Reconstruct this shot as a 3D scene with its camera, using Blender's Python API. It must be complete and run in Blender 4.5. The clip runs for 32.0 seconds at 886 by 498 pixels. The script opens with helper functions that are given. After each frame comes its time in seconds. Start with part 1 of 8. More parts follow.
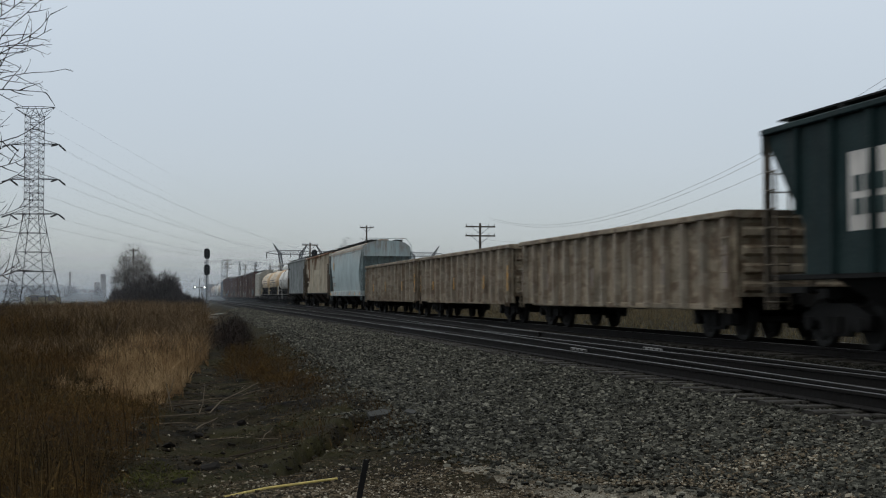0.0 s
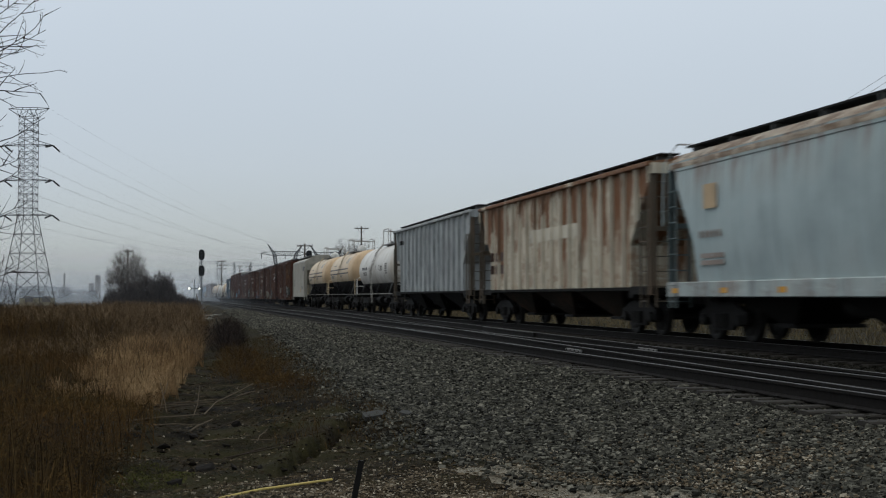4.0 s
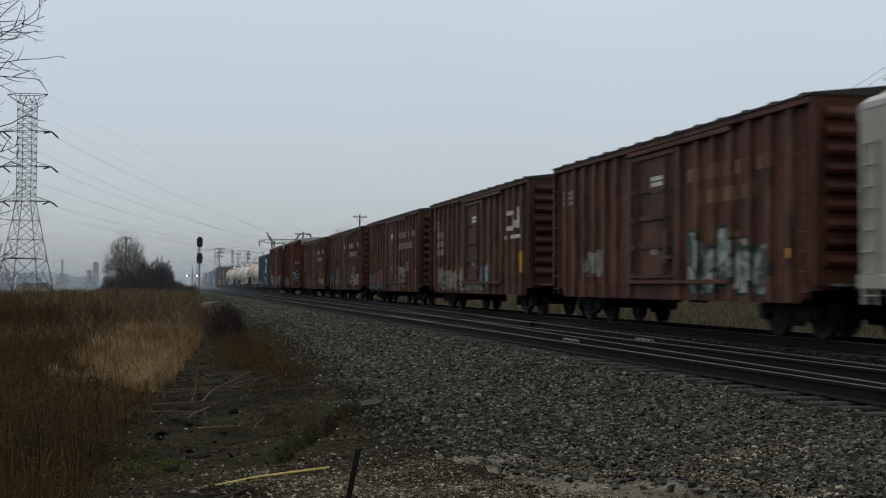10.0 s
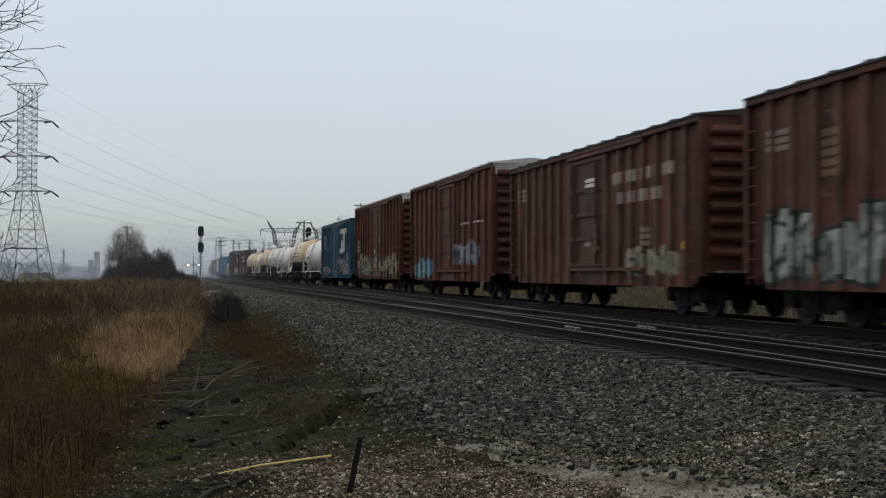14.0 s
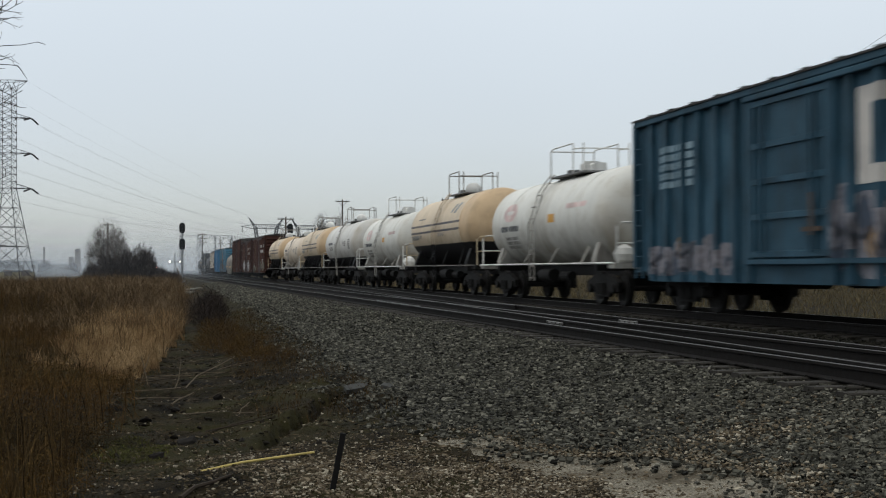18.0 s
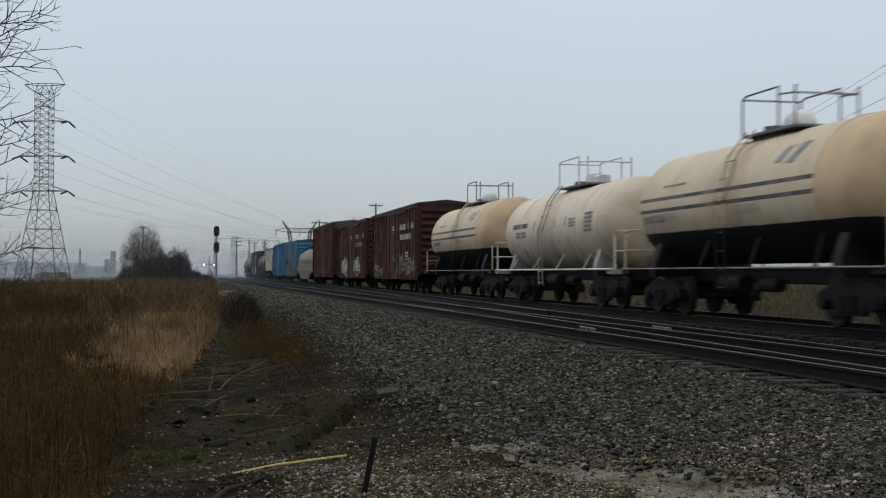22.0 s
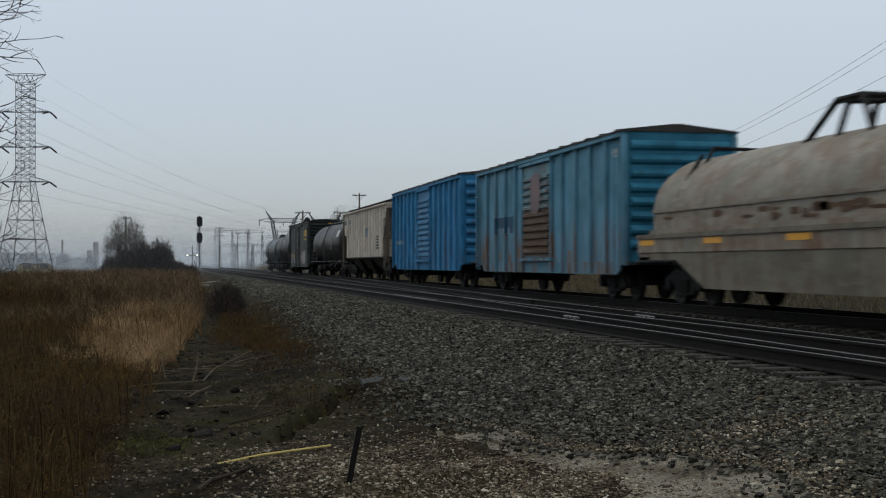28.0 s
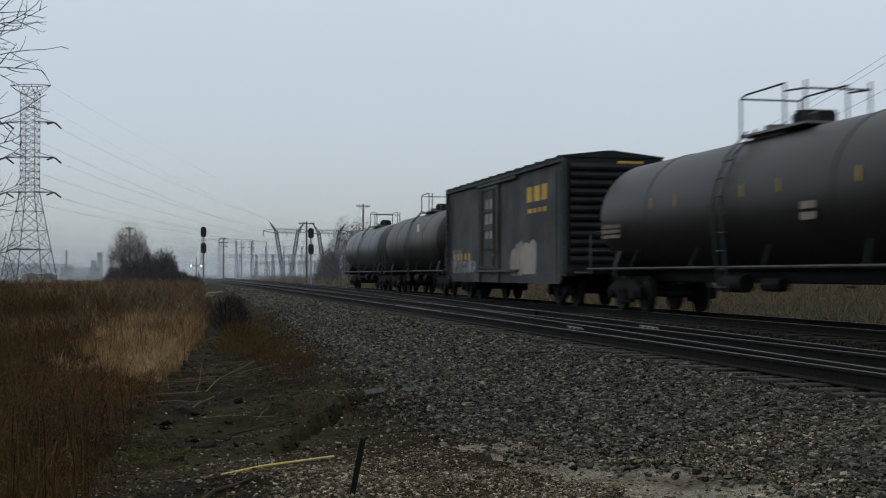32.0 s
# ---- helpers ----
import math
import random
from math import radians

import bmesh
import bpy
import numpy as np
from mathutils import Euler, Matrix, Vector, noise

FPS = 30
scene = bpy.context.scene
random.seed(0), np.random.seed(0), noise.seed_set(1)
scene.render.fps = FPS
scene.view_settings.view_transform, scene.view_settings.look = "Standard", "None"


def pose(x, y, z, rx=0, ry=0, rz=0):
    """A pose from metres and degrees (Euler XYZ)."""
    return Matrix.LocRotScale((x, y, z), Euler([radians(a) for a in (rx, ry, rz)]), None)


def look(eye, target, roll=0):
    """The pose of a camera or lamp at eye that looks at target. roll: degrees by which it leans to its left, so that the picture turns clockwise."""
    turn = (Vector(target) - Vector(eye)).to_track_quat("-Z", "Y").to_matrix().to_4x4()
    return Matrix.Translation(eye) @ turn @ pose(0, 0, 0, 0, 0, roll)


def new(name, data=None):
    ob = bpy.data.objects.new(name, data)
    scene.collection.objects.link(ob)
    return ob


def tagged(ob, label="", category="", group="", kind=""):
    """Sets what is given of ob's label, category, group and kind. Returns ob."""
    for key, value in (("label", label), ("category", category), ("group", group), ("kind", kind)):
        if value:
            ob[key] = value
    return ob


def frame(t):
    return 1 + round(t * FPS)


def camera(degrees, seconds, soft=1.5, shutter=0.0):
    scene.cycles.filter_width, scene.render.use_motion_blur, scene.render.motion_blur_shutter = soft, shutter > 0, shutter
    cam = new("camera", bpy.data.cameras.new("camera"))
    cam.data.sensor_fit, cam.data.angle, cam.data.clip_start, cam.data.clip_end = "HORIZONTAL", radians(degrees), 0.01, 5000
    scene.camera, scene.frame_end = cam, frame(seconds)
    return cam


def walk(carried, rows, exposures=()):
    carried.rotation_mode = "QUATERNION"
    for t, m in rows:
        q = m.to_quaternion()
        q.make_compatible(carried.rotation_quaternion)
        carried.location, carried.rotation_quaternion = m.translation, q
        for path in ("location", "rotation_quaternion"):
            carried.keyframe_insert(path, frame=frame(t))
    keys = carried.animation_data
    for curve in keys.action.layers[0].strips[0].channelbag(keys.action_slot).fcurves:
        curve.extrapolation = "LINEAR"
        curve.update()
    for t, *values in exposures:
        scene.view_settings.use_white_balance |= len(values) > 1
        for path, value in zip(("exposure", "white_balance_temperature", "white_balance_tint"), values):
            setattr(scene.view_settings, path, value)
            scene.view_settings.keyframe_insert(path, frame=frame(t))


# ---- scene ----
# Overcast winter afternoon beside a double-track railway: a long mixed freight train rolls past.
# World: y runs along the tracks, x across them, z = 0 is the top of the rails.
from collections import defaultdict
cam = camera(38.52, 32.0, soft=1.15, shutter=0.5)
CAMERA_ROWS = [
    (0, pose(0, 0, 0.98, 92.101, 0.038, -11.887)),
    (0.5, pose(0, 0, 0.98, 91.997, 0.285, -11.960)),
    (1, pose(0, 0, 0.98, 92.051, 0.472, -11.969)),
    (1.5, pose(0, 0, 0.98, 91.995, 0.323, -12.022)),
    (2, pose(0, 0, 0.98, 92.064, 0.252, -11.956)),
    (2.5, pose(0, 0, 0.98, 91.767, 0.073, -12.215)),
    (3, pose(0, 0, 0.98, 91.707, 0.049, -12.300)),
    (3.5, pose(0, 0, 0.98, 91.817, -0.083, -12.237)),
    (4, pose(0, 0, 0.98, 92.135, 0.106, -12.120)),
    (4.5, pose(0, 0, 0.98, 92.028, 0.190, -11.772)),
    (6.5, pose(0, 0, 0.98, 92.297, -0.198, -12.116)),
    (7, pose(0, 0, 0.98, 92.326, -0.040, -11.940)),
    (7.5, pose(0, 0, 0.98, 92.296, 0.046, -11.955)),
    (8, pose(0, 0, 0.98, 91.963, -0.048, -11.923)),
    (8.5, pose(0, 0, 0.98, 91.829, -0.124, -12.127)),
    (9, pose(0, 0, 0.98, 91.835, -0.129, -12.135)),
    (9.5, pose(0, 0, 0.98, 91.601, -0.136, -12.252)),
    (10, pose(0, 0, 0.98, 91.645, -0.310, -12.214)),
    (10.5, pose(0, 0, 0.98, 91.623, -0.266, -12.175)),
    (11, pose(0, 0, 0.98, 91.565, -0.188, -12.138)),
    (11.5, pose(0, 0, 0.98, 91.692, -0.024, -12.268)),
    (12, pose(0, 0, 0.98, 91.648, -0.129, -12.123)),
    (12.5, pose(0, 0, 0.98, 91.546, -0.032, -12.201)),
    (13, pose(0, 0, 0.98, 91.434, 0.032, -12.201)),
    (13.5, pose(0, 0, 0.98, 91.106, -0.089, -12.115)),
    (14, pose(0, 0, 0.98, 91.110, -0.067, -12.158)),
    (14.5, pose(0, 0, 0.98, 91.065, 0.106, -12.108)),
    (16.5, pose(0, 0, 0.98, 91.212, -0.147, -12.214)),
    (17, pose(0, 0, 0.98, 91.026, -0.122, -12.689)),
    (17.5, pose(0, 0, 0.98, 90.926, -0.123, -12.911)),
    (18, pose(0, 0, 0.98, 90.911, 0.221, -12.964)),
    (18.5, pose(0, 0, 0.98, 90.845, 0.311, -12.461)),
    (19, pose(0, 0, 0.98, 90.688, 0.109, -12.267)),
    (19.5, pose(0, 0, 0.98, 91.093, 0.016, -12.105)),
    (20, pose(0, 0, 0.98, 91.394, -0.105, -12.027)),
    (20.5, pose(0, 0, 0.98, 91.313, -0.173, -12.115)),
    (21, pose(0, 0, 0.98, 91.082, -0.347, -11.530)),
    (21.5, pose(0, 0, 0.98, 91.031, -0.257, -11.334)),
    (22, pose(0, 0, 0.98, 91.117, -0.161, -11.478)),
    (22.5, pose(0, 0, 0.98, 91.147, -0.099, -11.975)),
    (23, pose(0, 0, 0.98, 91.053, 0.021, -11.790)),
    (23.5, pose(0, 0, 0.98, 91.129, -0.101, -11.877)),
    (24, pose(0, 0, 0.98, 91.007, -0.179, -12.010)),
    (24.5, pose(0, 0, 0.98, 91.162, -0.152, -12.053)),
    (25, pose(0, 0, 0.98, 91.136, -0.097, -11.921)),
    (25.5, pose(0, 0, 0.98, 91.172, -0.129, -12.248)),
    (27.5, pose(0, 0, 0.98, 90.572, 0.082, -12.126)),
    (28, pose(0, 0, 0.98, 90.643, 0.078, -12.210)),
    (28.5, pose(0, 0, 0.98, 90.639, 0.057, -12.213)),
    (29, pose(0, 0, 0.98, 90.989, -0.059, -12.222)),
    (29.5, pose(0, 0, 0.98, 90.705, -0.043, -12.098)),
    (30, pose(0, 0, 0.98, 90.764, 0.114, -12.243)),
    (30.5, pose(0, 0, 0.98, 90.748, 0.080, -12.292)),
    (31, pose(0, 0, 0.98, 90.927, -0.124, -12.228)),
    (31.5, pose(0, 0, 0.98, 91.113, 0.036, -12.131)),
    (32, pose(0, 0, 0.98, 91.131, 0.000, -12.040)),
]
EXPOSURES = [(0, 0.03, 6500, 10), (9, 0.02, 6520, 10), (12, 0.01, 6490, 10), (13, -0.02, 6490, 10), (14, 0.21, 6560, 10), (17, 0.26, 6710, 10), (18, 0.28, 6700, 10), (19, 0.29, 6660, 10), (20, 0.28, 6670, 10), (21, 0.09, 6550, 10), (22, 0.07, 6500, 10), (25, 0.07, 6480, 10), (28, 0.04, 6450, 10), (32, 0.05, 6440, 10)]
walk(cam, CAMERA_ROWS, EXPOSURES)

TRACK_A, TRACK_B = 7.60, 12.78          # track centres
RAIL_Y = (-40.0, 720.0)

# ---- sky and light ----
world = bpy.data.worlds.new("overcast")
scene.world = world
world.use_nodes = True
wn, wl = world.node_tree.nodes, world.node_tree.links
wn.clear()
w_out = wn.new("ShaderNodeOutputWorld")
w_bg = wn.new("ShaderNodeBackground")
w_sky = wn.new("ShaderNodeTexSky")
w_sky.sky_type = "NISHITA"
w_sky.sun_disc = False
w_sky.sun_elevation, w_sky.sun_rotation = radians(68), radians(274)
w_co = wn.new("ShaderNodeTexCoord")
w_sep = wn.new("ShaderNodeSeparateXYZ")
w_ramp = wn.new("ShaderNodeValToRGB")
w_ramp.color_ramp.elements[0].position, w_ramp.color_ramp.elements[0].color = 0.0, (0.29, 0.317, 0.338, 1)
w_ramp.color_ramp.elements[1].position, w_ramp.color_ramp.elements[1].color = 1.0, (0.75, 0.785, 0.785, 1)
for pos, col in ((0.10, (0.42, 0.455, 0.494)), (0.24, (0.533, 0.581, 0.617))):
    el = w_ramp.color_ramp.elements.new(pos)
    el.color = (*col, 1)
w_noise = wn.new("ShaderNodeTexNoise")
w_noise.inputs["Scale"].default_value, w_noise.inputs["Detail"].default_value = 2.2, 4.0
w_cloud = wn.new("ShaderNodeMapRange")
w_cloud.inputs["To Min"].default_value, w_cloud.inputs["To Max"].default_value = 0.93, 1.07
w_mul = wn.new("ShaderNodeMix")
w_mul.data_type, w_mul.blend_type = "RGBA", "MULTIPLY"
w_mul.inputs["Factor"].default_value = 1.0
w_scale = wn.new("ShaderNodeMix")
w_scale.data_type, w_scale.blend_type = "RGBA", "MIX"
w_scale.inputs["Factor"].default_value = 0.03      # a little of the clear sky comes through the cloud
wl.new(w_co.outputs["Generated"], w_sep.inputs[0])
wl.new(w_sep.outputs["Z"], w_ramp.inputs[0])
wl.new(w_co.outputs["Generated"], w_noise.inputs["Vector"])
wl.new(w_noise.outputs["Fac"], w_cloud.inputs["Value"])
wl.new(w_ramp.outputs["Color"], w_mul.inputs["A"])
wl.new(w_cloud.outputs["Result"], w_mul.inputs["B"])
wl.new(w_mul.outputs["Result"], w_scale.inputs["A"])
wl.new(w_sky.outputs["Color"], w_scale.inputs["B"])
wl.new(w_scale.outputs["Result"], w_bg.inputs["Color"])
wl.new(w_bg.outputs[0], w_out.inputs[0])
w_bg.inputs["Strength"].default_value = 1.0
sun = new("sun", bpy.data.lights.new("sun", "SUN"))
sun.data.energy, sun.data.angle, sun.data.color = 0.55, radians(40), (1.0, 0.97, 0.92)
sun.matrix_basis = look((-37, 3, 92), (0, 0, 0))


# ---- mesh helpers ----
class Geo:
    """Vertices and faces of one part."""

    def __init__(self):
        self.v, self.f = [], []

    def add(self, verts, faces):
        o = len(self.v)
        self.v += [tuple(p) for p in verts]
        self.f += [tuple(i + o for i in f) for f in faces]
        return self

    def box(self, x0, x1, y0, y1, z0, z1, b=0.0):
        """A box, its long edges chamfered by b."""
        if b <= 0:
            return self.add([(x, y, z) for z in (z0, z1) for y in (y0, y1) for x in (x0, x1)],
                            [(0, 2, 3, 1), (4, 5, 7, 6), (0, 1, 5, 4), (2, 6, 7, 3), (0, 4, 6, 2), (1, 3, 7, 5)])
        return self.prism([(x0 + b, z0), (x1 - b, z0), (x1, z0 + b), (x1, z1 - b), (x1 - b, z1), (x0 + b, z1), (x0, z1 - b), (x0, z0 + b)], "y", y0, y1)

    def prism(self, poly, axis, a, b):
        """A closed outline pushed from a to b along an axis. Outlines are (x, z) for y, (y, z) for x, (x, y) for z."""
        put = {"y": lambda p, t: (p[0], t, p[1]), "x": lambda p, t: (t, p[0], p[1]), "z": lambda p, t: (p[0], p[1], t)}[axis]
        n = len(poly)
        vs = [put(p, a) for p in poly] + [put(p, b) for p in poly]
        fs = [tuple(range(n)), tuple(range(2 * n - 1, n - 1, -1))]
        fs += [((i + 1) % n, i, n + i, n + (i + 1) % n) for i in range(n)]
        return self.add(vs, fs)

    def tube(self, pts, r, n=8, r2=None, caps=True):
        """A round bar along points; its radius goes from r to r2."""
        pts = [Vector(p) for p in pts]
        r2 = r if r2 is None else r2
        vs, fs, m = [], [], len(pts)
        for k, p in enumerate(pts):
            d = (pts[min(k + 1, m - 1)] - pts[max(k - 1, 0)]).normalized()
            side = d.cross(Vector((0, 0, 1)) if abs(d.z) < 0.95 else Vector((1, 0, 0))).normalized()
            up = side.cross(d)
            rr = r + (r2 - r) * k / max(m - 1, 1)
            vs += [p + side * (rr * math.cos(2 * math.pi * i / n)) + up * (rr * math.sin(2 * math.pi * i / n)) for i in range(n)]
        for k in range(m - 1):
            fs += [(k * n + i, k * n + (i + 1) % n, (k + 1) * n + (i + 1) % n, (k + 1) * n + i) for i in range(n)]
        if caps:
            fs += [tuple(range(n - 1, -1, -1)), tuple(range((m - 1) * n, m * n))]
        return self.add(vs, fs)

    def rings(self, rows):
        """Closed rings of equal length, skinned in turn and capped."""
        n = len(rows[0])
        vs = [p for row in rows for p in row]
        fs = [(k * n + i, k * n + (i + 1) % n, (k + 1) * n + (i + 1) % n, (k + 1) * n + i) for k in range(len(rows) - 1) for i in range(n)]
        fs += [tuple(range(n - 1, -1, -1)), tuple(range((len(rows) - 1) * n, len(rows) * n))]
        return self.add(vs, fs)

    def mesh(self, name, smooth=True):
        me = bpy.data.meshes.new(name)
        me.from_pydata(self.v, [], self.f)
        me.update()
        if smooth:
            me.shade_smooth()
            me.set_sharp_from_angle(angle=radians(34))
        return me


def part(name, geo, material, parent=None, label="", at=None, smooth=True):
    """Links a mesh as one object, under a thing or a part."""
    me = geo if isinstance(geo, bpy.types.Mesh) else geo.mesh(name, smooth)
    if not me.materials:
        me.materials.append(material)
    ob = new(name, me)
    if parent is not None:
        ob.parent = parent
    if at is not None:
        ob.matrix_basis = at if isinstance(at, Matrix) else Matrix.Translation(at)
    if label:
        ob["label"] = label
    return ob


def numpy_mesh(name, verts, tris, material, smooth=False):
    """One mesh from arrays of points and triangles (or quads)."""
    me = bpy.data.meshes.new(name)
    k = tris.shape[1]
    me.vertices.add(len(verts))
    me.vertices.foreach_set("co", verts.astype(np.float32).ravel())
    me.loops.add(tris.size)
    me.loops.foreach_set("vertex_index", tris.astype(np.int32).ravel())
    me.polygons.add(len(tris))
    me.polygons.foreach_set("loop_start", np.arange(0, tris.size, k, dtype=np.int32))
    me.polygons.foreach_set("loop_total", np.full(len(tris), k, dtype=np.int32))
    me.update(calc_edges=True)
    me.validate()
    if smooth:
        me.shade_smooth()
    else:
        me.shade_flat()
    me.materials.append(material)
    return me


# ---- materials ----
MATS = {}


def nodes_of(name):
    m = bpy.data.materials.new(name)
    m.use_nodes = True
    return m, m.node_tree.nodes, m.node_tree.links, m.node_tree.nodes["Principled BSDF"]


def tex_noise(ns, ls, co, scale, detail=4.0, rough=0.55, stretch=(1, 1, 1)):
    mp = ns.new("ShaderNodeMapping")
    mp.inputs["Scale"].default_value = stretch
    ls.new(co, mp.inputs["Vector"])
    t = ns.new("ShaderNodeTexNoise")
    t.inputs["Scale"].default_value, t.inputs["Detail"].default_value, t.inputs["Roughness"].default_value = scale, detail, rough
    ls.new(mp.outputs[0], t.inputs["Vector"])
    return t.outputs["Fac"]


def ranged(ns, ls, value, a, b, lo=0.0, hi=1.0):
    r = ns.new("ShaderNodeMapRange")
    for key, v in (("From Min", a), ("From Max", b), ("To Min", lo), ("To Max", hi)):
        r.inputs[key].default_value = v
    ls.new(value, r.inputs["Value"])
    return r.outputs["Result"]


def mixed(ns, ls, fac, a, b, blend="MIX"):
    m = ns.new("ShaderNodeMix")
    m.data_type, m.blend_type = "RGBA", blend
    for key, v in (("Factor", fac), ("A", a), ("B", b)):
        if isinstance(v, (int, float)):
            m.inputs[key].default_value = v
        elif isinstance(v, tuple):
            m.inputs[key].default_value = (*v[:3], 1)
        else:
            ls.new(v, m.inputs[key])
    return m.outputs["Result"]


def bump(ns, ls, bsdf, height, strength, distance=0.02):
    b = ns.new("ShaderNodeBump")
    b.inputs["Strength"].default_value, b.inputs["Distance"].default_value = strength, distance
    ls.new(height, b.inputs["Height"])
    ls.new(b.outputs[0], bsdf.inputs["Normal"])


def coords(ns, which="Object"):
    return ns.new("ShaderNodeTexCoord").outputs[which]


def math_node(ns, ls, op, a, b=0.0):
    m = ns.new("ShaderNodeMath")
    m.operation = op
    for i, v in enumerate((a, b)):
        if isinstance(v, (int, float)):
            m.inputs[i].default_value = v
        else:
            ls.new(v, m.inputs[i])
    return m.outputs[0]


def paint(name, base, rust=0.25, rust_col=(0.10, 0.042, 0.02), grime=0.4, rough=0.6, fade=0.12, metal=0.0, low_rust=0.0, high_rust=0.0, streaky=0.0, blotch=0.0, hanging=0.0):
    """Weathered freight-car paint: faded patches, streaks of rust that run down, road grime."""
    if name in MATS:
        return MATS[name]
    m, ns, ls, bs = nodes_of(name)
    co = coords(ns)
    rnd = ns.new("ShaderNodeObjectInfo").outputs["Random"]
    off = ns.new("ShaderNodeVectorMath")
    off.operation = "ADD"
    ls.new(co, off.inputs[0])
    comb = ns.new("ShaderNodeCombineXYZ")
    ls.new(math_node(ns, ls, "MULTIPLY", rnd, 37.0), comb.inputs["Y"])
    ls.new(comb.outputs[0], off.inputs[1])
    p = off.outputs[0]
    large = tex_noise(ns, ls, p, 0.9, 4.0)
    streak = tex_noise(ns, ls, p, 1.0, 6.0, 0.65, (4.0, 4.5, 0.35))
    fine = tex_noise(ns, ls, p, 26.0, 5.0, 0.6)
    faded = tuple(min(1.0, c * (1 + 3 * fade) + 0.004) for c in base)
    dark = tuple(c * (1 - 2.2 * fade) for c in base)
    col = mixed(ns, ls, ranged(ns, ls, large, 0.32, 0.68), dark, faded)
    col = mixed(ns, ls, ranged(ns, ls, streak, 0.46, 0.74, 0.0, grime), col, (0.024, 0.020, 0.016))
    amount = math_node(ns, ls, "MULTIPLY", ranged(ns, ls, streak, 0.30, 0.52, 1.0, 0.0), ranged(ns, ls, large, 0.62 - 0.35 * rust, 0.80 - 0.3 * rust))
    spots = math_node(ns, ls, "MAXIMUM", amount, ranged(ns, ls, fine, 0.66 - 0.06 * rust, 0.72, 0.0, min(1.0, rust * 1.6)))
    col = mixed(ns, ls, math_node(ns, ls, "MULTIPLY", spots, min(1.0, 0.25 + rust)), col, rust_col)
    if streaky:
        runs = tex_noise(ns, ls, p, 1.0, 5.0, 0.6, (2.0, 2.6, 0.16))
        runs = math_node(ns, ls, "ADD", runs, ranged(ns, ls, large, 0.3, 0.7, -0.06, 0.06))
        col = mixed(ns, ls, ranged(ns, ls, runs, 0.50, 0.60, 0.0, streaky), col, rust_col)
    if blotch:
        scab = tex_noise(ns, ls, p, 1.5, 7.0, 0.68, (1, 0.8, 1.5))
        col = mixed(ns, ls, ranged(ns, ls, scab, 0.50, 0.56, 0.0, blotch), col, rust_col)
        worn = tex_noise(ns, ls, p, 2.3, 6.0, 0.65, (1, 0.7, 1.9))
        col = mixed(ns, ls, ranged(ns, ls, worn, 0.56, 0.64, 0.0, blotch * 0.7), col, tuple(min(0.8, c * 1.7) for c in base))
    sep = ns.new("ShaderNodeSeparateXYZ")
    ls.new(co, sep.inputs[0])
    if hanging:
        fingers = tex_noise(ns, ls, p, 1.0, 6.0, 0.62, (1.6, 1.7, 0.34))
        level = math_node(ns, ls, "ADD", fingers, ranged(ns, ls, sep.outputs["Z"], 1.3, 4.2, -0.11, 0.13))
        col = mixed(ns, ls, ranged(ns, ls, level, 0.50, 0.545, 0.0, hanging), col, rust_col)
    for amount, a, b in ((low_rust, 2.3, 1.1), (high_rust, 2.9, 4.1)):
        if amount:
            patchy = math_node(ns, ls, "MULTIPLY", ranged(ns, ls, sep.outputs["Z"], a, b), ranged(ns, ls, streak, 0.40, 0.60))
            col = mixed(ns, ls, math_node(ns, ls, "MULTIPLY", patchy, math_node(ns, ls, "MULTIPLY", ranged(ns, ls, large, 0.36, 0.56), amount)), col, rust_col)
    ls.new(col, bs.inputs["Base Color"])
    ls.new(ranged(ns, ls, fine, 0.3, 0.7, rough - 0.12, min(1.0, rough + 0.15)), bs.inputs["Roughness"])
    bs.inputs["Metallic"].default_value = metal
    bs.inputs["Specular IOR Level"].default_value = 0.16
    bump(ns, ls, bs, fine, 0.12, 0.01)
    MATS[name] = m
    return m


def plain(name, base, rough=0.7, metal=0.0, vary=0.25, scale=9.0, bumpy=0.2):
    """A surface with grain at two scales."""
    if name in MATS:
        return MATS[name]
    m, ns, ls, bs = nodes_of(name)
    co = coords(ns)
    a, b = tex_noise(ns, ls, co, scale, 5.0), tex_noise(ns, ls, co, scale * 0.12, 3.0)
    lo, hi = tuple(c * (1 - vary) for c in base), tuple(min(1, c * (1 + vary)) for c in base)
    col = mixed(ns, ls, ranged(ns, ls, a, 0.3, 0.7), lo, hi)
    col = mixed(ns, ls, ranged(ns, ls, b, 0.35, 0.65, 0.0, 0.35), col, tuple(c * 0.6 for c in base))
    ls.new(col, bs.inputs["Base Color"])
    ls.new(ranged(ns, ls, a, 0.3, 0.7, max(0.05, rough - 0.1), min(1, rough + 0.1)), bs.inputs["Roughness"])
    bs.inputs["Metallic"].default_value = metal
    bs.inputs["Specular IOR Level"].default_value = 0.2
    if bumpy:
        bump(ns, ls, bs, a, bumpy, 0.02)
    MATS[name] = m
    return m


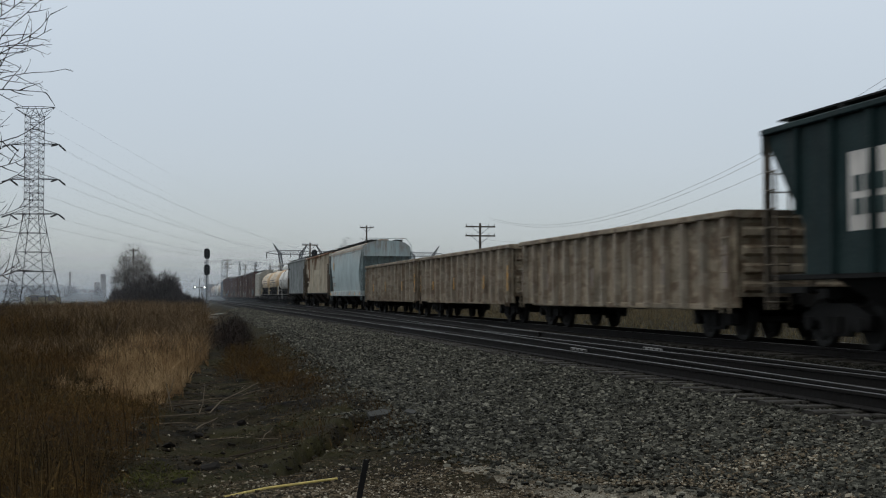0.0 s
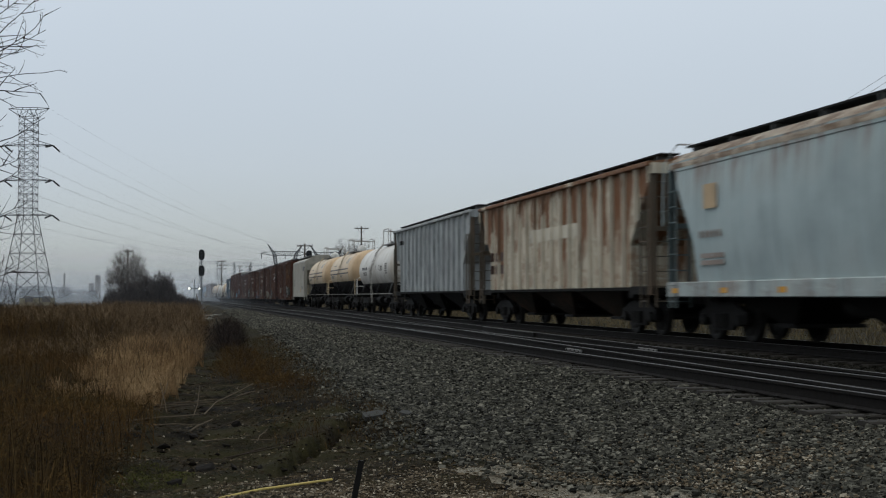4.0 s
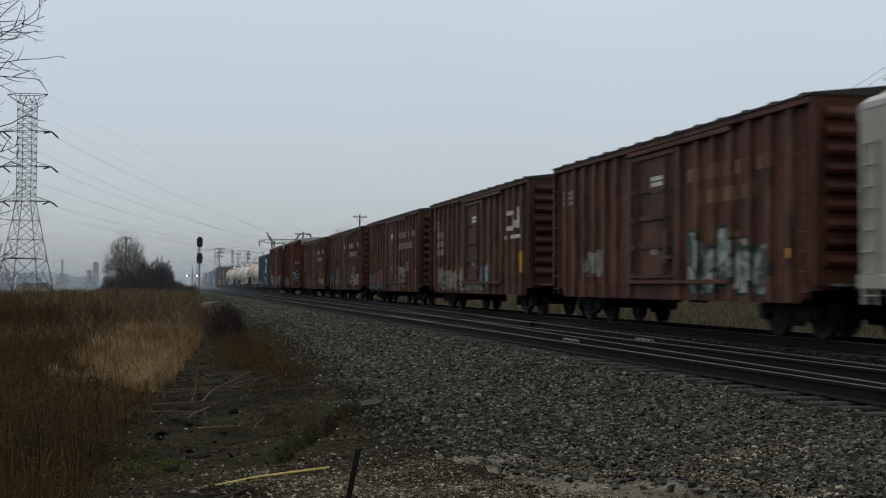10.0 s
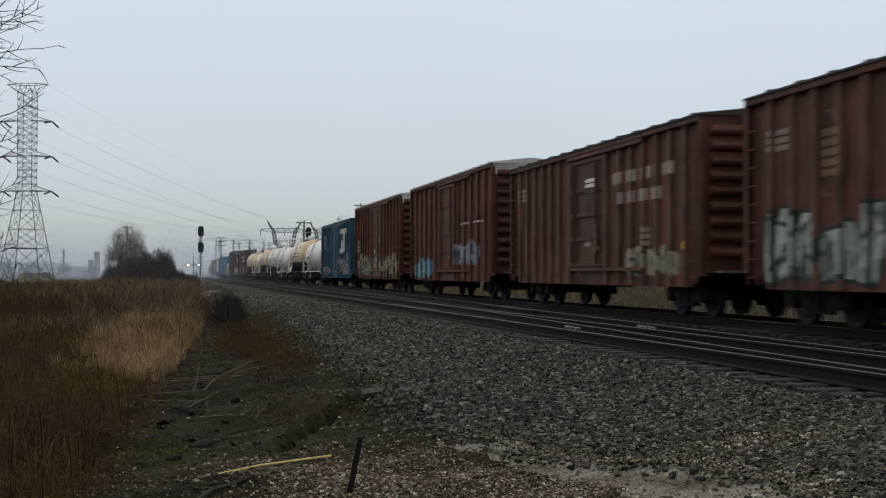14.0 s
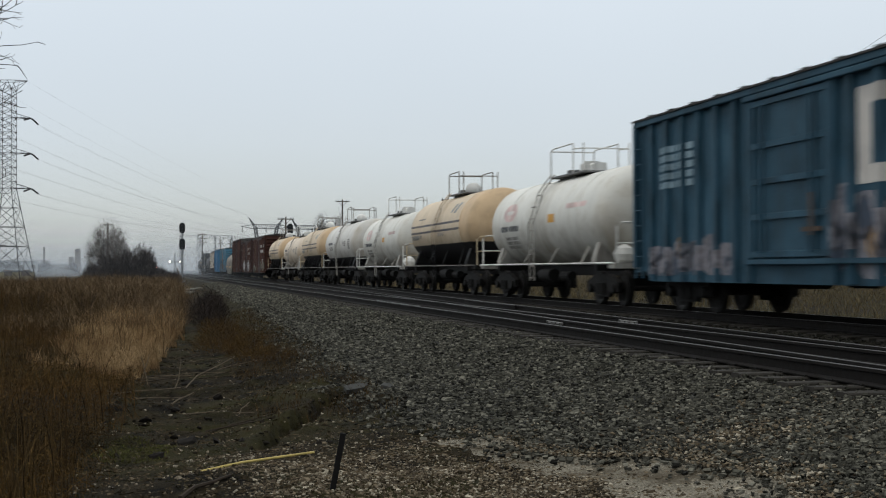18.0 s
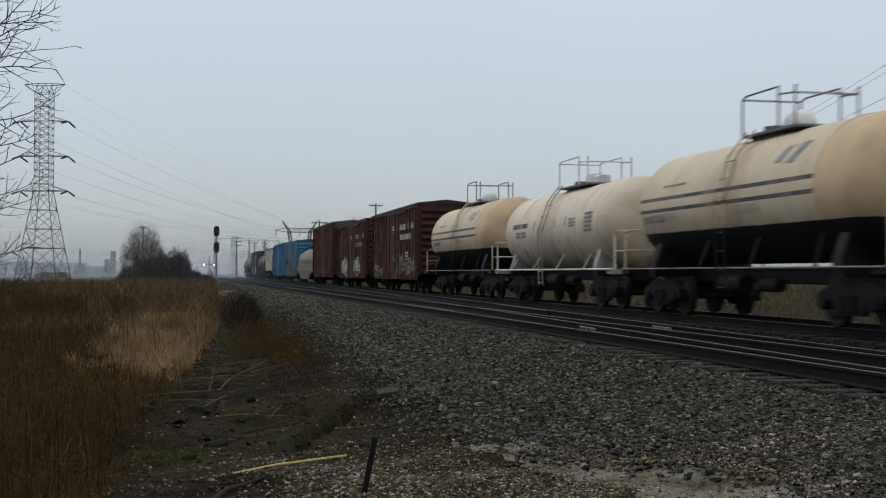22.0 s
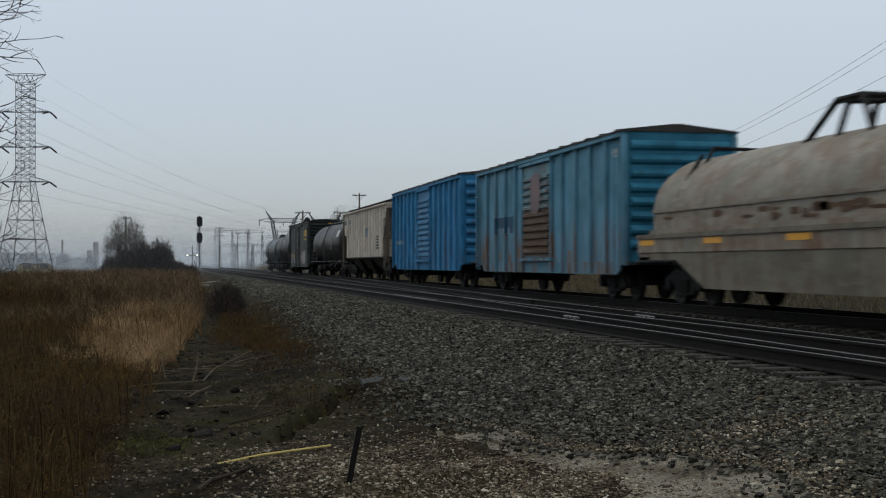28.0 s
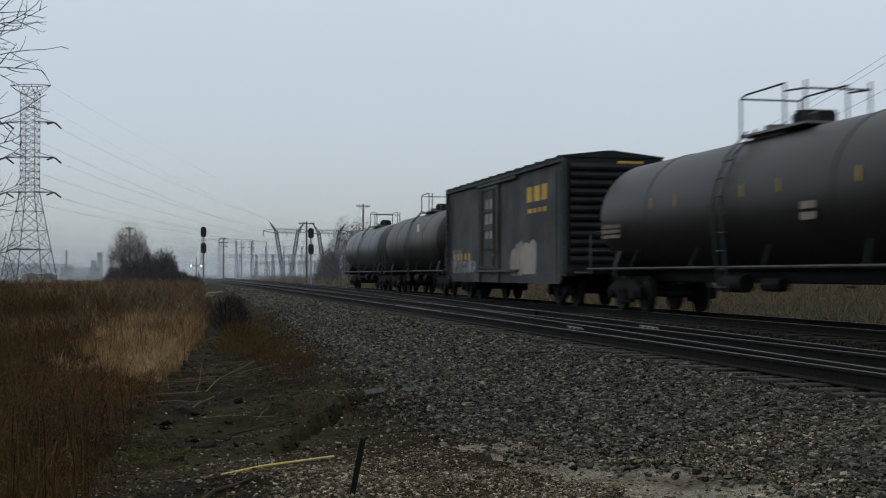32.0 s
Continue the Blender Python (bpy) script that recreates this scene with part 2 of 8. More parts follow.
def by_island(name, dark, light, rough=0.85, third=None, broad=None, warm=None):
    """For heaps of stones, blades and twigs: each loose piece has a tone of its own."""
    if name in MATS:
        return MATS[name]
    m, ns, ls, bs = nodes_of(name)
    rnd = ns.new("ShaderNodeNewGeometry").outputs["Random Per Island"]
    col = mixed(ns, ls, rnd, dark, light)
    if third:
        col = mixed(ns, ls, ranged(ns, ls, math_node(ns, ls, "FRACT", math_node(ns, ls, "MULTIPLY", rnd, 13.7)), 0.72, 0.95), col, third)
    if broad:
        col = mixed(ns, ls, ranged(ns, ls, tex_noise(ns, ls, coords(ns), 0.60, 5.0, 0.65), 0.44, 0.56, 0.0, 0.92), col, broad)
    if warm:
        col = mixed(ns, ls, ranged(ns, ls, tex_noise(ns, ls, coords(ns), 0.23, 4.0, 0.6), 0.48, 0.60, 0.0, 0.65), col, warm)
    fine = tex_noise(ns, ls, coords(ns), 40.0, 3.0)
    col = mixed(ns, ls, ranged(ns, ls, fine, 0.3, 0.7, 0.0, 0.35), col, tuple(c * 0.45 for c in dark))
    ls.new(col, bs.inputs["Base Color"])
    bs.inputs["Roughness"].default_value = rough
    bs.inputs["Specular IOR Level"].default_value = 0.12
    MATS[name] = m
    return m


M_STEEL = plain("dark_running_gear", (0.0065, 0.0058, 0.005), 0.75, 0.0, 0.4, 14.0)
M_WHEEL = plain("wheel_steel", (0.010, 0.009, 0.0078), 0.7, 0.0, 0.4, 14.0)
M_TREAD = plain("rail_head", (0.105, 0.102, 0.097), 0.5, 0.5, 0.15, 20.0, 0.05)
M_RAIL = plain("rail_web", (0.007, 0.0055, 0.0045), 0.9, 0.0, 0.4, 12.0)
M_TIE = plain("tie_wood", (0.030, 0.0265, 0.0215), 0.9, 0.0, 0.45, 7.0, 0.5)
M_BLACK = plain("black_paint", (0.0095, 0.009, 0.0085), 0.6, 0.0, 0.3, 6.0, 0.08)
M_GRATE = plain("galvanised_grating", (0.16, 0.16, 0.155), 0.6, 0.4, 0.3, 10.0)
M_WHITE = paint("white_railing", (0.62, 0.61, 0.57), 0.1, grime=0.35)
M_DIRTY_WHITE = paint("dirty_white_steel", (0.34, 0.325, 0.29), 0.3, grime=0.6, streaky=0.2)
M_LETTER = paint("worn_white_lettering", (0.50, 0.47, 0.43), 0.2, grime=0.5)
M_LETTER_DIM = paint("faded_lettering", (0.26, 0.21, 0.18), 0.2, grime=0.5)
M_YELLOW = plain("yellow_reflector", (0.62, 0.30, 0.03), 0.4, 0.0, 0.15, 8.0, 0.0)
M_LETTER_YEL = paint("faded_yellow_lettering", (0.45, 0.28, 0.05), 0.1, grime=0.4)
M_WOOD = plain("weathered_pole", (0.10, 0.085, 0.07), 0.9, 0.0, 0.35, 5.0)
M_WIRE = plain("wire", (0.08, 0.08, 0.085), 0.6, 0.4, 0.2, 5.0, 0.0)
M_LATTICE = plain("galvanised_lattice", (0.034, 0.035, 0.037), 0.7, 0.2, 0.2, 2.0, 0.0)
M_SIGNAL = plain("signal_black", (0.012, 0.013, 0.014), 0.55, 0.0, 0.3, 6.0, 0.0)
M_GALV = plain("galvanised_mast", (0.22, 0.23, 0.235), 0.5, 0.5, 0.2, 4.0, 0.0)


# ---- ground, ballast, tracks ----
def ground_z(x, y):
    """Height of the land: a field, a shallow ditch, the ballast bank, the bed of the tracks, the field beyond."""
    x, y = np.asarray(x, float), np.asarray(y, float)
    z = np.interp(x, [-60, -3, -0.2, 0.9, 2.2, 3.4, 5.7, 6.2, 14.6, 15.3, 17.6, 60],
                  [-0.72, -0.72, -0.84, -0.88, -0.76, -0.62, -0.30, -0.25, -0.25, -0.32, -0.85, -0.85])
    pad = np.clip((13.5 - y) / 3.5, 0, 1)                      # the gravel pad near the road
    z = z + pad * (np.maximum(z, -0.63) - z)
    # a washed-out gully at the foot of the ballast: a narrow trench with a raised far lip
    off = (y - np.interp(x, [1.05, 1.33, 1.7, 2.17, 2.6], [13.1, 13.9, 14.9, 16.4, 17.2])) / 2.8 + 0.03 * np.sin(17 * x) + 0.02 * np.sin(41 * x)
    span = np.clip((x - 0.95) / 0.3, 0, 1) * np.clip((2.75 - x) / 0.2, 0, 1)
    z = z + span * (0.09 * np.clip(off / 0.05, 0, 1) * np.exp(-np.maximum(off, 0) / 0.5) - (0.30 + 0.06 * np.sin(9 * x)) * np.exp(-(off / 0.12) ** 2))
    floor = np.clip((x + 0.9) / 0.4, 0, 1) * np.clip((2.2 - x) / 0.5, 0, 1) * np.clip((y - 13) / 2, 0, 1) * np.clip((30 - y) / 5, 0, 1)
    z = z + floor * (0.030 * np.tanh(5 * np.sin(1.9 * y + 1.1 * np.sin(1.7 * x) - 0.8 * x)) + 0.014 * np.tanh(4 * np.sin(4.7 * y + 2.3 * x + np.sin(5.0 * x))))
    lump = 0.05 * np.sin(1.3 * x + 0.7 * y) * np.sin(0.9 * y - 0.6 * x) + 0.035 * np.sin(2.9 * x - 1.7 * y + 1.0) * np.sin(2.3 * y + 0.4)
    return z + lump * np.clip((4.5 - x) / 2, 0.15, 1) * np.clip(60 / (np.abs(y) + 20), 0, 1)


def sheet(name, xs, ys, z, material):
    gx, gy = np.meshgrid(xs, ys) if xs.ndim == 1 else (xs, np.broadcast_to(ys[:, None], xs.shape))
    n, m = gx.shape
    idx = np.arange(n * m).reshape(n, m)
    quads = np.stack([idx[:-1, :-1], idx[:-1, 1:], idx[1:, 1:], idx[1:, :-1]], -1).reshape(-1, 4)
    me = numpy_mesh(name, np.stack([gx, gy, z(gx, gy)], -1).reshape(-1, 3), quads, material, True)
    return tagged(new(name, me), kind="structure")


def ground_material():
    m, ns, ls, bs = nodes_of("field_soil")
    co = coords(ns)
    mid, fine = tex_noise(ns, ls, co, 2.2, 6.0, 0.65), tex_noise(ns, ls, co, 28.0, 5.0, 0.7)
    col = mixed(ns, ls, ranged(ns, ls, mid, 0.40, 0.60), (0.0032, 0.0025, 0.0013), (0.0245, 0.0185, 0.0092))
    col = mixed(ns, ls, ranged(ns, ls, tex_noise(ns, ls, co, 0.6, 5.0), 0.47, 0.60, 0.0, 0.8), col, (0.026, 0.0235, 0.0068))
    col = mixed(ns, ls, ranged(ns, ls, fine, 0.62, 0.74, 0.0, 0.7), col, (0.042, 0.032, 0.017))
    ls.new(col, bs.inputs["Base Color"])
    bs.inputs["Roughness"].default_value = 0.95
    bs.inputs["Specular IOR Level"].default_value = 0.08
    bump(ns, ls, bs, mixed(ns, ls, 0.5, mid, fine), 0.8, 0.08)
    return m


def ballast_material():
    m, ns, ls, bs = nodes_of("ballast_bed")
    co = coords(ns)
    v = ns.new("ShaderNodeTexVoronoi")
    v.inputs["Scale"].default_value = 15.0
    ls.new(co, v.inputs["Vector"])
    sep = ns.new("ShaderNodeSeparateColor")
    ls.new(v.outputs["Color"], sep.inputs[0])
    mid = tex_noise(ns, ls, co, 0.6, 5.0)
    col = mixed(ns, ls, sep.outputs[0], (0.014, 0.0136, 0.0100), (0.088, 0.085, 0.064))
    # Gaps between the stones darkened: their shade is put into the colour.
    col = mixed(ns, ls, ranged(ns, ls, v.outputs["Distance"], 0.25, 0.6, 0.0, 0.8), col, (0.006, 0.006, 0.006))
    col = mixed(ns, ls, ranged(ns, ls, mid, 0.45, 0.7, 0.0, 0.45), col, (0.019, 0.016, 0.011))
    sep_x = ns.new("ShaderNodeSeparateXYZ")
    ls.new(co, sep_x.inputs[0])
    bed_x = math_node(ns, ls, "ADD", sep_x.outputs["X"], ranged(ns, ls, mid, 0.3, 0.7, -0.4, 0.4))
    col = mixed(ns, ls, ranged(ns, ls, bed_x, 6.2, 7.0, 0.0, 0.75), col, (0.008, 0.0075, 0.006))     # darker from the near tie ends across both tracks
    ls.new(col, bs.inputs["Base Color"])
    bs.inputs["Roughness"].default_value = 0.85
    bs.inputs["Specular IOR Level"].default_value = 0.12
    bump(ns, ls, bs, ranged(ns, ls, v.outputs["Distance"], 0.0, 0.6, 1.0, 0.0), 1.0, 0.05)
    return m


GX = np.unique(np.concatenate([np.linspace(-1500, -60, 14), np.linspace(-60, -6, 28), np.linspace(-6, 8, 71), np.linspace(-1.0, 2.9, 105), np.linspace(8, 20, 25), np.linspace(20, 80, 16), np.linspace(80, 1500, 14)]))
GY = np.unique(np.concatenate([np.linspace(-300, -10, 12), np.linspace(-10, 5, 16), np.linspace(5, 30, 126), np.linspace(12.5, 18, 111), np.linspace(18, 28, 126), np.linspace(30, 90, 61), np.linspace(90, 400, 32), np.linspace(400, 2600, 16)]))
ground = tagged(sheet("ground", GX, GY, ground_z, ground_material()), "dark damp soil with moss and dead grass", "ground")

BY = np.unique(np.concatenate([np.linspace(-60, 5, 14), np.linspace(5, 40, 141), np.linspace(40, 120, 81), np.linspace(120, 760, 65)]))
b_edge = np.interp(BY, [-60, 7, 8.2, 9.2, 10.0, 10.8, 12.5, 16, 22, 35, 60, 120], [4.2, 4.05, 4.0, 3.95, 3.6, 3.2, 2.75, 2.55, 2.75, 3.3, 4.3, 5.2]) + 0.10 * np.sin(1.7 * BY) + 0.05 * np.sin(4.1 * BY)
b_u = np.concatenate([[0, 0.02], np.linspace(0.05, 0.97, 40), [1.0]])
b_x = b_edge[:, None] + (16.6 - b_edge[:, None]) * b_u[None, :]


def ballast_z(x, y):
    drop = np.zeros_like(x)
    drop[:, 0] = drop[:, -1] = 0.05
    drop[:, 1] = 0.03
    return ground_z(x, y) + 0.02 - drop


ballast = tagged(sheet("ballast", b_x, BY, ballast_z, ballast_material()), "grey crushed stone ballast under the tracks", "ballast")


def pad_material():
    m, ns, ls, bs = nodes_of("packed_limestone")
    co = coords(ns)
    mid, fine = tex_noise(ns, ls, co, 1.4, 5.0, 0.6), tex_noise(ns, ls, co, 60.0, 4.0, 0.7)
    col = mixed(ns, ls, ranged(ns, ls, fine, 0.35, 0.68), (0.055, 0.047, 0.033), (0.33, 0.30, 0.235))
    col = mixed(ns, ls, ranged(ns, ls, mid, 0.46, 0.60, 0.0, 0.85), col, (0.060, 0.048, 0.031))
    ls.new(col, bs.inputs["Base Color"])
    bs.inputs["Roughness"].default_value = 0.95
    bs.inputs["Specular IOR Level"].default_value = 0.1
    bump(ns, ls, bs, fine, 0.7, 0.02)
    return m


PY = np.linspace(5.0, 11.8, 60)
p_left = np.interp(PY, [5, 8, 9.2, 10.2, 11.8], [3.0, 3.1, 3.15, 2.9, 2.6]) + 0.10 * np.sin(3 * PY) + 0.05 * np.sin(13 * PY)
p_right = np.interp(PY, BY, b_edge) + 0.25
p_x = p_left[:, None] + np.maximum(p_right - p_left, 0.05)[:, None] * np.linspace(0, 1, 30)[None, :]
tagged(sheet("gravel_pad", p_x, PY, lambda x, y: ground_z(x, y) + 0.006, pad_material()), "pale packed limestone beside the ballast", "gravel")


def rail_geo(path):
    """A flat-bottomed rail along (x, y) points: its foot, web and head, and the bright running surface."""
    prof = [(-0.07, -0.172), (0.07, -0.172), (0.07, -0.16), (0.012, -0.14), (0.012, -0.045), (0.036, -0.035), (0.036, -0.004), (-0.036, -0.004), (-0.036, -0.035), (-0.012, -0.045), (-0.012, -0.14), (-0.07, -0.16)]
    g = Geo().rings([[(x + a, y, b) for a, b in prof] for x, y in path])
    h = Geo().rings([[(x + a, y, b) for a, b in ((-0.020, -0.004), (0.020, -0.004), (0.016, 0.0), (-0.016, 0.0))] for x, y in path])
    return g, h


def crossover_x(y):
    """Centre of the crossover that leads from the near track to the far one."""
    a, b, c, s = -4.0, 14.0, 96.0, 0.0475
    if y < b:
        o = 0.5 * s * max(0, y - a) ** 2 / (b - a)
    elif y < c:
        o = 0.5 * s * (b - a) + s * (y - b)
    else:
        e = min((y - c) / 27.0, 1.0)
        o = 0.5 * s * (b - a) + s * (c - b) + s * 27.0 * (e - 0.5 * e * e)
    return TRACK_A + min(o, TRACK_B - TRACK_A)


straight = [RAIL_Y[0] + (RAIL_Y[1] - RAIL_Y[0]) * k / 38 for k in range(39)]
turn = [6.0 + k * 2.5 for k in range(47)]
near_track = tagged(new("near_track"), "empty near track with worn rails on wooden ties", "railway track", kind="structure")
far_track = tagged(new("far_track"), "far track that carries the freight train", "railway track", kind="structure")
crossover = tagged(new("crossover"), "crossover rails that lead between the two tracks", "railway track", kind="structure")
for tr, xs, ys in ((near_track, lambda y: TRACK_A, straight), (far_track, lambda y: TRACK_B, straight), (crossover, crossover_x, turn)):
    for side in (-0.7525, 0.7525):
        g, h = rail_geo([(xs(y) + side, y) for y in ys])
        r = part("rail", g, M_RAIL, tr, smooth=False)
        part("rail_head", h, M_TREAD, r, "bright worn running surface", smooth=False)


guard_y = [33.0 + k * 0.5 for k in range(15)]
for tr, off in ((near_track, -0.62), (crossover, 0.62)):
    g, h = rail_geo([((TRACK_A if tr is near_track else crossover_x(y)) + off + 0.05 * max(0, abs(y - 36.5) - 2.6), y) for y in guard_y])
    r = part("guard_rail", g, M_RAIL, tr, "short guard rail beside the running rail", smooth=False)
    part("rail_head", h, M_TREAD, r, smooth=False)


def tie_mesh(name, seed):
    rng = random.Random(seed)
    w = 0.115 + rng.uniform(-0.008, 0.008)
    poly = [(-w, -0.35), (w, -0.35), (w, -0.19), (w - 0.015, -0.174 + rng.uniform(-0.006, 0)), (-w + 0.015, -0.174), (-w, -0.19)]
    me = Geo().prism(poly, "x", -1.3, 1.3).mesh(name, False)
    me.materials.append(M_TIE)
    return me


tie_kinds = [tie_mesh("tie", k) for k in range(4)]
rng = random.Random(5)
for tr, cx in ((near_track, TRACK_A), (far_track, TRACK_B)):
    rest = Geo()
    for k in range(620):
        y = 3.0 + k * 0.55
        x = cx + rng.uniform(-0.06, 0.06)
        a = rng.uniform(-1.2, 1.2)
        if k < (130 if tr is near_track else 90):
            part("tie", tie_kinds[k % 4], M_TIE, tr, at=pose(x, y, rng.uniform(-0.012, 0.004), 0, 0, a))
        else:
            rest.box(x - 1.3, x + 1.3, y - 0.115, y + 0.115, -0.35, -0.176)
    tagged(part("far_ties", rest, M_TIE, tr, smooth=False), kind="stuff")
spike_geo = Geo().box(-0.09, 0.09, -0.08, 0.08, -0.176, -0.158, 0.004).mesh("tie_plate", False)
for k in range(60):
    part("tie_plate", spike_geo, M_RAIL, near_track, at=(TRACK_A - 0.7525, 3.0 + k * 0.55, 0))
M_JOINT = plain("pale_joint_bar", (0.17, 0.165, 0.155), 0.6, 0.2, 0.2, 12.0)
for side, y in ((-0.7525, 23.65), (0.7525, 23.6)):
    joint = part("joint_bar", Geo().box(-0.02, 0.02, -0.55, 0.55, -0.100, -0.048, 0.008), M_JOINT, crossover, "pale insulated joint bar", at=pose(crossover_x(y) + side - 0.055, y, 0, 0, 0, -2.7))
    for k in range(4):
        part("bolt", Geo().box(-0.04, -0.02, -0.48 + 0.30 * k, -0.44 + 0.30 * k, -0.085, -0.062, 0.004), M_RAIL, joint)


# ---- loose stones ----
SHARD = np.array([(x, y, z) for z in (-1, 1) for y in (-1, 1) for x in (-1, 1)], float) * 0.72
SHARD_F = np.array([(0, 2, 3), (0, 3, 1), (4, 5, 7), (4, 7, 6), (0, 1, 5), (0, 5, 4), (2, 6, 7), (2, 7, 3), (0, 4, 6), (0, 6, 2), (1, 3, 7), (1, 7, 5)])
ICO = np.array([(math.cos(a) * 0.894, math.sin(a) * 0.894, z) for z, o in ((0.447, 0), (-0.447, 0.628)) for a in [o + 1.2566 * i for i in range(5)]] + [(0, 0, 1), (0, 0, -1)])
ICO_F = np.array([(10, i, (i + 1) % 5) for i in range(5)] + [(11, 5 + (i + 1) % 5, 5 + i) for i in range(5)]
                 + [(i, 5 + i, (i + 1) % 5) for i in range(5)] + [(5 + i, 5 + (i + 1) % 5, (i + 1) % 5) for i in range(5)])


def stone_arrays(px, py, pz, size, rs, flat=0.55, round_ones=False):
    """Angular stones at the given places."""
    n = len(px)
    base, faces = (ICO, ICO_F) if round_ones else (SHARD, SHARD_F)
    v = np.repeat(base[None], n, 0) * (1 + rs.uniform(-0.36, 0.30, (n, len(base), 1))) + rs.uniform(-0.22, 0.22, (n, len(base), 3))
    v = v * (size[:, None] * np.stack([rs.uniform(0.8, 1.6, n), rs.uniform(0.6, 1.1, n), rs.uniform(0.6, 1.3, n) * flat], 1))[:, None, :]
    a, b = rs.uniform(0, 6.283, n), rs.normal(0, 0.6, n)
    ca, sa, cb, sb = np.cos(a), np.sin(a), np.cos(b), np.sin(b)
    x, y, z = v[..., 0], v[..., 1] * cb[:, None] - v[..., 2] * sb[:, None], v[..., 1] * sb[:, None] + v[..., 2] * cb[:, None]
    v = np.stack([x * ca[:, None] - y * sa[:, None] + px[:, None], x * sa[:, None] + y * ca[:, None] + py[:, None], z + pz[:, None]], -1)
    f = (faces[None] + (np.arange(n) * len(base))[:, None, None]).reshape(-1, 3)
    return v.reshape(-1, 3), f


M_STONE = by_island("ballast_stone", (0.0075, 0.0072, 0.0055), (0.098, 0.094, 0.073), 0.85, (0.195, 0.184, 0.145))
M_LIME = by_island("pale_gravel", (0.030, 0.021, 0.012), (0.200, 0.158, 0.104), 0.9, (0.42, 0.37, 0.28))


def ballast_left(y):
    return np.interp(y, BY, b_edge)


def scatter(n, y0, y1, power, x0, x1, rs):
    """Random places in a stretch, denser towards y0, inside the wedge that is open to view."""
    y = y0 + (y1 - y0) * rs.uniform(0, 1, n) ** power
    x = x0(y) + (x1 - x0(y)) * rs.uniform(0, 1, n)
    keep = (x < 0.66 * y + 0.6) & (x > -0.16 * y - 0.6)
    return x[keep], y[keep]


rs = np.random.RandomState(3)
sx, sy = scatter(210000, 6.0, 66.0, 2.1, lambda y: ballast_left(y) - 0.5, 11.6, rs)
lean = rs.uniform(0, 1, len(sx)) < np.where(sx < 6.35, np.clip((sx - ballast_left(sy) + 0.5) / 1.1, 0.04, 1) ** 1.5, np.where(sx < 6.78, 0.55, 0.42))
sx, sy = sx[lean], sy[lean]
in_rail = (np.abs(sx - 6.85) < 0.09) | (np.abs(sx - 8.35) < 0.09)
sx, sy = sx[~in_rail], sy[~in_rail]
s_size = rs.uniform(0.011, 0.031, len(sx)) * np.clip(0.84 + sy / 100, 0.90, 1.35)
sz = ground_z(sx, sy) + 0.02 + s_size * rs.uniform(-0.1, 0.75, len(sx))
sz = np.where((sx > 6.3) & (sx < 11.6), np.where(sx < 6.78, -0.212 + rs.uniform(-0.03, 0.024, len(sx)), np.minimum(sz, -0.185 + rs.uniform(-0.02, 0.02, len(sx)))), sz)
fx, fy = scatter(30000, 60.0, 125.0, 1.3, lambda y: ballast_left(y) - 0.4, 6.4, rs)
sx, sy = np.concatenate([sx, fx]), np.concatenate([sy, fy])
s_size = np.concatenate([s_size, rs.uniform(0.035, 0.075, len(fx))])
sz = np.concatenate([sz, ground_z(fx, fy) + 0.02])
order = np.argsort(sy)
first, later = order[:280], order[280:]
M_DARK_STONE = by_island("sooty_ballast", (0.0052, 0.005, 0.0036), (0.025, 0.023, 0.016), 0.85, (0.042, 0.038, 0.028))
for name, mat, sel in (("loose_ballast", M_STONE, later[sx[later] < 6.6]), ("sooty_ballast", M_DARK_STONE, later[sx[later] >= 6.6])):
    v, f = stone_arrays(sx[sel], sy[sel], sz[sel], s_size[sel], rs)
    tagged(part(name, numpy_mesh(name, v, f, mat), mat, ballast), kind="stuff")
stone_kinds = []
for k in range(8):
    v, f = stone_arrays(np.zeros(1), np.zeros(1), np.zeros(1), np.ones(1), rs)
    stone_kinds.append(numpy_mesh("stone", v, f, plain("single_stone", (0.055, 0.055, 0.042), 0.8, 0.0, 0.5, 2.0)))
for k, i in enumerate(first):
    part("stone", stone_kinds[k % 8], None, ballast, at=Matrix.LocRotScale((sx[i], sy[i], sz[i]), Euler((0, 0, rs.uniform(0, 6))), (s_size[i],) * 3))

gx, gy = scatter(90000, 6.5, 14.5, 1.2, lambda y: np.full_like(y, -1.2), 6.2, rs)
near_lime = rs.uniform(0, 1, len(gx)) < np.clip((13.0 - gy) / 3.0, 0.015, 1) * np.clip((gx - 0.1) / 1.2, 0.06, 1) * np.clip((ballast_left(gy) + 0.5 - gx) / 0.6, 0.05, 1) + 0.8 * np.exp(-((gx - 4.75) / 0.45) ** 2 - ((gy - 9.7) / 0.35) ** 2)
bare = np.clip((ballast_left(gy) - 0.35 + 0.12 * np.sin(5 * gy) + 0.10 * np.sin(11 * gy + 3 * gx) - gx) / 0.45, 0, 1)
near_lime &= (gy > 11.6) | (gx > ballast_left(gy)) | (rs.uniform(0, 1, len(gx)) < 0.34 + 0.66 * bare ** 1.4)
gx, gy = gx[near_lime], gy[near_lime]
g_size = rs.uniform(0.004, 0.015, len(gx)) * (1 + 0.6 * (rs.uniform(0, 1, len(gx)) > 0.94))
v, f = stone_arrays(gx, gy, np.maximum(ground_z(gx, gy), np.where(gx > ballast_left(gy), ground_z(gx, gy) + 0.045, -9)) + g_size * 0.3, g_size, rs, 0.5)
tagged(part("pale_gravel", numpy_mesh("pale_gravel", v, f, M_LIME), M_LIME), "pale crushed limestone gravel on the ground", "gravel", kind="stuff")
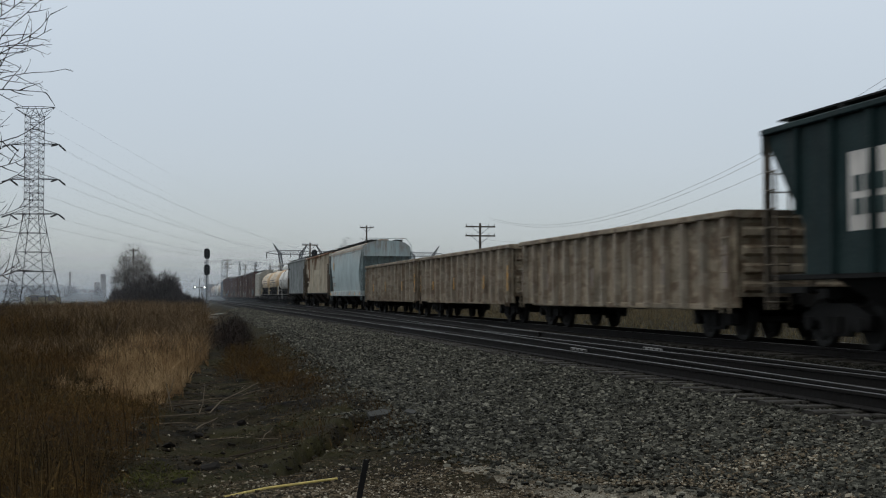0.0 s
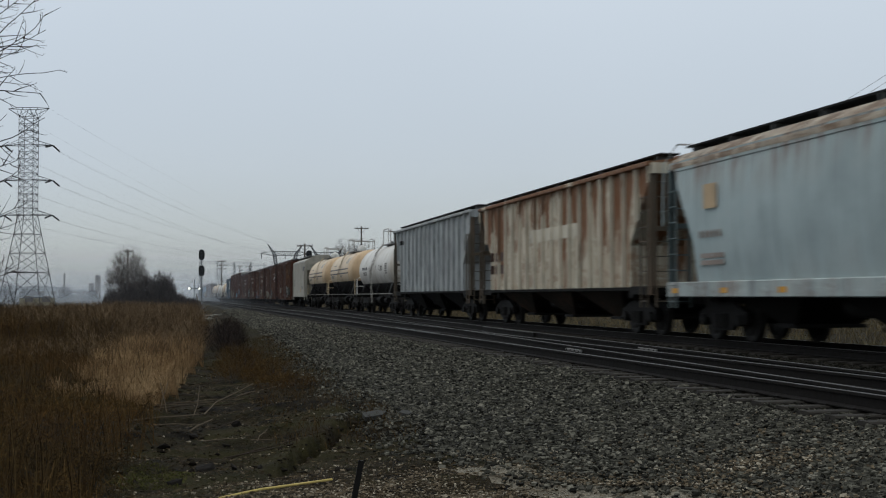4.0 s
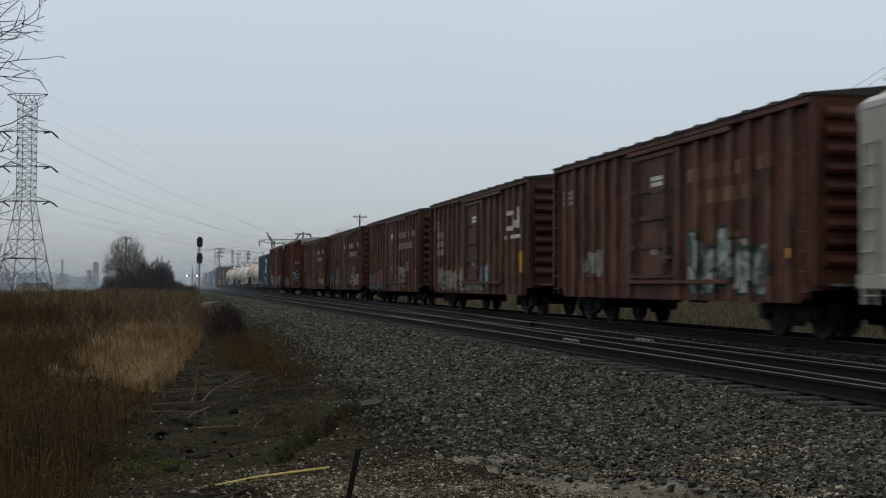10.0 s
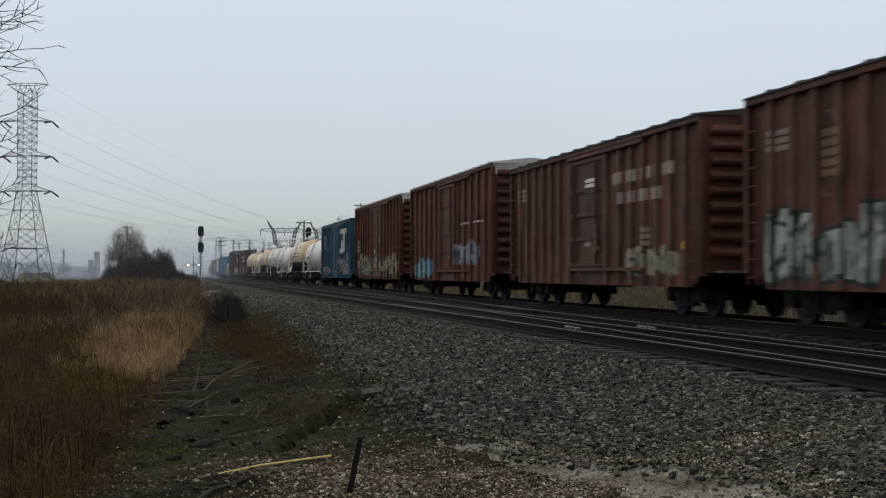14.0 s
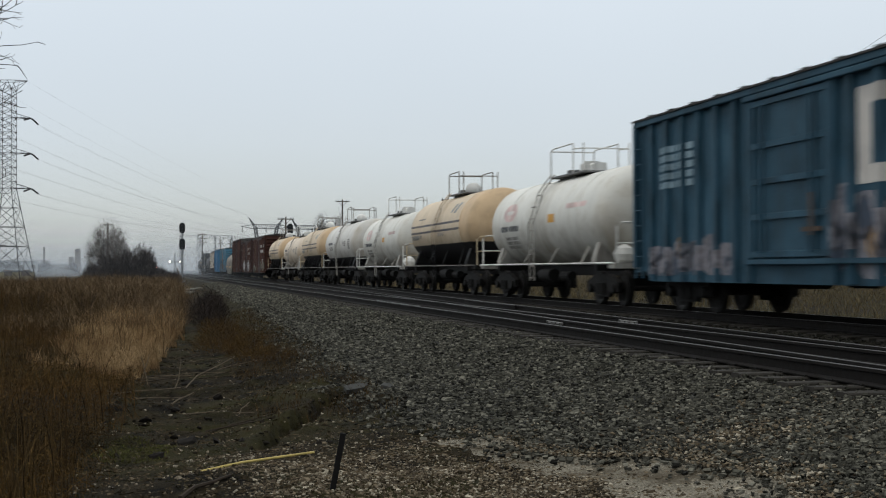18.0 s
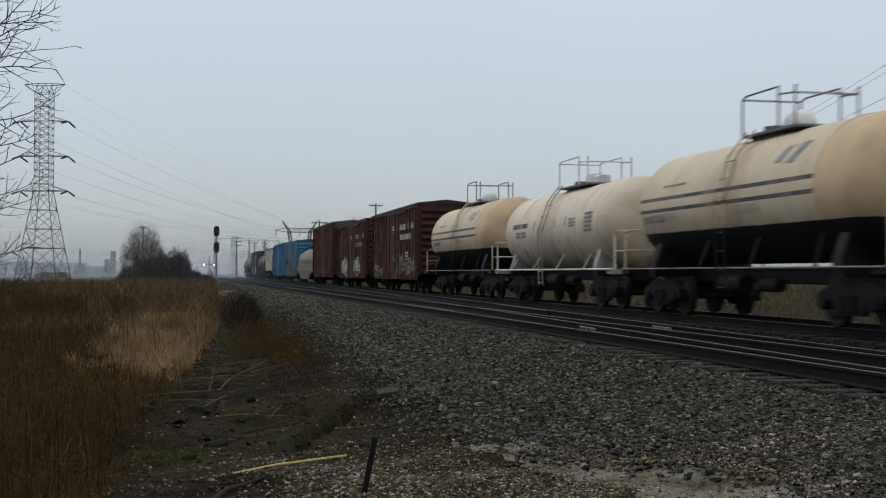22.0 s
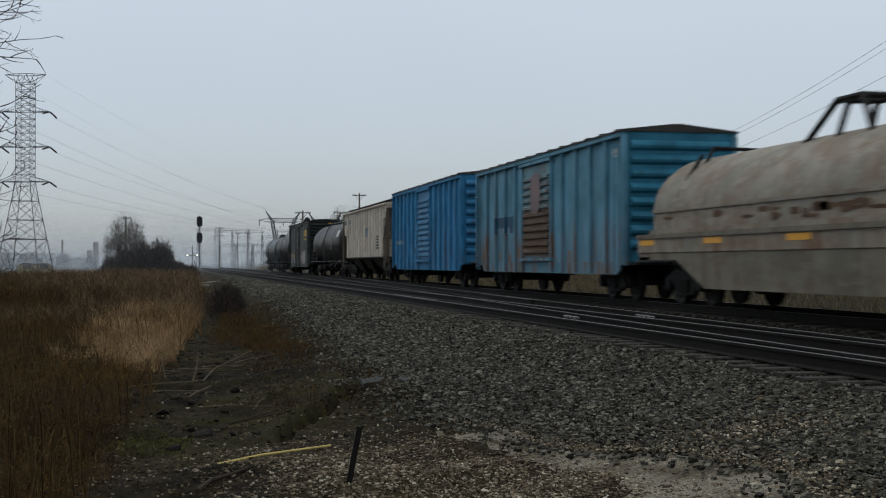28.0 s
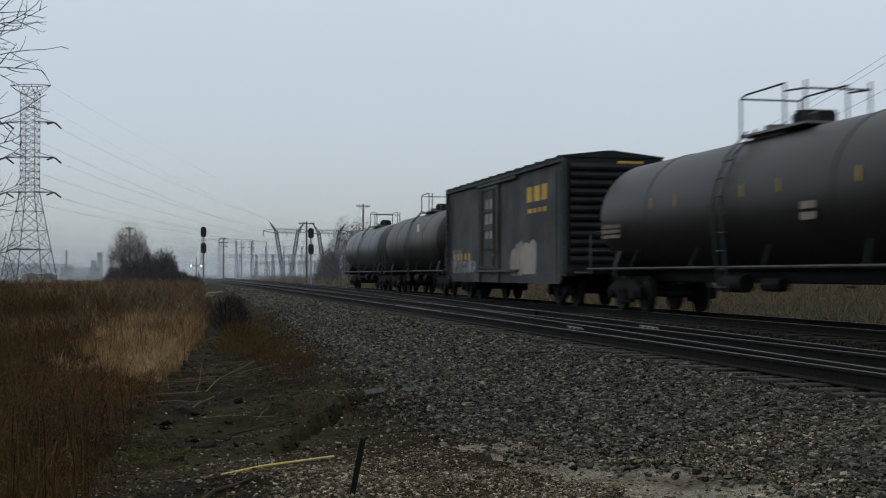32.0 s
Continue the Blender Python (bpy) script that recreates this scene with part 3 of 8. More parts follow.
dx, dy = scatter(1300, 11.0, 34.0, 1.3, lambda y: np.full_like(y, -0.6), 2.9, rs)
d_size = rs.uniform(0.005, 0.018, len(dx))
v, f = stone_arrays(dx, dy, ground_z(dx, dy) + d_size * 0.3, d_size, rs)
tagged(part("ditch_stones", numpy_mesh("ditch_stones", v, f, M_LIME), M_LIME), "scattered small stones on the dark soil", "stones", kind="stuff")


# ---- dry grass ----
def blades(px, py, pz, height, width, bend, rs, away=None):
    """Bent blades; away, where given, is the angle to which each one leans."""
    n = len(px)
    a = rs.uniform(0, 6.283, n)
    wx, wy = np.cos(a) * width, np.sin(a) * width
    b = rs.uniform(0, 6.283, n) if away is None else away + rs.normal(0, 0.6, n)
    lx, ly = np.cos(b) * bend * height, np.sin(b) * bend * height
    out = np.zeros((n, 5, 3))
    for k, (s, t, w) in enumerate(((-1, 0, 1), (1, 0, 1), (-1, 0.55, 0.8), (1, 0.55, 0.8), (0, 1, 0))):
        out[:, k, 0] = px + s * w * wx + lx * t * t
        out[:, k, 1] = py + s * w * wy + ly * t * t
        out[:, k, 2] = pz + height * t
    f = np.array([(0, 1, 3), (0, 3, 2), (2, 3, 4)])[None] + (np.arange(n) * 5)[:, None, None]
    return out.reshape(-1, 3), f.reshape(-1, 3)


def patch(n, y0, y1, power, x0, x1, keep, rs):
    y = y0 + (y1 - y0) * rs.uniform(0, 1, n) ** power
    x = x0 + (x1 - x0) * rs.uniform(0, 1, n)
    ok = keep(x, y) & (x > -0.19 * y - 1.0) & (x < 0.64 * y)
    return x[ok], y[ok]


def clumped(x, y, k=1.0):
    return 0.5 + 0.5 * np.sin(1.9 * k * x + 0.8 * np.sin(1.1 * k * y)) * np.sin(1.5 * k * y + 0.9 * np.sin(1.7 * k * x))


M_RUSSET = by_island("russet_weeds", (0.024, 0.0142, 0.0042), (0.126, 0.072, 0.0205), 0.95, (0.186, 0.115, 0.038), (0.014, 0.0100, 0.0036), (0.106, 0.051, 0.0135))
M_STRAW = by_island("straw_grass", (0.17, 0.110, 0.053), (0.53, 0.362, 0.188), 0.95, (0.62, 0.44, 0.245), (0.23, 0.140, 0.066))
M_GREEN = by_island("mossy_grass", (0.020, 0.022, 0.008), (0.055, 0.052, 0.018), 0.95)


def grass_edge(y):
    return np.interp(y, [6, 10, 14, 22, 36, 60, 140], [-0.75, -0.62, -0.58, -0.28, 0.55, 1.4, 2.2]) + (0.14 * np.sin(1.9 * y) + 0.10 * np.sin(4.3 * y + 1)) * np.clip((y - 11) / 6, 0.2, 1)


grass_sets = []


def in_straw(x, y):
    return (x > -1.55 + 0.4 * np.sin(1.3 * y) + 0.2 * np.sin(3.7 * y)) & (y > 22.3 + 1.2 * np.sin(3 * x)) & (y < 42 + np.sin(5 * x))


M_STEM = by_island("dark_stems", (0.017, 0.011, 0.0045), (0.085, 0.050, 0.018), 0.95, (0.11, 0.072, 0.028))
M_DULL = by_island("dull_dead_grass", (0.075, 0.051, 0.029), (0.25, 0.176, 0.103), 0.95, (0.33, 0.24, 0.148), (0.080, 0.052, 0.028))
M_VERGE = by_island("dull_verge_grass", (0.050, 0.038, 0.020), (0.17, 0.130, 0.067), 0.95)
x, y = patch(150000, 8.0, 135.0, 2.0, -28, 2.5, lambda x, y: (x < grass_edge(y) + 0.3 * np.sin(2 * y) * (y > 14)) & ~(in_straw(x, y) & (clumped(x, y, 0.9) > 0.15)) & ~((y > 36) & (x > -0.06 * y) & (rs.uniform(0, 1, len(x)) < 0.8)), rs)
h = rs.uniform(0.15, 0.62, len(x)) * (0.45 + 1.05 * clumped(x, y, 0.7)) * (0.65 + 0.7 * clumped(x, y, 0.23)) * np.interp(y, [8, 15, 30, 45, 70, 130], [0.95, 0.8, 0.85, 1.2, 1.75, 1.8])
grass_sets.append(("russet_weeds", x, y, h, 0.0026, 1.6, M_RUSSET, "tangled reddish-brown dead weeds of the field"))
x, y = patch(60000, 34.0, 130.0, 1.5, -14, 2.4, lambda x, y: (x < grass_edge(y) + 0.2) & (clumped(x, y, 0.35) > np.clip(0.5 - 0.10 * (x + 0.06 * y), 0.0, 0.8)), rs)
grass_sets.append(("pale_field_grass", x, y, rs.uniform(0.35, 1.0, len(x)) * np.interp(y, [34, 60, 130], [0.8, 1.5, 1.6]), 0.003, 1.0, M_DULL, "pale dull dead grass further out in the field"))
x, y = patch(26000, 8.0, 110.0, 1.9, -24, 2.3, lambda x, y: (x < grass_edge(y) + 0.2) & (clumped(x, y, 0.45) > 0.35), rs)
grass_sets.append(("dark_stems", x, y, rs.uniform(0.45, 1.0, len(x)) * np.interp(y, [8, 14, 35, 60, 110], [1.05, 0.85, 1.0, 1.5, 1.6]), 0.0036, 0.3, M_STEM, "tall dark dead stalks standing in the weeds"))
x, y = patch(66000, 18.0, 43.0, 1.15, -2.4, 1.2, lambda x, y: (x < grass_edge(y) + 0.12) & in_straw(x, y) & (clumped(x, y, 0.9) > 0.10), rs)
grass_sets.append(("straw_grass", x, y, rs.uniform(0.25, 0.70, len(x)) * (0.45 + 0.75 * clumped(x, y, 0.8)), 0.0026, 0.75, M_STRAW, "pale straw-coloured tall grass clump"))
x, y = patch(26000, 9.0, 40.0, 1.3, -1.2, 3.0, lambda x, y: (clumped(x, y, 1.3) > 0.62) | ((x < 0.5) & (y < 16) & (clumped(x, y, 2.3) > 0.45)), rs)
grass_sets.append(("ditch_grass", x, y, rs.uniform(0.012, 0.05, len(x)), 0.004, 0.9, M_GREEN, "low mossy grass in the ditch"))
x, y = patch(9000, 11.6, 14.2, 1.0, -0.75, 0.35, lambda x, y: ((x + 0.2) / 0.42) ** 2 + ((y - 12.9) / 1.0) ** 2 + 0.5 * clumped(x, y, 3.1) < 1.15, rs)
grass_sets.append(("moss_patch", x, y, rs.uniform(0.012, 0.05, len(x)), 0.004, 0.9, by_island("green_moss", (0.040, 0.044, 0.011), (0.105, 0.104, 0.026), 0.95), "green moss on the ditch floor"))
x, y = patch(52000, 22.0, 170.0, 1.6, 16.4, 70.0, lambda x, y: x > 16.6, rs)
grass_sets.append(("far_verge_grass", x, y, rs.uniform(0.12, 0.48, len(x)), 0.005, 1.0, M_VERGE, "dull dry grass on the far side of the tracks"))
for name, x, y, h, w, bend, mat, label in grass_sets:
    away = None
    if name in ("russet_weeds", "straw_grass"):          # these grow in tussocks
        cell = 0.34 if name == "straw_grass" else 0.42
        ci, cj = np.floor(x / cell), np.floor(y / cell)
        cx = (ci + 0.5 + 0.45 * np.sin(12.9 * ci + 78.2 * cj)) * cell
        cy = (cj + 0.5 + 0.45 * np.sin(39.3 * ci + 11.1 * cj)) * cell
        away = np.arctan2(y - cy, x - cx)
        h = h * (0.62 + 0.55 * (0.5 + 0.5 * np.sin(5.1 * ci + 3.7 * cj)))
        x, y = cx + (x - cx) * 0.62, cy + (y - cy) * 0.62
    v, f = blades(x, y, ground_z(x, y) - 0.02, h, np.full(len(x), w) * (1 + y / 40), bend * rs.uniform(0.2, 1.3, len(x)), rs, away)
    tagged(part(name, numpy_mesh(name, v, f, mat), mat), label, "grass", kind="stuff")


def tufts(px, py, top, n, spread, size, rs):
    """Fuzzy seed heads: small slips round the tip of each stalk."""
    k = len(px) * n
    x = np.repeat(px, n) + rs.normal(0, spread, k)
    y = np.repeat(py, n) + rs.normal(0, spread, k)
    z = np.repeat(top, n) - np.abs(rs.normal(0, spread * 2.6, k))
    d = rs.normal(0, 1, (k, 3))
    d /= np.linalg.norm(d, axis=1)[:, None]
    e = rs.normal(0, 1, (k, 3))
    e /= np.linalg.norm(e, axis=1)[:, None]
    c = np.stack([x, y, z], 1)
    s = size * rs.uniform(0.5, 1.4, k)[:, None]
    v = np.stack([c - d * s, c + d * s, c + e * s * 0.8], 1).reshape(-1, 3)
    return v, np.arange(k * 3).reshape(-1, 3)


x, y = patch(210000, 8.2, 75.0, 2.0, -14, 2.2, lambda x, y: (x < grass_edge(y) + 0.15 + 0.15 * np.sin(5 * y)) & ~in_straw(x, y), rs)
n = len(x)
top = (0.10 + 0.62 * clumped(x, y, 0.7) * (0.4 + 0.6 * clumped(x, y, 0.23))) * np.interp(y, [8, 35, 60, 75], [1, 1, 1.6, 1.7])
c = np.stack([x, y, ground_z(x, y) + top * rs.uniform(0, 1, n) ** 0.7], 1)
d = rs.normal(0, 1, (n, 3)) + (0, 0, 0.7)
d /= np.linalg.norm(d, axis=1)[:, None]
e = np.cross(d, rs.normal(0, 1, (n, 3)))
e /= np.linalg.norm(e, axis=1)[:, None]
q, w = (rs.uniform(0.03, 0.10, n) * (1 + y / 45))[:, None], (rs.uniform(0.0012, 0.0028, n) * (1 + y / 25))[:, None]
v = np.stack([c - d * q - e * w, c - d * q + e * w, c + d * q], 1).reshape(-1, 3)
tagged(part("weed_tangle", numpy_mesh("weed_tangle", v, np.arange(3 * n).reshape(-1, 3), M_RUSSET), M_RUSSET), "fuzzy tangle of dead brown weed stems", "weeds", kind="stuff")
for name, count, mat, test in (("straw_tangle", 60000, M_STRAW, lambda x, y: (x < grass_edge(y) + 0.1) & in_straw(x, y)),):
    x, y = patch(count, 18.0, 43.0, 1.15, -2.4, 1.2, test, rs)
    n = len(x)
    top = (0.12 + 0.5 * clumped(x, y, 0.8)) * (0.6 + 0.4 * clumped(x, y, 2.1))
    c = np.stack([x, y, ground_z(x, y) + top * rs.uniform(0, 1, n) ** 0.6], 1)
    d = rs.normal(0, 1, (n, 3)) + (0, 0, 0.8)
    d /= np.linalg.norm(d, axis=1)[:, None]
    e = np.cross(d, rs.normal(0, 1, (n, 3)))
    e /= np.linalg.norm(e, axis=1)[:, None]
    q, w = rs.uniform(0.04, 0.13, n)[:, None], rs.uniform(0.0015, 0.0035, n)[:, None]
    v = np.stack([c - d * q - e * w, c - d * q + e * w, c + d * q], 1).reshape(-1, 3)
    tagged(part(name, numpy_mesh(name, v, np.arange(3 * n).reshape(-1, 3), mat), mat), "fuzzy tangle of pale dead straw", "grass", kind="stuff")
x, y = patch(26000, 9.0, 38.0, 1.3, -1.3, 3.2, lambda x, y: (clumped(x, y, 1.1) > 0.2) & (x < ballast_left(y)), rs)
n = len(x)
c = np.stack([x, y, ground_z(x, y) + 0.008], 1)
a = rs.uniform(0, 6.283, n)
d = np.stack([np.cos(a), np.sin(a), rs.normal(0, 0.25, n)], 1) * (rs.uniform(0.006, 0.05, n) * (1 + y / 40))[:, None]
e = np.stack([-np.sin(a), np.cos(a), rs.normal(0, 0.4, n)], 1) * (rs.uniform(0.002, 0.008, n) * (1 + y / 40))[:, None]
v = np.stack([c - d - e, c - d * 0.4 + e, c + d], 1).reshape(-1, 3)
M_LITTER = by_island("dead_litter", (0.012, 0.0085, 0.004), (0.055, 0.039, 0.019), 0.95, (0.13, 0.095, 0.052))
tagged(part("ground_litter", numpy_mesh("ground_litter", v, np.arange(3 * n).reshape(-1, 3), M_LITTER), M_LITTER), "dead leaves and stalks strewn over the soil", "litter", kind="stuff")
x, y = patch(34000, 8.5, 80.0, 1.9, -14, 2.0, lambda x, y: (x < grass_edge(y) + 0.1) & (clumped(x, y, 0.6) > 0.2), rs)
v, f = tufts(x, y, ground_z(x, y) + rs.uniform(0.12, 0.72, len(x)) * np.interp(y, [8, 35, 60, 80], [1, 1, 1.6, 1.7]), 11, 0.060, 0.010, rs)
tagged(part("seed_heads", numpy_mesh("seed_heads", v, f, M_RUSSET), M_RUSSET), "fuzzy brown seed heads over the weeds", "weeds", kind="stuff")


# ---- freight cars ----
CACHE = {}


def shared(key, make, material):
    if key not in CACHE:
        me = make().mesh(key if isinstance(key, str) else key[0])
        me.materials.append(material)
        CACHE[key] = me
    return CACHE[key]


def wheel_geo():
    prof = [(-0.07, 0.10), (-0.07, 0.30), (-0.045, 0.34), (-0.068, 0.40), (-0.068, 0.455), (0.045, 0.462), (0.05, 0.49), (0.075, 0.485), (0.075, 0.40), (0.03, 0.34), (0.03, 0.14), (0.07, 0.10)]
    n = 24
    return Geo().rings([[(a, r * math.cos(2 * math.pi * i / n), r * math.sin(2 * math.pi * i / n)) for i in range(n)] for a, r in prof])


def frame_geo():
    out = [(-1.16, 0.38), (-1.18, 0.62), (-0.95, 0.70), (-0.55, 0.84), (0.55, 0.84), (0.95, 0.70), (1.18, 0.62), (1.16, 0.38), (0.98, 0.36), (0.90, 0.50), (0.62, 0.52), (0.48, 0.24), (-0.48, 0.24), (-0.62, 0.52), (-0.90, 0.50), (-0.98, 0.36)]
    g = Geo().prism(out, "x", -0.07, 0.07)
    for s in (-0.89, 0.89):
        g.tube([(-0.14, s, 0.46), (0.10, s, 0.46)], 0.13, 12)
    for s in (-0.2, 0.0, 0.2):
        g.tube([(-0.10, s, 0.30), (-0.10, s, 0.60)], 0.075, 10)
    return g


def truck(car, y):
    """A two-axle bogie under a car."""
    t = part("truck", shared("truck", lambda: Geo().box(-0.95, 0.95, -0.19, 0.19, 0.42, 0.72, 0.04).box(-0.2, 0.2, -0.2, 0.2, 0.72, 0.95), M_STEEL), M_STEEL, car, "rusty black bogie", at=(0, y, 0))
    for s in (-1, 1):
        part("side_frame", shared("side_frame", frame_geo, M_STEEL), M_STEEL, t, at=pose(s * 1.0, 0, 0, 0, 0, 0 if s < 0 else 180))
        part("axle", shared("axle", lambda: Geo().tube([(-0.95, 0, 0.46), (0.95, 0, 0.46)], 0.075, 10), M_STEEL), M_STEEL, t, at=(0, s * 0.89, 0))
        for e in (-0.89, 0.89):
            part("wheel", shared("wheel", wheel_geo, M_WHEEL), M_WHEEL, t, at=pose(s * 0.755, e, 0.462, 0, 0, 0 if s < 0 else 180))
    return t


def coupler_geo():
    g = Geo().box(-0.10, 0.10, -0.75, 0.0, 0.78, 1.0, 0.03)
    g.prism([(-0.14, -1.12), (0.02, -1.18), (0.16, -1.02), (0.16, -0.72), (-0.16, -0.72), (-0.16, -0.90)], "z", 0.74, 1.04)
    return g


def ladder_geo(width, z0, z1, step=0.36):
    """Rungs between two stiles, in the plane of y and z."""
    g = Geo()
    for s in (-width / 2, width / 2):
        g.box(-0.02, 0.02, s - 0.02, s + 0.02, z0, z1)
    k = z0 + 0.15
    while k < z1:
        g.tube([(0, -width / 2, k), (0, width / 2, k)], 0.016, 6)
        k += step
    return g


def car_base(label, category, L, name, group=""):
    """The empty that carries a car, its underframe, bogies, couplers and brake gear."""
    car = tagged(new(name), label, category, group)
    g = Geo().box(-0.28, 0.28, -L / 2, L / 2, 0.78, 1.10, 0.03)
    for s in (-1, 1):
        g.box(-1.3, 1.3, s * (L / 2 - 1.9) - 0.18, s * (L / 2 - 1.9) + 0.18, 0.92, 1.10)
    part("underframe", g, M_STEEL, car)
    for s in (-1, 1):
        truck(car, s * (L / 2 - 1.95))
        part("coupler", shared("coupler", coupler_geo, M_STEEL), M_STEEL, car, at=pose(0, s * L / 2 * 0.995, 0, 0, 0, 0 if s < 0 else 180))
    part("air_reservoir", shared("air_reservoir", lambda: Geo().tube([(0, -0.55, 0), (0, 0.55, 0)], 0.2, 12), M_STEEL), M_STEEL, car, at=(-0.75, 0.9, 0.78))
    part("brake_cylinder", shared("brake_cylinder", lambda: Geo().tube([(0, -0.3, 0), (0, 0.25, 0), (0, 0.5, 0)], 0.15, 10), M_STEEL), M_STEEL, car, at=(-0.7, -0.9, 0.76))
    return car


def over_post(g, xb, xp, p, hw, ya, yb, za, zb, d=0.006):
    """Paint that runs on over a side post at p: on its face, and on the flanks that slope back to the sheet."""
    a, b = max(ya, p - hw), min(yb, p + hw)
    if b > a:
        g.box(xp - d, xp, a, b, za, zb)
    for e in (-1, 1):
        if ya < p + e * hw * 1.15 < yb and xp < xb:
            f = [(xb, p + e * (hw + 0.032)), (xp, p + e * (hw + 0.012)), (xp, p + e * (hw - 0.01)), (xb, p + e * (hw - 0.01))]
            g.prism(f if e < 0 else f[::-1], "z", za, zb)


def letters(car, x, y, z, w, h, mat, cols=1, rows=1, name="lettering"):
    """Worn marks that cannot be read: rows of bars standing a few millimetres off the side."""
    g = Geo()
    ys, xb, xp, hw = POSTS.get(car.name, ((), x, x, 0)) if x is None else ((), x, x, 0)
    for r in range(rows):
        for c in range(cols):
            cw, rh = w / cols, h / rows
            y0, z0 = y + c * cw, z + r * rh
            ya, yb, za, zb = y0 + cw * (0.12 if cols < 5 else 0.26), y0 + cw * (0.86 if cols < 5 else 0.70), z0 + rh * 0.12, z0 + rh * 0.82
            g.box(xb - 0.006, xb, ya, yb, za, zb)
            for p in ys:
                over_post(g, xb, xp, p, hw, ya, yb, za, zb)
    ob = part(name, g, mat, car)
    return tagged(ob, kind="stuff") if cols * rows > 1 else ob


GRAFFITI, POSTS, OUTLINES = {}, {}, {}


def graffiti_material(name, cols):
    """Sprayed fill with darker strokes inside and worn spots."""
    if name in GRAFFITI:
        return GRAFFITI[name]
    m, ns, ls, bs = nodes_of(name)
    co = coords(ns)
    a, b, c = tex_noise(ns, ls, co, 1.1, 3.0, 0.5), tex_noise(ns, ls, co, 1.9, 3.0, 0.5, (1, 1.4, 0.7)), tex_noise(ns, ls, co, 9.0, 6.0, 0.7)
    cell = ns.new("ShaderNodeTexVoronoi")
    cell.feature = "DISTANCE_TO_EDGE"
    cell.inputs["Scale"].default_value = 1.55
    warp = ns.new("ShaderNodeMapping")
    warp.inputs["Scale"].default_value = (1.0, 1.3, 0.8)
    ls.new(co, warp.inputs["Vector"])
    ls.new(warp.outputs[0], cell.inputs["Vector"])
    col = mixed(ns, ls, ranged(ns, ls, a, 0.48, 0.54), cols[0], cols[2])
    col = mixed(ns, ls, ranged(ns, ls, b, 0.56, 0.60), col, cols[1])
    col = mixed(ns, ls, ranged(ns, ls, cell.outputs["Distance"], 0.03, 0.075, 0.85, 0.0), col, tuple(0.35 * v for v in cols[1]))
    col = mixed(ns, ls, ranged(ns, ls, c, 0.46, 0.70, 0.0, 0.75), col, (0.045, 0.032, 0.026))
    ls.new(col, bs.inputs["Base Color"])
    bs.inputs["Roughness"].default_value = 0.6
    bs.inputs["Specular IOR Level"].default_value = 0.15
    GRAFFITI[name] = m
    if name in ("spray_silver", "spray_red", "spray_blue"):
        OUTLINES[m.name] = paint("outline_" + name, tuple(0.35 * v + 0.004 for v in cols[1]), 0.2, grime=0.5)
    return m


def graffiti(car, x, y, z, w, h, mat, seed, name="sprayed_paint"):
    """A row of bulging sprayed letter-like shapes that overlap: dark outline, fill and inner strokes, on the sheet and on the posts over it."""
    rng = random.Random(seed)
    ys, xb, xp, hw = POSTS.get(car.name, ((), -1.462, -1.462, 0)) if x is None else ((), x, x, 0)
    n = max(1, round(w / 0.72))
    lined = mat.name in OUTLINES
    a, rim, g, ink = w / n, Geo(), Geo(), Geo()
    for k in range(n):
        cy, hh = y + a * (k + 0.5) + rng.uniform(-0.1, 0.1) * a, h * rng.uniform(0.70, 1.0)
        cz, wd, lean, p = z + hh / 2 + rng.uniform(0, 0.06) * h, a * rng.uniform(1.05, 1.35), rng.uniform(-0.25, 0.25), rng.uniform(0.45, 0.8)
        bump_at, bump_by = rng.uniform(0, 6.283), rng.uniform(0.05, 0.22)
        wob = [1 + rng.uniform(-0.05, 0.04) - bump_by * max(0, math.cos(2 * math.pi * i / 26 - bump_at)) ** 6 for i in range(26)]

        def blob(into, shrink, depth):
            poly = []
            for i in range(26):
                t = 2 * math.pi * i / 26
                u, v = (math.copysign(abs(f(t)) ** p, f(t)) * wob[i] for f in (math.cos, math.sin))
                poly.append((cy + (wd / 2 - shrink) * u + lean * hh / 2 * v, cz + (hh / 2 - shrink) * v))
            into.prism(poly, "x", xb - depth, xb)
            for s in ys:
                u = abs(s - cy) / (wd / 2 - shrink)
                if u < 0.97:
                    half = (hh / 2 - shrink) * (1 - u ** (1 / p)) ** p
                    over_post(into, xb, xp, s, hw, cy - wd, cy + wd, cz - half, cz + half, depth)

        if lined:
            blob(rim, -0.02, 0.003 + 0.001 * (k % 2))
        blob(g, 0.055 if lined else 0.0, 0.005 + 0.001 * (k % 3))
        if lined:
            for m in range(rng.choice((1, 2, 2))):
                sy, sz, sl = cy + rng.uniform(-0.2, 0.2) * wd, cz + rng.uniform(-0.25, 0.2) * hh, hh * rng.uniform(0.12, 0.26)
                ink.prism([(sy - 0.04, sz - sl), (sy + 0.04, sz - sl * 0.8), (sy + 0.04 + lean * sl, sz + sl), (sy - 0.03 + lean * sl, sz + sl * 0.8)], "x", xb - 0.010, xb - 0.006)
    ob = part(name, g, mat, car, smooth=False)
    if lined:
        part("paint_outline", rim, OUTLINES[mat.name], ob, "dark sprayed outline", smooth=False)
        part("paint_strokes", ink, OUTLINES[mat.name], ob, smooth=False)
    return tagged(ob, kind="stuff") if n > 1 or ys else ob


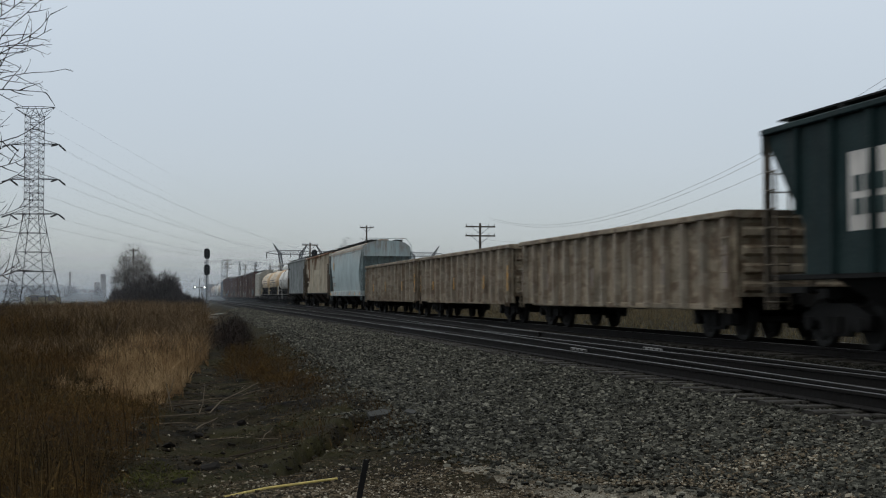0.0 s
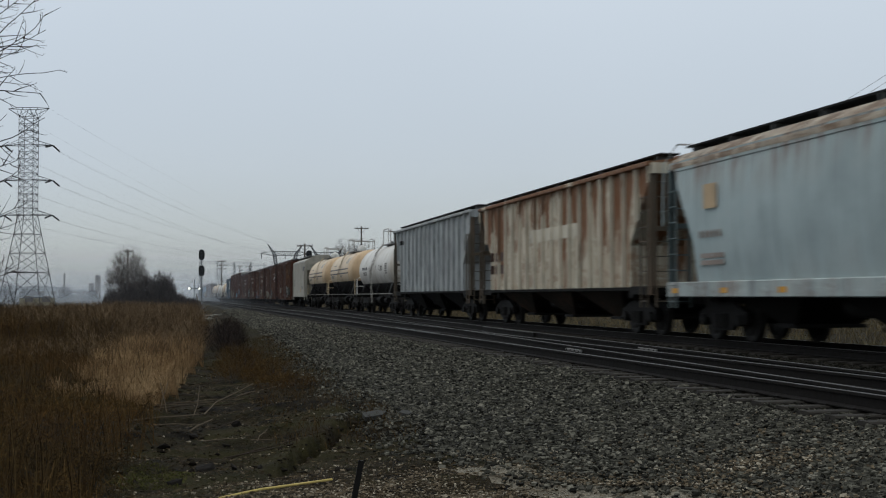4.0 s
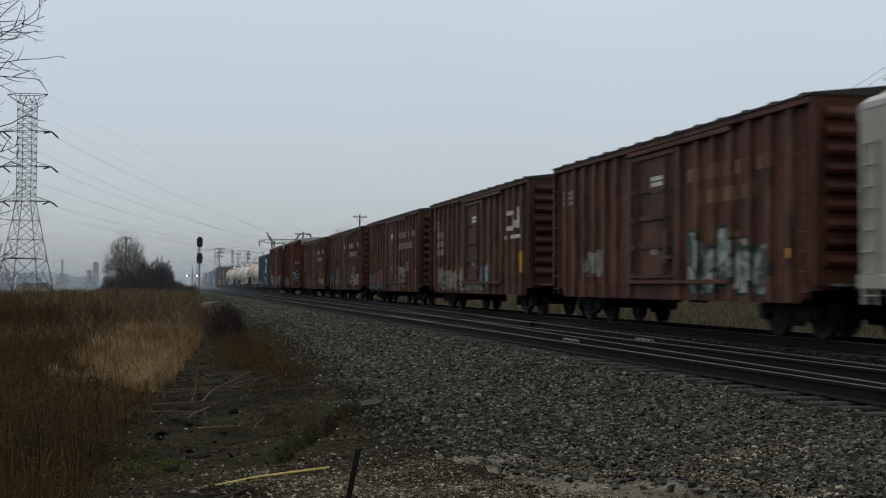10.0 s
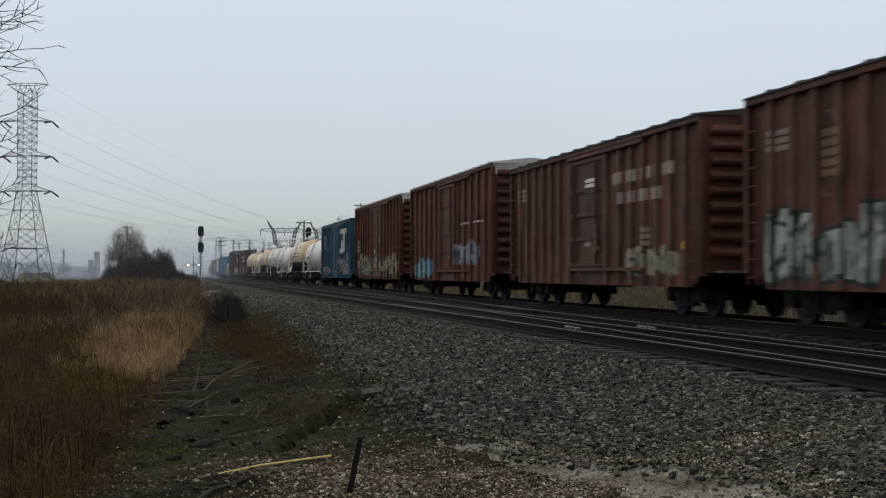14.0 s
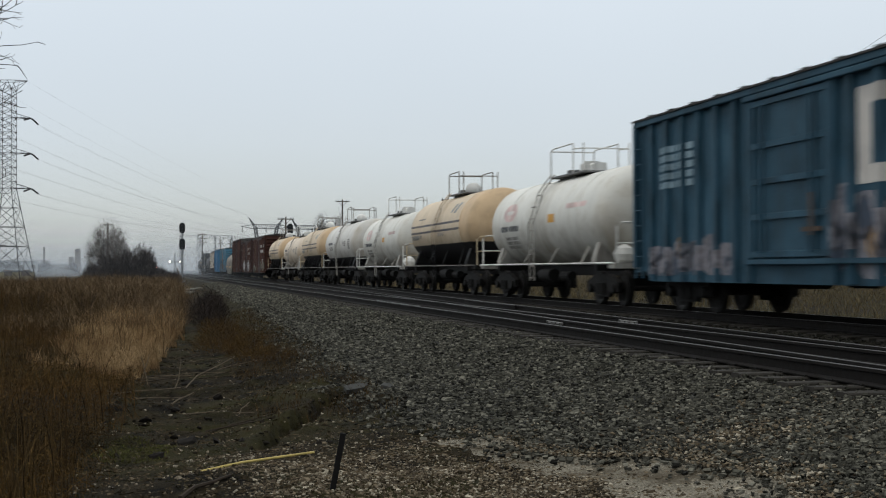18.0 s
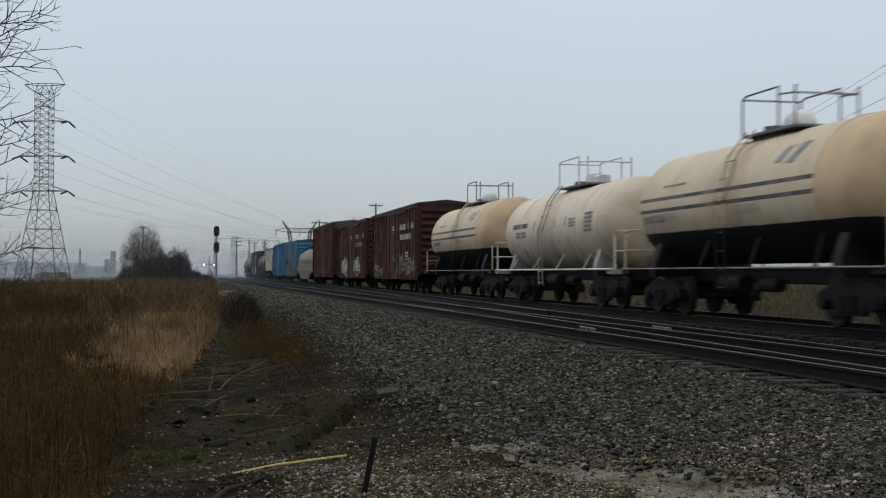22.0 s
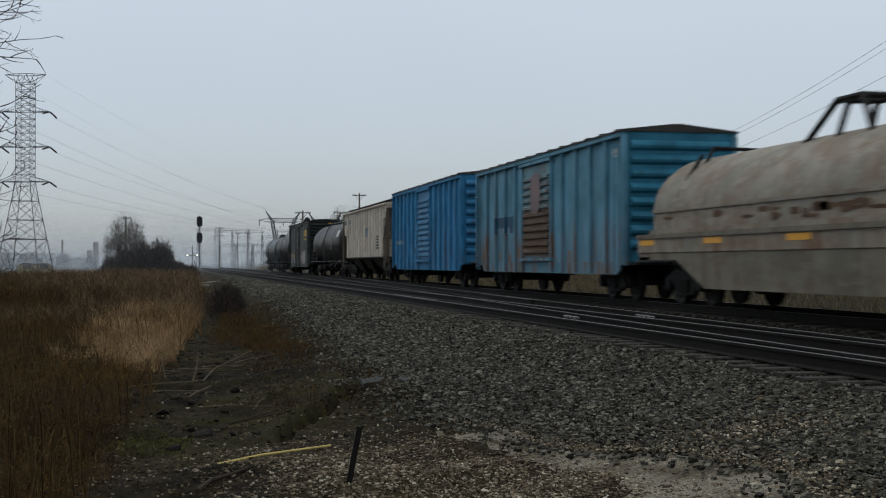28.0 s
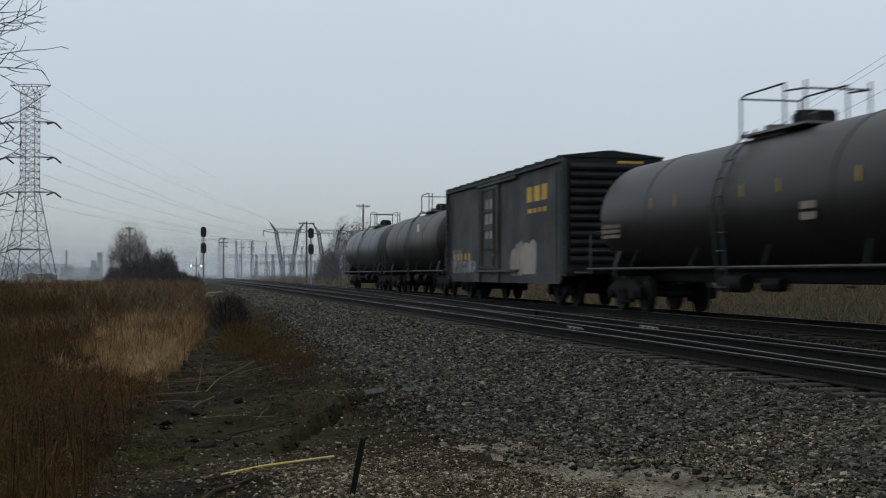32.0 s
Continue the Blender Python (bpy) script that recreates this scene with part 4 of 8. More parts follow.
def tank_marks(car, R, zc, y, z, w, h, mat, cols=1, rows=1, name="lettering", skew=0.0):
    """Marks painted on the round side of a tank."""
    g = Geo()
    for r in range(rows):
        for c in range(cols):
            cw, rh = w / cols, h / rows
            ya, yb = y + cw * (c + 0.1), y + cw * (c + 0.86)
            za, zb = z + rh * (r + 0.12), z + rh * (r + 0.84)
            n = max(1, math.ceil((zb - za) / 0.12))
            zz = [za + (zb - za) * i / n for i in range(n + 1)]
            for d in (0.001, 0.007):
                g.add([(-math.sqrt((R + d) ** 2 - (q - zc) ** 2), e + skew * (q - z), q) for q in zz for e in (ya, yb)], [(2 * i, 2 * i + 1, 2 * i + 3, 2 * i + 2) for i in range(n)])
    ob = part(name, g, mat, car)
    return tagged(ob, kind="stuff") if cols * rows > 1 else ob


def side_posts(car, ys, x, z0, z1, mat, w=0.075, d=0.07, name="side_post", taper=0.6):
    prof = [(-w, 0), (-w * taper, -d), (w * taper, -d), (w, 0)]
    for s in (-1, 1):
        for y in ys:
            key = (name, round(z1 - z0, 2), w, mat.name)
            me = shared(key, lambda: Geo().prism([(b, a) for a, b in prof], "z", 0, z1 - z0), mat)
            part(name, me, mat, car, at=pose(s * -x if s > 0 else x, y, z0, 0, 0, 0 if s > 0 else 180))


WORN_ROD = paint("worn_lock_rod", (0.085, 0.060, 0.045), 0.5, grime=0.5)


def boxcar(label, mat, L=15.6, eave=4.45, roof_mat=None, end_mat=None, door_mat=None, door_y=0.0, door_w=2.9, door_kind="plug", posts=17, sill=0.68, end_ribs=9, top_band=None, post_mat=None, door_low_mat=None, group="boxcars of the train"):
    """A boxcar with outside posts, a ribbed end, a door and a low gable roof."""
    car = car_base(label, "boxcar", L, "boxcar", group)
    roof_mat, end_mat, door_mat = roof_mat or mat, end_mat or mat, door_mat or mat
    X, h = (1.44 if posts else 1.46), L / 2
    part("body", Geo().box(-X, X, -h + 0.06, h - 0.06, 0.93, eave - 0.02), mat, car)
    for s in (-1, 1):
        out = [(-h, 0.92), (-h, 1.02), (h, 1.02), (h, 0.92), (h - 0.45, 0.92), (h - 0.75, sill), (-h + 0.75, sill), (-h + 0.45, 0.92)]
        part("side_sill", Geo().prism(out, "x", min(s * 1.38, s * (X + 0.005)), max(s * 1.38, s * (X + 0.005))), mat, car)
        part("top_chord", Geo().box(min(s * 1.42, s * 1.57), max(s * 1.45, s * 1.57), -h, h, eave - 0.15, eave, 0.02), mat, car)
    if top_band:
        part("end_band", Geo().box(-1.5, 1.5, -h - 0.01, -h + 0.05, eave - 0.42, eave + 0.02), top_band, car, "pale band across the top of the end")
    g = Geo().prism([(-1.60, eave - 0.015), (-1.60, eave + 0.025), (0, eave + 0.20), (1.60, eave + 0.025), (1.60, eave - 0.015)], "y", -h - 0.04, h + 0.04)
    k = -h + 0.4
    while k < h:
        g.prism([(-1.61, eave + 0.02), (-1.61, eave + 0.06), (0, eave + 0.24), (1.61, eave + 0.06), (1.61, eave + 0.02)], "y", k - 0.05, k + 0.05)
        k += 1.18
    part("roof", g, roof_mat, car)
    step = (eave - 0.3 - 1.15) / end_ribs
    for s in (-1, 1):
        part("end_wall", Geo().box(-1.464, 1.464, min(s * (h - 0.06), s * h), max(s * (h - 0.06), s * h), 1.0, eave - 0.02), end_mat, car)
        for c in (-1, 1):
            part("corner_post", shared(("corner_post", round(eave, 2), mat.name), lambda: Geo().box(-0.07, 0.07, -0.07, 0.07, 1.0, eave - 0.1, 0.015), mat), mat, car, at=(c * 1.5, s * (h - 0.03), 0))
        for r in range(end_ribs):
            prof = [(0, -0.13), (-0.09, -0.07), (-0.115, 0.0), (-0.09, 0.07), (0, 0.13)]
            me = shared(("end_rib", end_mat.name), lambda: Geo().prism(prof, "x", -1.34, 1.34), end_mat)
            part("end_rib", me, end_mat, car, at=pose(0, s * h, 1.3 + step * (r + 0.4), 0, 0, 0 if s < 0 else 180))
    lo, hi = door_y - door_w / 2, door_y + door_w / 2
    ys = [-h + 0.12 + (2 * h - 0.24) * k / (posts + 1) for k in range(1, posts + 1)]
    ys = [y for y in ys if not lo - 0.3 < y < hi + 0.3] + [lo - 0.1, hi + 0.1]
    POSTS[car.name] = (ys, -1.446, -1.542, 0.062) if posts else ((), -1.46, -1.46, 0)
    side_posts(car, [y for y in ys if abs(y) < h - 0.8], X + 0.002, sill + 0.03, eave - 0.12, post_mat or mat, 0.082, 0.10, taper=0.78)
    side_posts(car, [y for y in ys if abs(y) >= h - 0.8], X + 0.002, 0.95, eave - 0.12, post_mat or mat, 0.082, 0.10, taper=0.78)
    for s in (-1, 1):
        xo = s * 1.49
        door = part("door", Geo().box(*sorted((s * 1.40, xo)), lo, hi, 1.18, eave - 0.28), door_mat, car)
        if door_kind == "ribbed":
            for r in range(11):
                z = 1.35 + r * (eave - 1.9) / 10.6
                rm = door_low_mat if door_low_mat and z < 2.62 else door_mat
                me = shared(("door_rib", round(door_w, 2), rm.name), lambda: Geo().prism([(0, -0.10), (-0.065, -0.05), (-0.065, 0.03), (0, 0.07)], "y", -door_w / 2 + 0.12, door_w / 2 - 0.12), rm)
                part("door_rib", me, rm, door, at=pose(xo, door_y, z, 0, 0, 0 if s < 0 else 180))
            if door_low_mat:
                part("lower_panel", Geo().box(*sorted((xo, xo + s * 0.004)), lo + 0.05, hi - 0.05, 1.2, 2.65), door_low_mat, door, "rusted lower half of the door")
        else:
            for z in (1.24, 1.95, 2.62, eave - 1.15, eave - 0.34):
                part("door_brace", shared(("door_brace", round(door_w, 2), door_mat.name), lambda: Geo().prism([(-0.05, -0.06), (-0.05, 0.045), (0.0, 0.06), (0.05, 0.045), (0.05, -0.06)], "y", -door_w / 2 + 0.02, door_w / 2 - 0.02), door_mat), door_mat, door, at=(xo, door_y, z))
            for k in (-0.48, 0.48):
                part("door_stile", shared(("door_stile", round(eave, 2), door_mat.name), lambda: Geo().box(-0.05, 0.05, -0.06, 0.06, 1.18, eave - 0.28), door_mat), door_mat, door, at=(xo, door_y + k * door_w, 0))
            for k in (-0.36, -0.30, 0.30, 0.36):
                part("lock_rod", shared(("lock_rod", round(eave, 2), door_mat.name), lambda: Geo().tube([(0, 0, 1.25), (0, 0, eave - 0.4)], 0.026, 6), door_mat), door_mat, door, at=(xo + s * 0.07, door_y + k * door_w, 0))
            part("lock_handle", shared("lock_handle", lambda: Geo().box(-0.03, 0.03, -0.32, 0.32, 1.62, 1.70).box(-0.03, 0.03, -0.05, 0.05, 1.55, 2.3), WORN_ROD), WORN_ROD, door, at=(xo + s * 0.08, door_y - 0.33 * door_w, 0))
        part("door_hood", Geo().box(*sorted((s * 1.42, s * 1.585)), lo - (door_w if door_kind == "plug" else 0.2), hi + 0.2, eave - 0.27, eave - 0.16, 0.015), mat, car)
        part("door_track", Geo().box(*sorted((s * 1.42, s * 1.575)), lo - (door_w if door_kind == "plug" else 0.2), hi + 0.3, 1.05, 1.14), mat, car)
        for e in (-1, 1):
            part("ladder", shared(("ladder", round(eave, 2), mat.name), lambda: ladder_geo(0.42, 0.75, eave - 0.4 if eave < 4.7 else 3.6), mat), mat, car, at=(s * 1.575, e * (h - 0.36), 0))
    part("handbrake", shared("handbrake", lambda: Geo().tube([(0, -0.10, 2.2), (0, -0.16, 2.2)], 0.28, 14).box(-0.15, 0.15, -0.1, 0, 1.9, 2.5), M_STEEL), M_STEEL, car, at=(0.6, -h, 0))
    part("end_platform", shared("end_platform", lambda: Geo().box(-1.2, 1.2, -0.32, 0, 1.0, 1.05), M_GRATE), M_GRATE, car, at=(0, -h, 0))
    return car


def shell_geo(section, reach):
    """A car body: half a cross-section of (x, z) from the sill up to the ridge, closed at ends whose reach depends on the height."""
    full = [(-x, z) for x, z in section] + [(x, z) for x, z in reversed(section)]
    ring = lambda s: [(x, s * reach(z), z) for x, z in full]
    n = len(full)
    a, b = ring(-1), ring(1)
    fs = [(i, i + 1, n + i + 1, n + i) for i in range(n - 1)] + [(n - 1, 0, n, 2 * n - 1)]
    m = n // 2
    for i in range(m - 1):
        fs += [(i, n - 1 - i, n - 2 - i, i + 1), (n + i, n + i + 1, 2 * n - 2 - i, 2 * n - 1 - i)]
    return Geo().add(a + b, fs)


def hopper(label, mat, L, eave=4.3, floor=1.36, ribs=16, curved=False, cut=1.55, bays=3, sill_band=None, under_mat=None, group="covered hoppers of the train", square=False, roof_mat=None, rib_mat=None):
    """A covered hopper: sheer or curved sides, slope sheets at the ends, bays below, roof hatches and a running board."""
    car = car_base(label, "hopper car", L, "covered_hopper", group)
    h = L / 2
    under_mat = under_mat or M_STEEL
    roof_mat = roof_mat or mat
    reach = (lambda z: float(np.interp(z, [0, 1.9, 3.3, 9], [h - 1.5, h - 1.5, h - 0.05, h - 0.05]))) if square else (lambda z: float(np.interp(z, [0, 2.25, 3.70, 3.9, 4.0], [h - cut, h - cut, h - 0.5 if curved else h - 0.30, h - 0.45 if curved else h - 0.1, h - 0.02])))
    if square:
        sec = [(1.42, floor), (1.44, 1.9), (1.45, 2.6), (1.45, 3.3), (1.45, eave - 0.02), (0.85, eave + 0.36), (0.5, eave + 0.50), (0.0, eave + 0.52)]
        for s in (-1, 1):
            part("side_sheet", Geo().box(*sorted((s * 1.45, s * 1.49)), -h, h, floor, eave), mat, car)
            part("eave_strip", Geo().prism([(s * 1.50, eave - 0.10), (s * 1.50, eave), (s * 1.30, eave + 0.13), (s * 1.28, eave + 0.09), (s * 1.45, eave - 0.10)][::s], "y", -h, h), roof_mat, car, "pale strip along the eave")
            part("end_gable", Geo().prism([(-1.48, 3.25), (1.48, 3.25), (1.48, eave), (0.85, eave + 0.34), (0.5, eave + 0.48), (-0.5, eave + 0.48), (-0.85, eave + 0.34), (-1.48, eave)], "y", *sorted((s * (h - 0.04), s * h))), mat, car)
    elif curved:
        sec = [(1.44, floor), (1.50, 1.7), (1.54, 2.1), (1.565, 2.6), (1.565, 3.1), (1.545, 3.5), (1.51, 3.80), (1.53, 3.81), (1.53, 3.87), (1.47, 3.88), (1.46, 3.98), (1.48, 3.99), (1.48, 4.04), (1.40, 4.06), (1.12, eave), (0.6, eave + 0.12), (0.0, eave + 0.15)]
    else:
        sec = [(1.44, floor), (1.44, 1.7), (1.44, 2.25), (1.44, 3.0), (1.44, 3.75), (1.44, eave - 0.02), (1.42, eave), (0.6, eave + 0.1), (0.0, eave + 0.13)]
    part("body", shell_geo(sec, reach), mat, car)
    if not curved and ribs:
        for k in range(ribs):
            y = -h + 0.06 + (L - 0.12) * k / (ribs - 1)
            room = h - abs(y)
            z0 = floor if room > cut or square else float(np.interp(room, [0, cut], [3.78, 2.3]))
            side_posts(car, [y], 1.44, z0, eave - 0.1, rib_mat or mat, 0.05, 0.10, "side_rib", 0.7)
        POSTS[car.name] = ([-h + 0.06 + (L - 0.12) * k / (ribs - 1) for k in range(ribs)], -1.44, -1.54, 0.035)
        for s in (-1, 1):
            part("top_chord", Geo().box(min(s * 1.42, s * 1.56), max(s * 1.42, s * 1.56), -h, h, eave - 0.12, eave, 0.02), mat, car)
    band = sill_band or (mat if curved or square else M_STEEL)
    if curved:
        for s in (-1, 1):
            part("roof_strip", Geo().prism([(s * 1.49, 3.885), (s * 1.49, 3.98), (s * 1.44, 4.08), (s * 1.14, eave + 0.015), (s * 1.10, eave - 0.03), (s * 1.36, 4.0), (s * 1.40, 3.885)], "y", -h + 0.1, h - 0.1), roof_mat, car, "rusty beige strip along the roof edge")
    for s in (-1, 1):
        rim = 1.54 if curved or square else 1.435
        part("side_sill", Geo().box(min(s * 1.36, s * rim), max(s * 1.36, s * rim), -h, h, 0.95 if curved or square else floor - 0.10, floor if curved or square else floor + 0.02, 0.02), band, car)
        if curved:
            cage = Geo().tube([(-1.58, s * (h + 0.12), 2.6), (-1.55, s * (h + 0.12), 4.05), (-1.20, s * (h + 0.12), 4.52), (1.20, s * (h + 0.12), 4.52), (1.55, s * (h + 0.12), 4.05), (1.58, s * (h + 0.12), 2.6)], 0.02, 6)
            part("end_cage", cage, mat, car, "bent guard rail round the end")
    for b in range(bays):
        w = (L - 2 * cut - 1.4) / bays
        c = -(L - 2 * cut - 1.4) / 2 + w * (b + 0.5)
        part("discharge_bay", Geo().rings([[(-1.4, c - w * 0.49, floor), (1.4, c - w * 0.49, floor), (1.4, c + w * 0.49, floor), (-1.4, c + w * 0.49, floor)], [(-0.7, c - 0.35, 0.42), (0.7, c - 0.35, 0.42), (0.7, c + 0.35, 0.42), (-0.7, c + 0.35, 0.42)]]), under_mat, car)
        part("outlet_gate", Geo().box(-0.8, 0.8, c - 0.4, c + 0.4, 0.34, 0.42), M_STEEL, car)
    top = eave + (0.42 if square else 0.17)
    for x in ((-0.80, 0.80) if square else ((-0.8, 0.8) if curved else (-0.95, 0.95))):
        part("running_board", Geo().box(x - 0.25, x + 0.25, -h + 0.05, h - 0.05, top, top + 0.035), M_GRATE if square else M_STEEL, car, "steel grating walkway")
        for k in range(9):
            part("board_bracket", shared("board_bracket", lambda: Geo().box(-0.24, 0.24, -0.015, 0.015, -0.22, 0.0), M_GRATE), M_GRATE, car, at=(x, -h + 0.4 + (L - 0.8) * k / 8, top))
    part("roof_hatch", Geo().box(-0.34, 0.34, -h + 1.2, h - 1.2, eave + 0.1, eave + 0.28, 0.06), roof_mat, car)
    # End posts, ladders and rails are darker than the body, except on square cars.
    steel = mat if square else paint("dark_end_blue", (0.11, 0.14, 0.14), 0.4, grime=0.6) if curved else paint("dark_end_steel", (0.105, 0.085, 0.062), 0.5, grime=0.6)
    for s in (-1, 1):
        for c in (-1, 1):
            part("end_post", shared(("end_post", round(eave, 2), steel.name), lambda: Geo().box(-0.06, 0.06, -0.05, 0.05, 1.0, 3.85 if curved else eave - 0.02), steel), steel, car, at=(c * 1.44, s * (h - 0.06), 0))
            part("end_ladder", shared(("end_ladder", round(eave, 2), steel.name), lambda: ladder_geo(0.42, 0.7, 3.8 if curved else eave - 0.1), steel), steel, car, at=pose(c * 1.15, s * (h + 0.02), 0, 0, 0, 90))
            part("side_ladder", shared(("side_ladder", steel.name), lambda: ladder_geo(0.42, 0.7, 3.4), steel), steel, car, at=(c * 1.53, s * (h - 0.35), 0))
            part("inner_post", shared(("inner_post", steel.name), lambda: Geo().box(-0.05, 0.05, -0.05, 0.05, 1.0, 3.6), steel), steel, car, at=(c * 0.5, s * (h - 0.06), 0))
        part("end_deck", Geo().box(-1.45, 1.45, min(s * (h - cut), s * h), max(s * (h - cut), s * h), 1.02, 1.14), band, car)
        if curved:
            part("end_header", Geo().prism([(-1.46, 3.42), (1.46, 3.42), (1.46, 3.99), (1.12, eave + 0.02), (0.6, eave + 0.14), (-0.6, eave + 0.14), (-1.12, eave + 0.02), (-1.46, 3.99)], "y", *sorted((s * (h + 0.062), s * (h + 0.09)))), mat, car, "pale plate across the top of the end")
        part("end_beam", Geo().box(-1.48, 1.48, s * h - 0.06, s * h + 0.06, (3.95 if curved else eave) - 0.3, (3.95 if curved else eave) - 0.04), mat, car)
        part("end_rail", Geo().box(-1.4, 1.4, s * h - 0.03, s * h + 0.03, 2.55, 2.65), steel, car)
    return car


def gondola(label, mat, L=16.5, top=2.75, posts=15, post_mat=None):
    """An open gondola with outside posts."""
    car = car_base(label, "gondola car", L, "gondola", "gondolas of the train")
    h = L / 2
    for s in (-1, 1):
        a, b = sorted((s * 1.36, s * 1.41))
        part("side_wall", Geo().box(a, b, -h, h, 0.72, top), mat, car)
        a, b = sorted((s * 1.38, s * 1.58))
        part("top_chord", Geo().box(a, b, -h - 0.03, h + 0.03, top - 0.14, top, 0.02), mat, car)
        part("side_sill", Geo().box(*sorted((s * 1.30, s * 1.43)), -h + 1.2, h - 1.2, 0.66, 0.80, 0.02), mat, car)
        part("end_wall", Geo().box(-1.42, 1.42, *sorted((s * (h - 0.06), s * h)), 0.95, top), mat, car)
        part("end_chord", Geo().box(-1.5, 1.5, *sorted((s * (h - 0.1), s * (h + 0.1))), top - 0.16, top + 0.004, 0.02), mat, car)
        for k in range(4):
            part("end_rib", shared(("gondola_end_rib", mat.name), lambda: Geo().prism([(0, -0.12), (-0.09, -0.06), (-0.09, 0.06), (0, 0.12)], "x", -1.3, 1.3), mat), mat, car, at=pose(0, s * h, 1.15 + 0.38 * k, 0, 0, 0 if s < 0 else 180))
        for e in (-1, 1):
            part("ladder", shared(("gondola_ladder", mat.name), lambda: ladder_geo(0.4, 0.6, 2.4), mat), mat, car, at=(s * 1.56, e * (h - 0.3), 0))
    part("floor", Geo().box(-1.37, 1.37, -h + 0.06, h - 0.06, 1.0, 1.08), M_STEEL, car)
    side_posts(car, [-h + 0.45 + (L - 0.9) * k / (posts - 1) for k in range(posts)], 1.41, 0.72, top - 0.13, post_mat or mat, 0.10, 0.15, "side_post", 0.72)
    POSTS[car.name] = ((), -1.41, -1.41, 0)
    return car


def tank_paint(name, top, low=None, split=2.0, stripe=None, rust=0.12, front=None, front_y=-99.0, rough=0.55, shine=0.22):
    """Tank jacket: an upper colour, a lower one, thin stripes and a front part in a deeper tone."""
    if name in MATS:
        return MATS[name]
    m, ns, ls, bs = nodes_of(name)
    co = coords(ns)
    sep = ns.new("ShaderNodeSeparateXYZ")
    ls.new(co, sep.inputs[0])
    large, fine = tex_noise(ns, ls, co, 0.8, 4.0), tex_noise(ns, ls, co, 22.0, 5.0)
    streak = tex_noise(ns, ls, co, 1.0, 6.0, 0.65, (0.6, 3.5, 0.5))
    blot = tex_noise(ns, ls, co, 1.6, 6.0, 0.65)
    col = mixed(ns, ls, ranged(ns, ls, large, 0.35, 0.65), tuple(c * 0.84 for c in top), top)
    if front:
        col = mixed(ns, ls, math_node(ns, ls, "LESS_THAN", sep.outputs["Y"], front_y), col, front)
    if stripe:
        rear = math_node(ns, ls, "GREATER_THAN", sep.outputs["Y"], front_y)
        for z in stripe[1]:
            on = math_node(ns, ls, "COMPARE", sep.outputs["Z"], z)
            on.node.inputs[2].default_value = 0.044
            col = mixed(ns, ls, math_node(ns, ls, "MULTIPLY", on, rear), col, stripe[0])
    soiled = math_node(ns, ls, "MULTIPLY", ranged(ns, ls, math_node(ns, ls, "ABSOLUTE", sep.outputs["Y"]), 4.4, 6.0), ranged(ns, ls, large, 0.30, 0.60))
    col = mixed(ns, ls, math_node(ns, ls, "MULTIPLY", soiled, 0.62), col, tuple(c * q for c, q in zip(top, (0.46, 0.36, 0.25))))
    col = mixed(ns, ls, ranged(ns, ls, streak, 0.48, 0.76, 0.0, 0.42), col, tuple(c * 0.45 for c in top))
    col = mixed(ns, ls, ranged(ns, ls, blot, 0.48, 0.64, 0.0, 0.42), col, tuple(c * q for c, q in zip(top, (0.58, 0.54, 0.48))))
    low_dirt = math_node(ns, ls, "MULTIPLY", ranged(ns, ls, sep.outputs["Z"], 2.7, 1.3), ranged(ns, ls, large, 0.25, 0.6))
    col = mixed(ns, ls, math_node(ns, ls, "MULTIPLY", low_dirt, 0.75), col, tuple(min(c, q) for c, q in zip(top, (0.12, 0.095, 0.062))))
    spill = math_node(ns, ls, "MULTIPLY", ranged(ns, ls, math_node(ns, ls, "ABSOLUTE", sep.outputs["Y"]), 1.1, 0.2), ranged(ns, ls, tex_noise(ns, ls, co, 1.0, 5.0, 0.6, (1.0, 3.0, 0.7)), 0.38, 0.62))
    col = mixed(ns, ls, math_node(ns, ls, "MULTIPLY", spill, 0.6), col, tuple(c * q for c, q in zip(top, (0.36, 0.31, 0.24))))
    col = mixed(ns, ls, ranged(ns, ls, fine, 0.62, 0.75, 0.0, rust), col, (0.10, 0.05, 0.025))
    if low:
        edge = math_node(ns, ls, "ADD", sep.outputs["Z"], math_node(ns, ls, "MULTIPLY", ranged(ns, ls, fine, 0.3, 0.7), 0.04))
        col = mixed(ns, ls, math_node(ns, ls, "LESS_THAN", edge, split), col, low)
    ls.new(col, bs.inputs["Base Color"])
    bs.inputs["Roughness"].default_value = rough
    bs.inputs["Specular IOR Level"].default_value = shine
    bump(ns, ls, bs, large, 0.1, 0.02)
    MATS[name] = m
    return m


def tank_geo(R, h, zc):
    """A barrel with domed ends."""
    n = 40
    prof = [(y, r) for y, r in reversed([(-h + 0.62 - 0.62 * math.sin(math.pi / 2 * k / 8), R * max(0.03, math.cos(math.pi / 2 * k / 8))) for k in range(9)])]
    prof += [(-h + 0.62 + (2 * h - 1.24) * k / 8, R) for k in range(1, 8)]
    prof += [(h - 0.62 + 0.62 * math.sin(math.pi / 2 * k / 8), R * max(0.03, math.cos(math.pi / 2 * k / 8))) for k in range(9)]
    return Geo().rings([[(r * math.cos(2 * math.pi * i / n), y, zc + r * math.sin(2 * math.pi * i / n)) for i in range(n)] for y, r in prof])


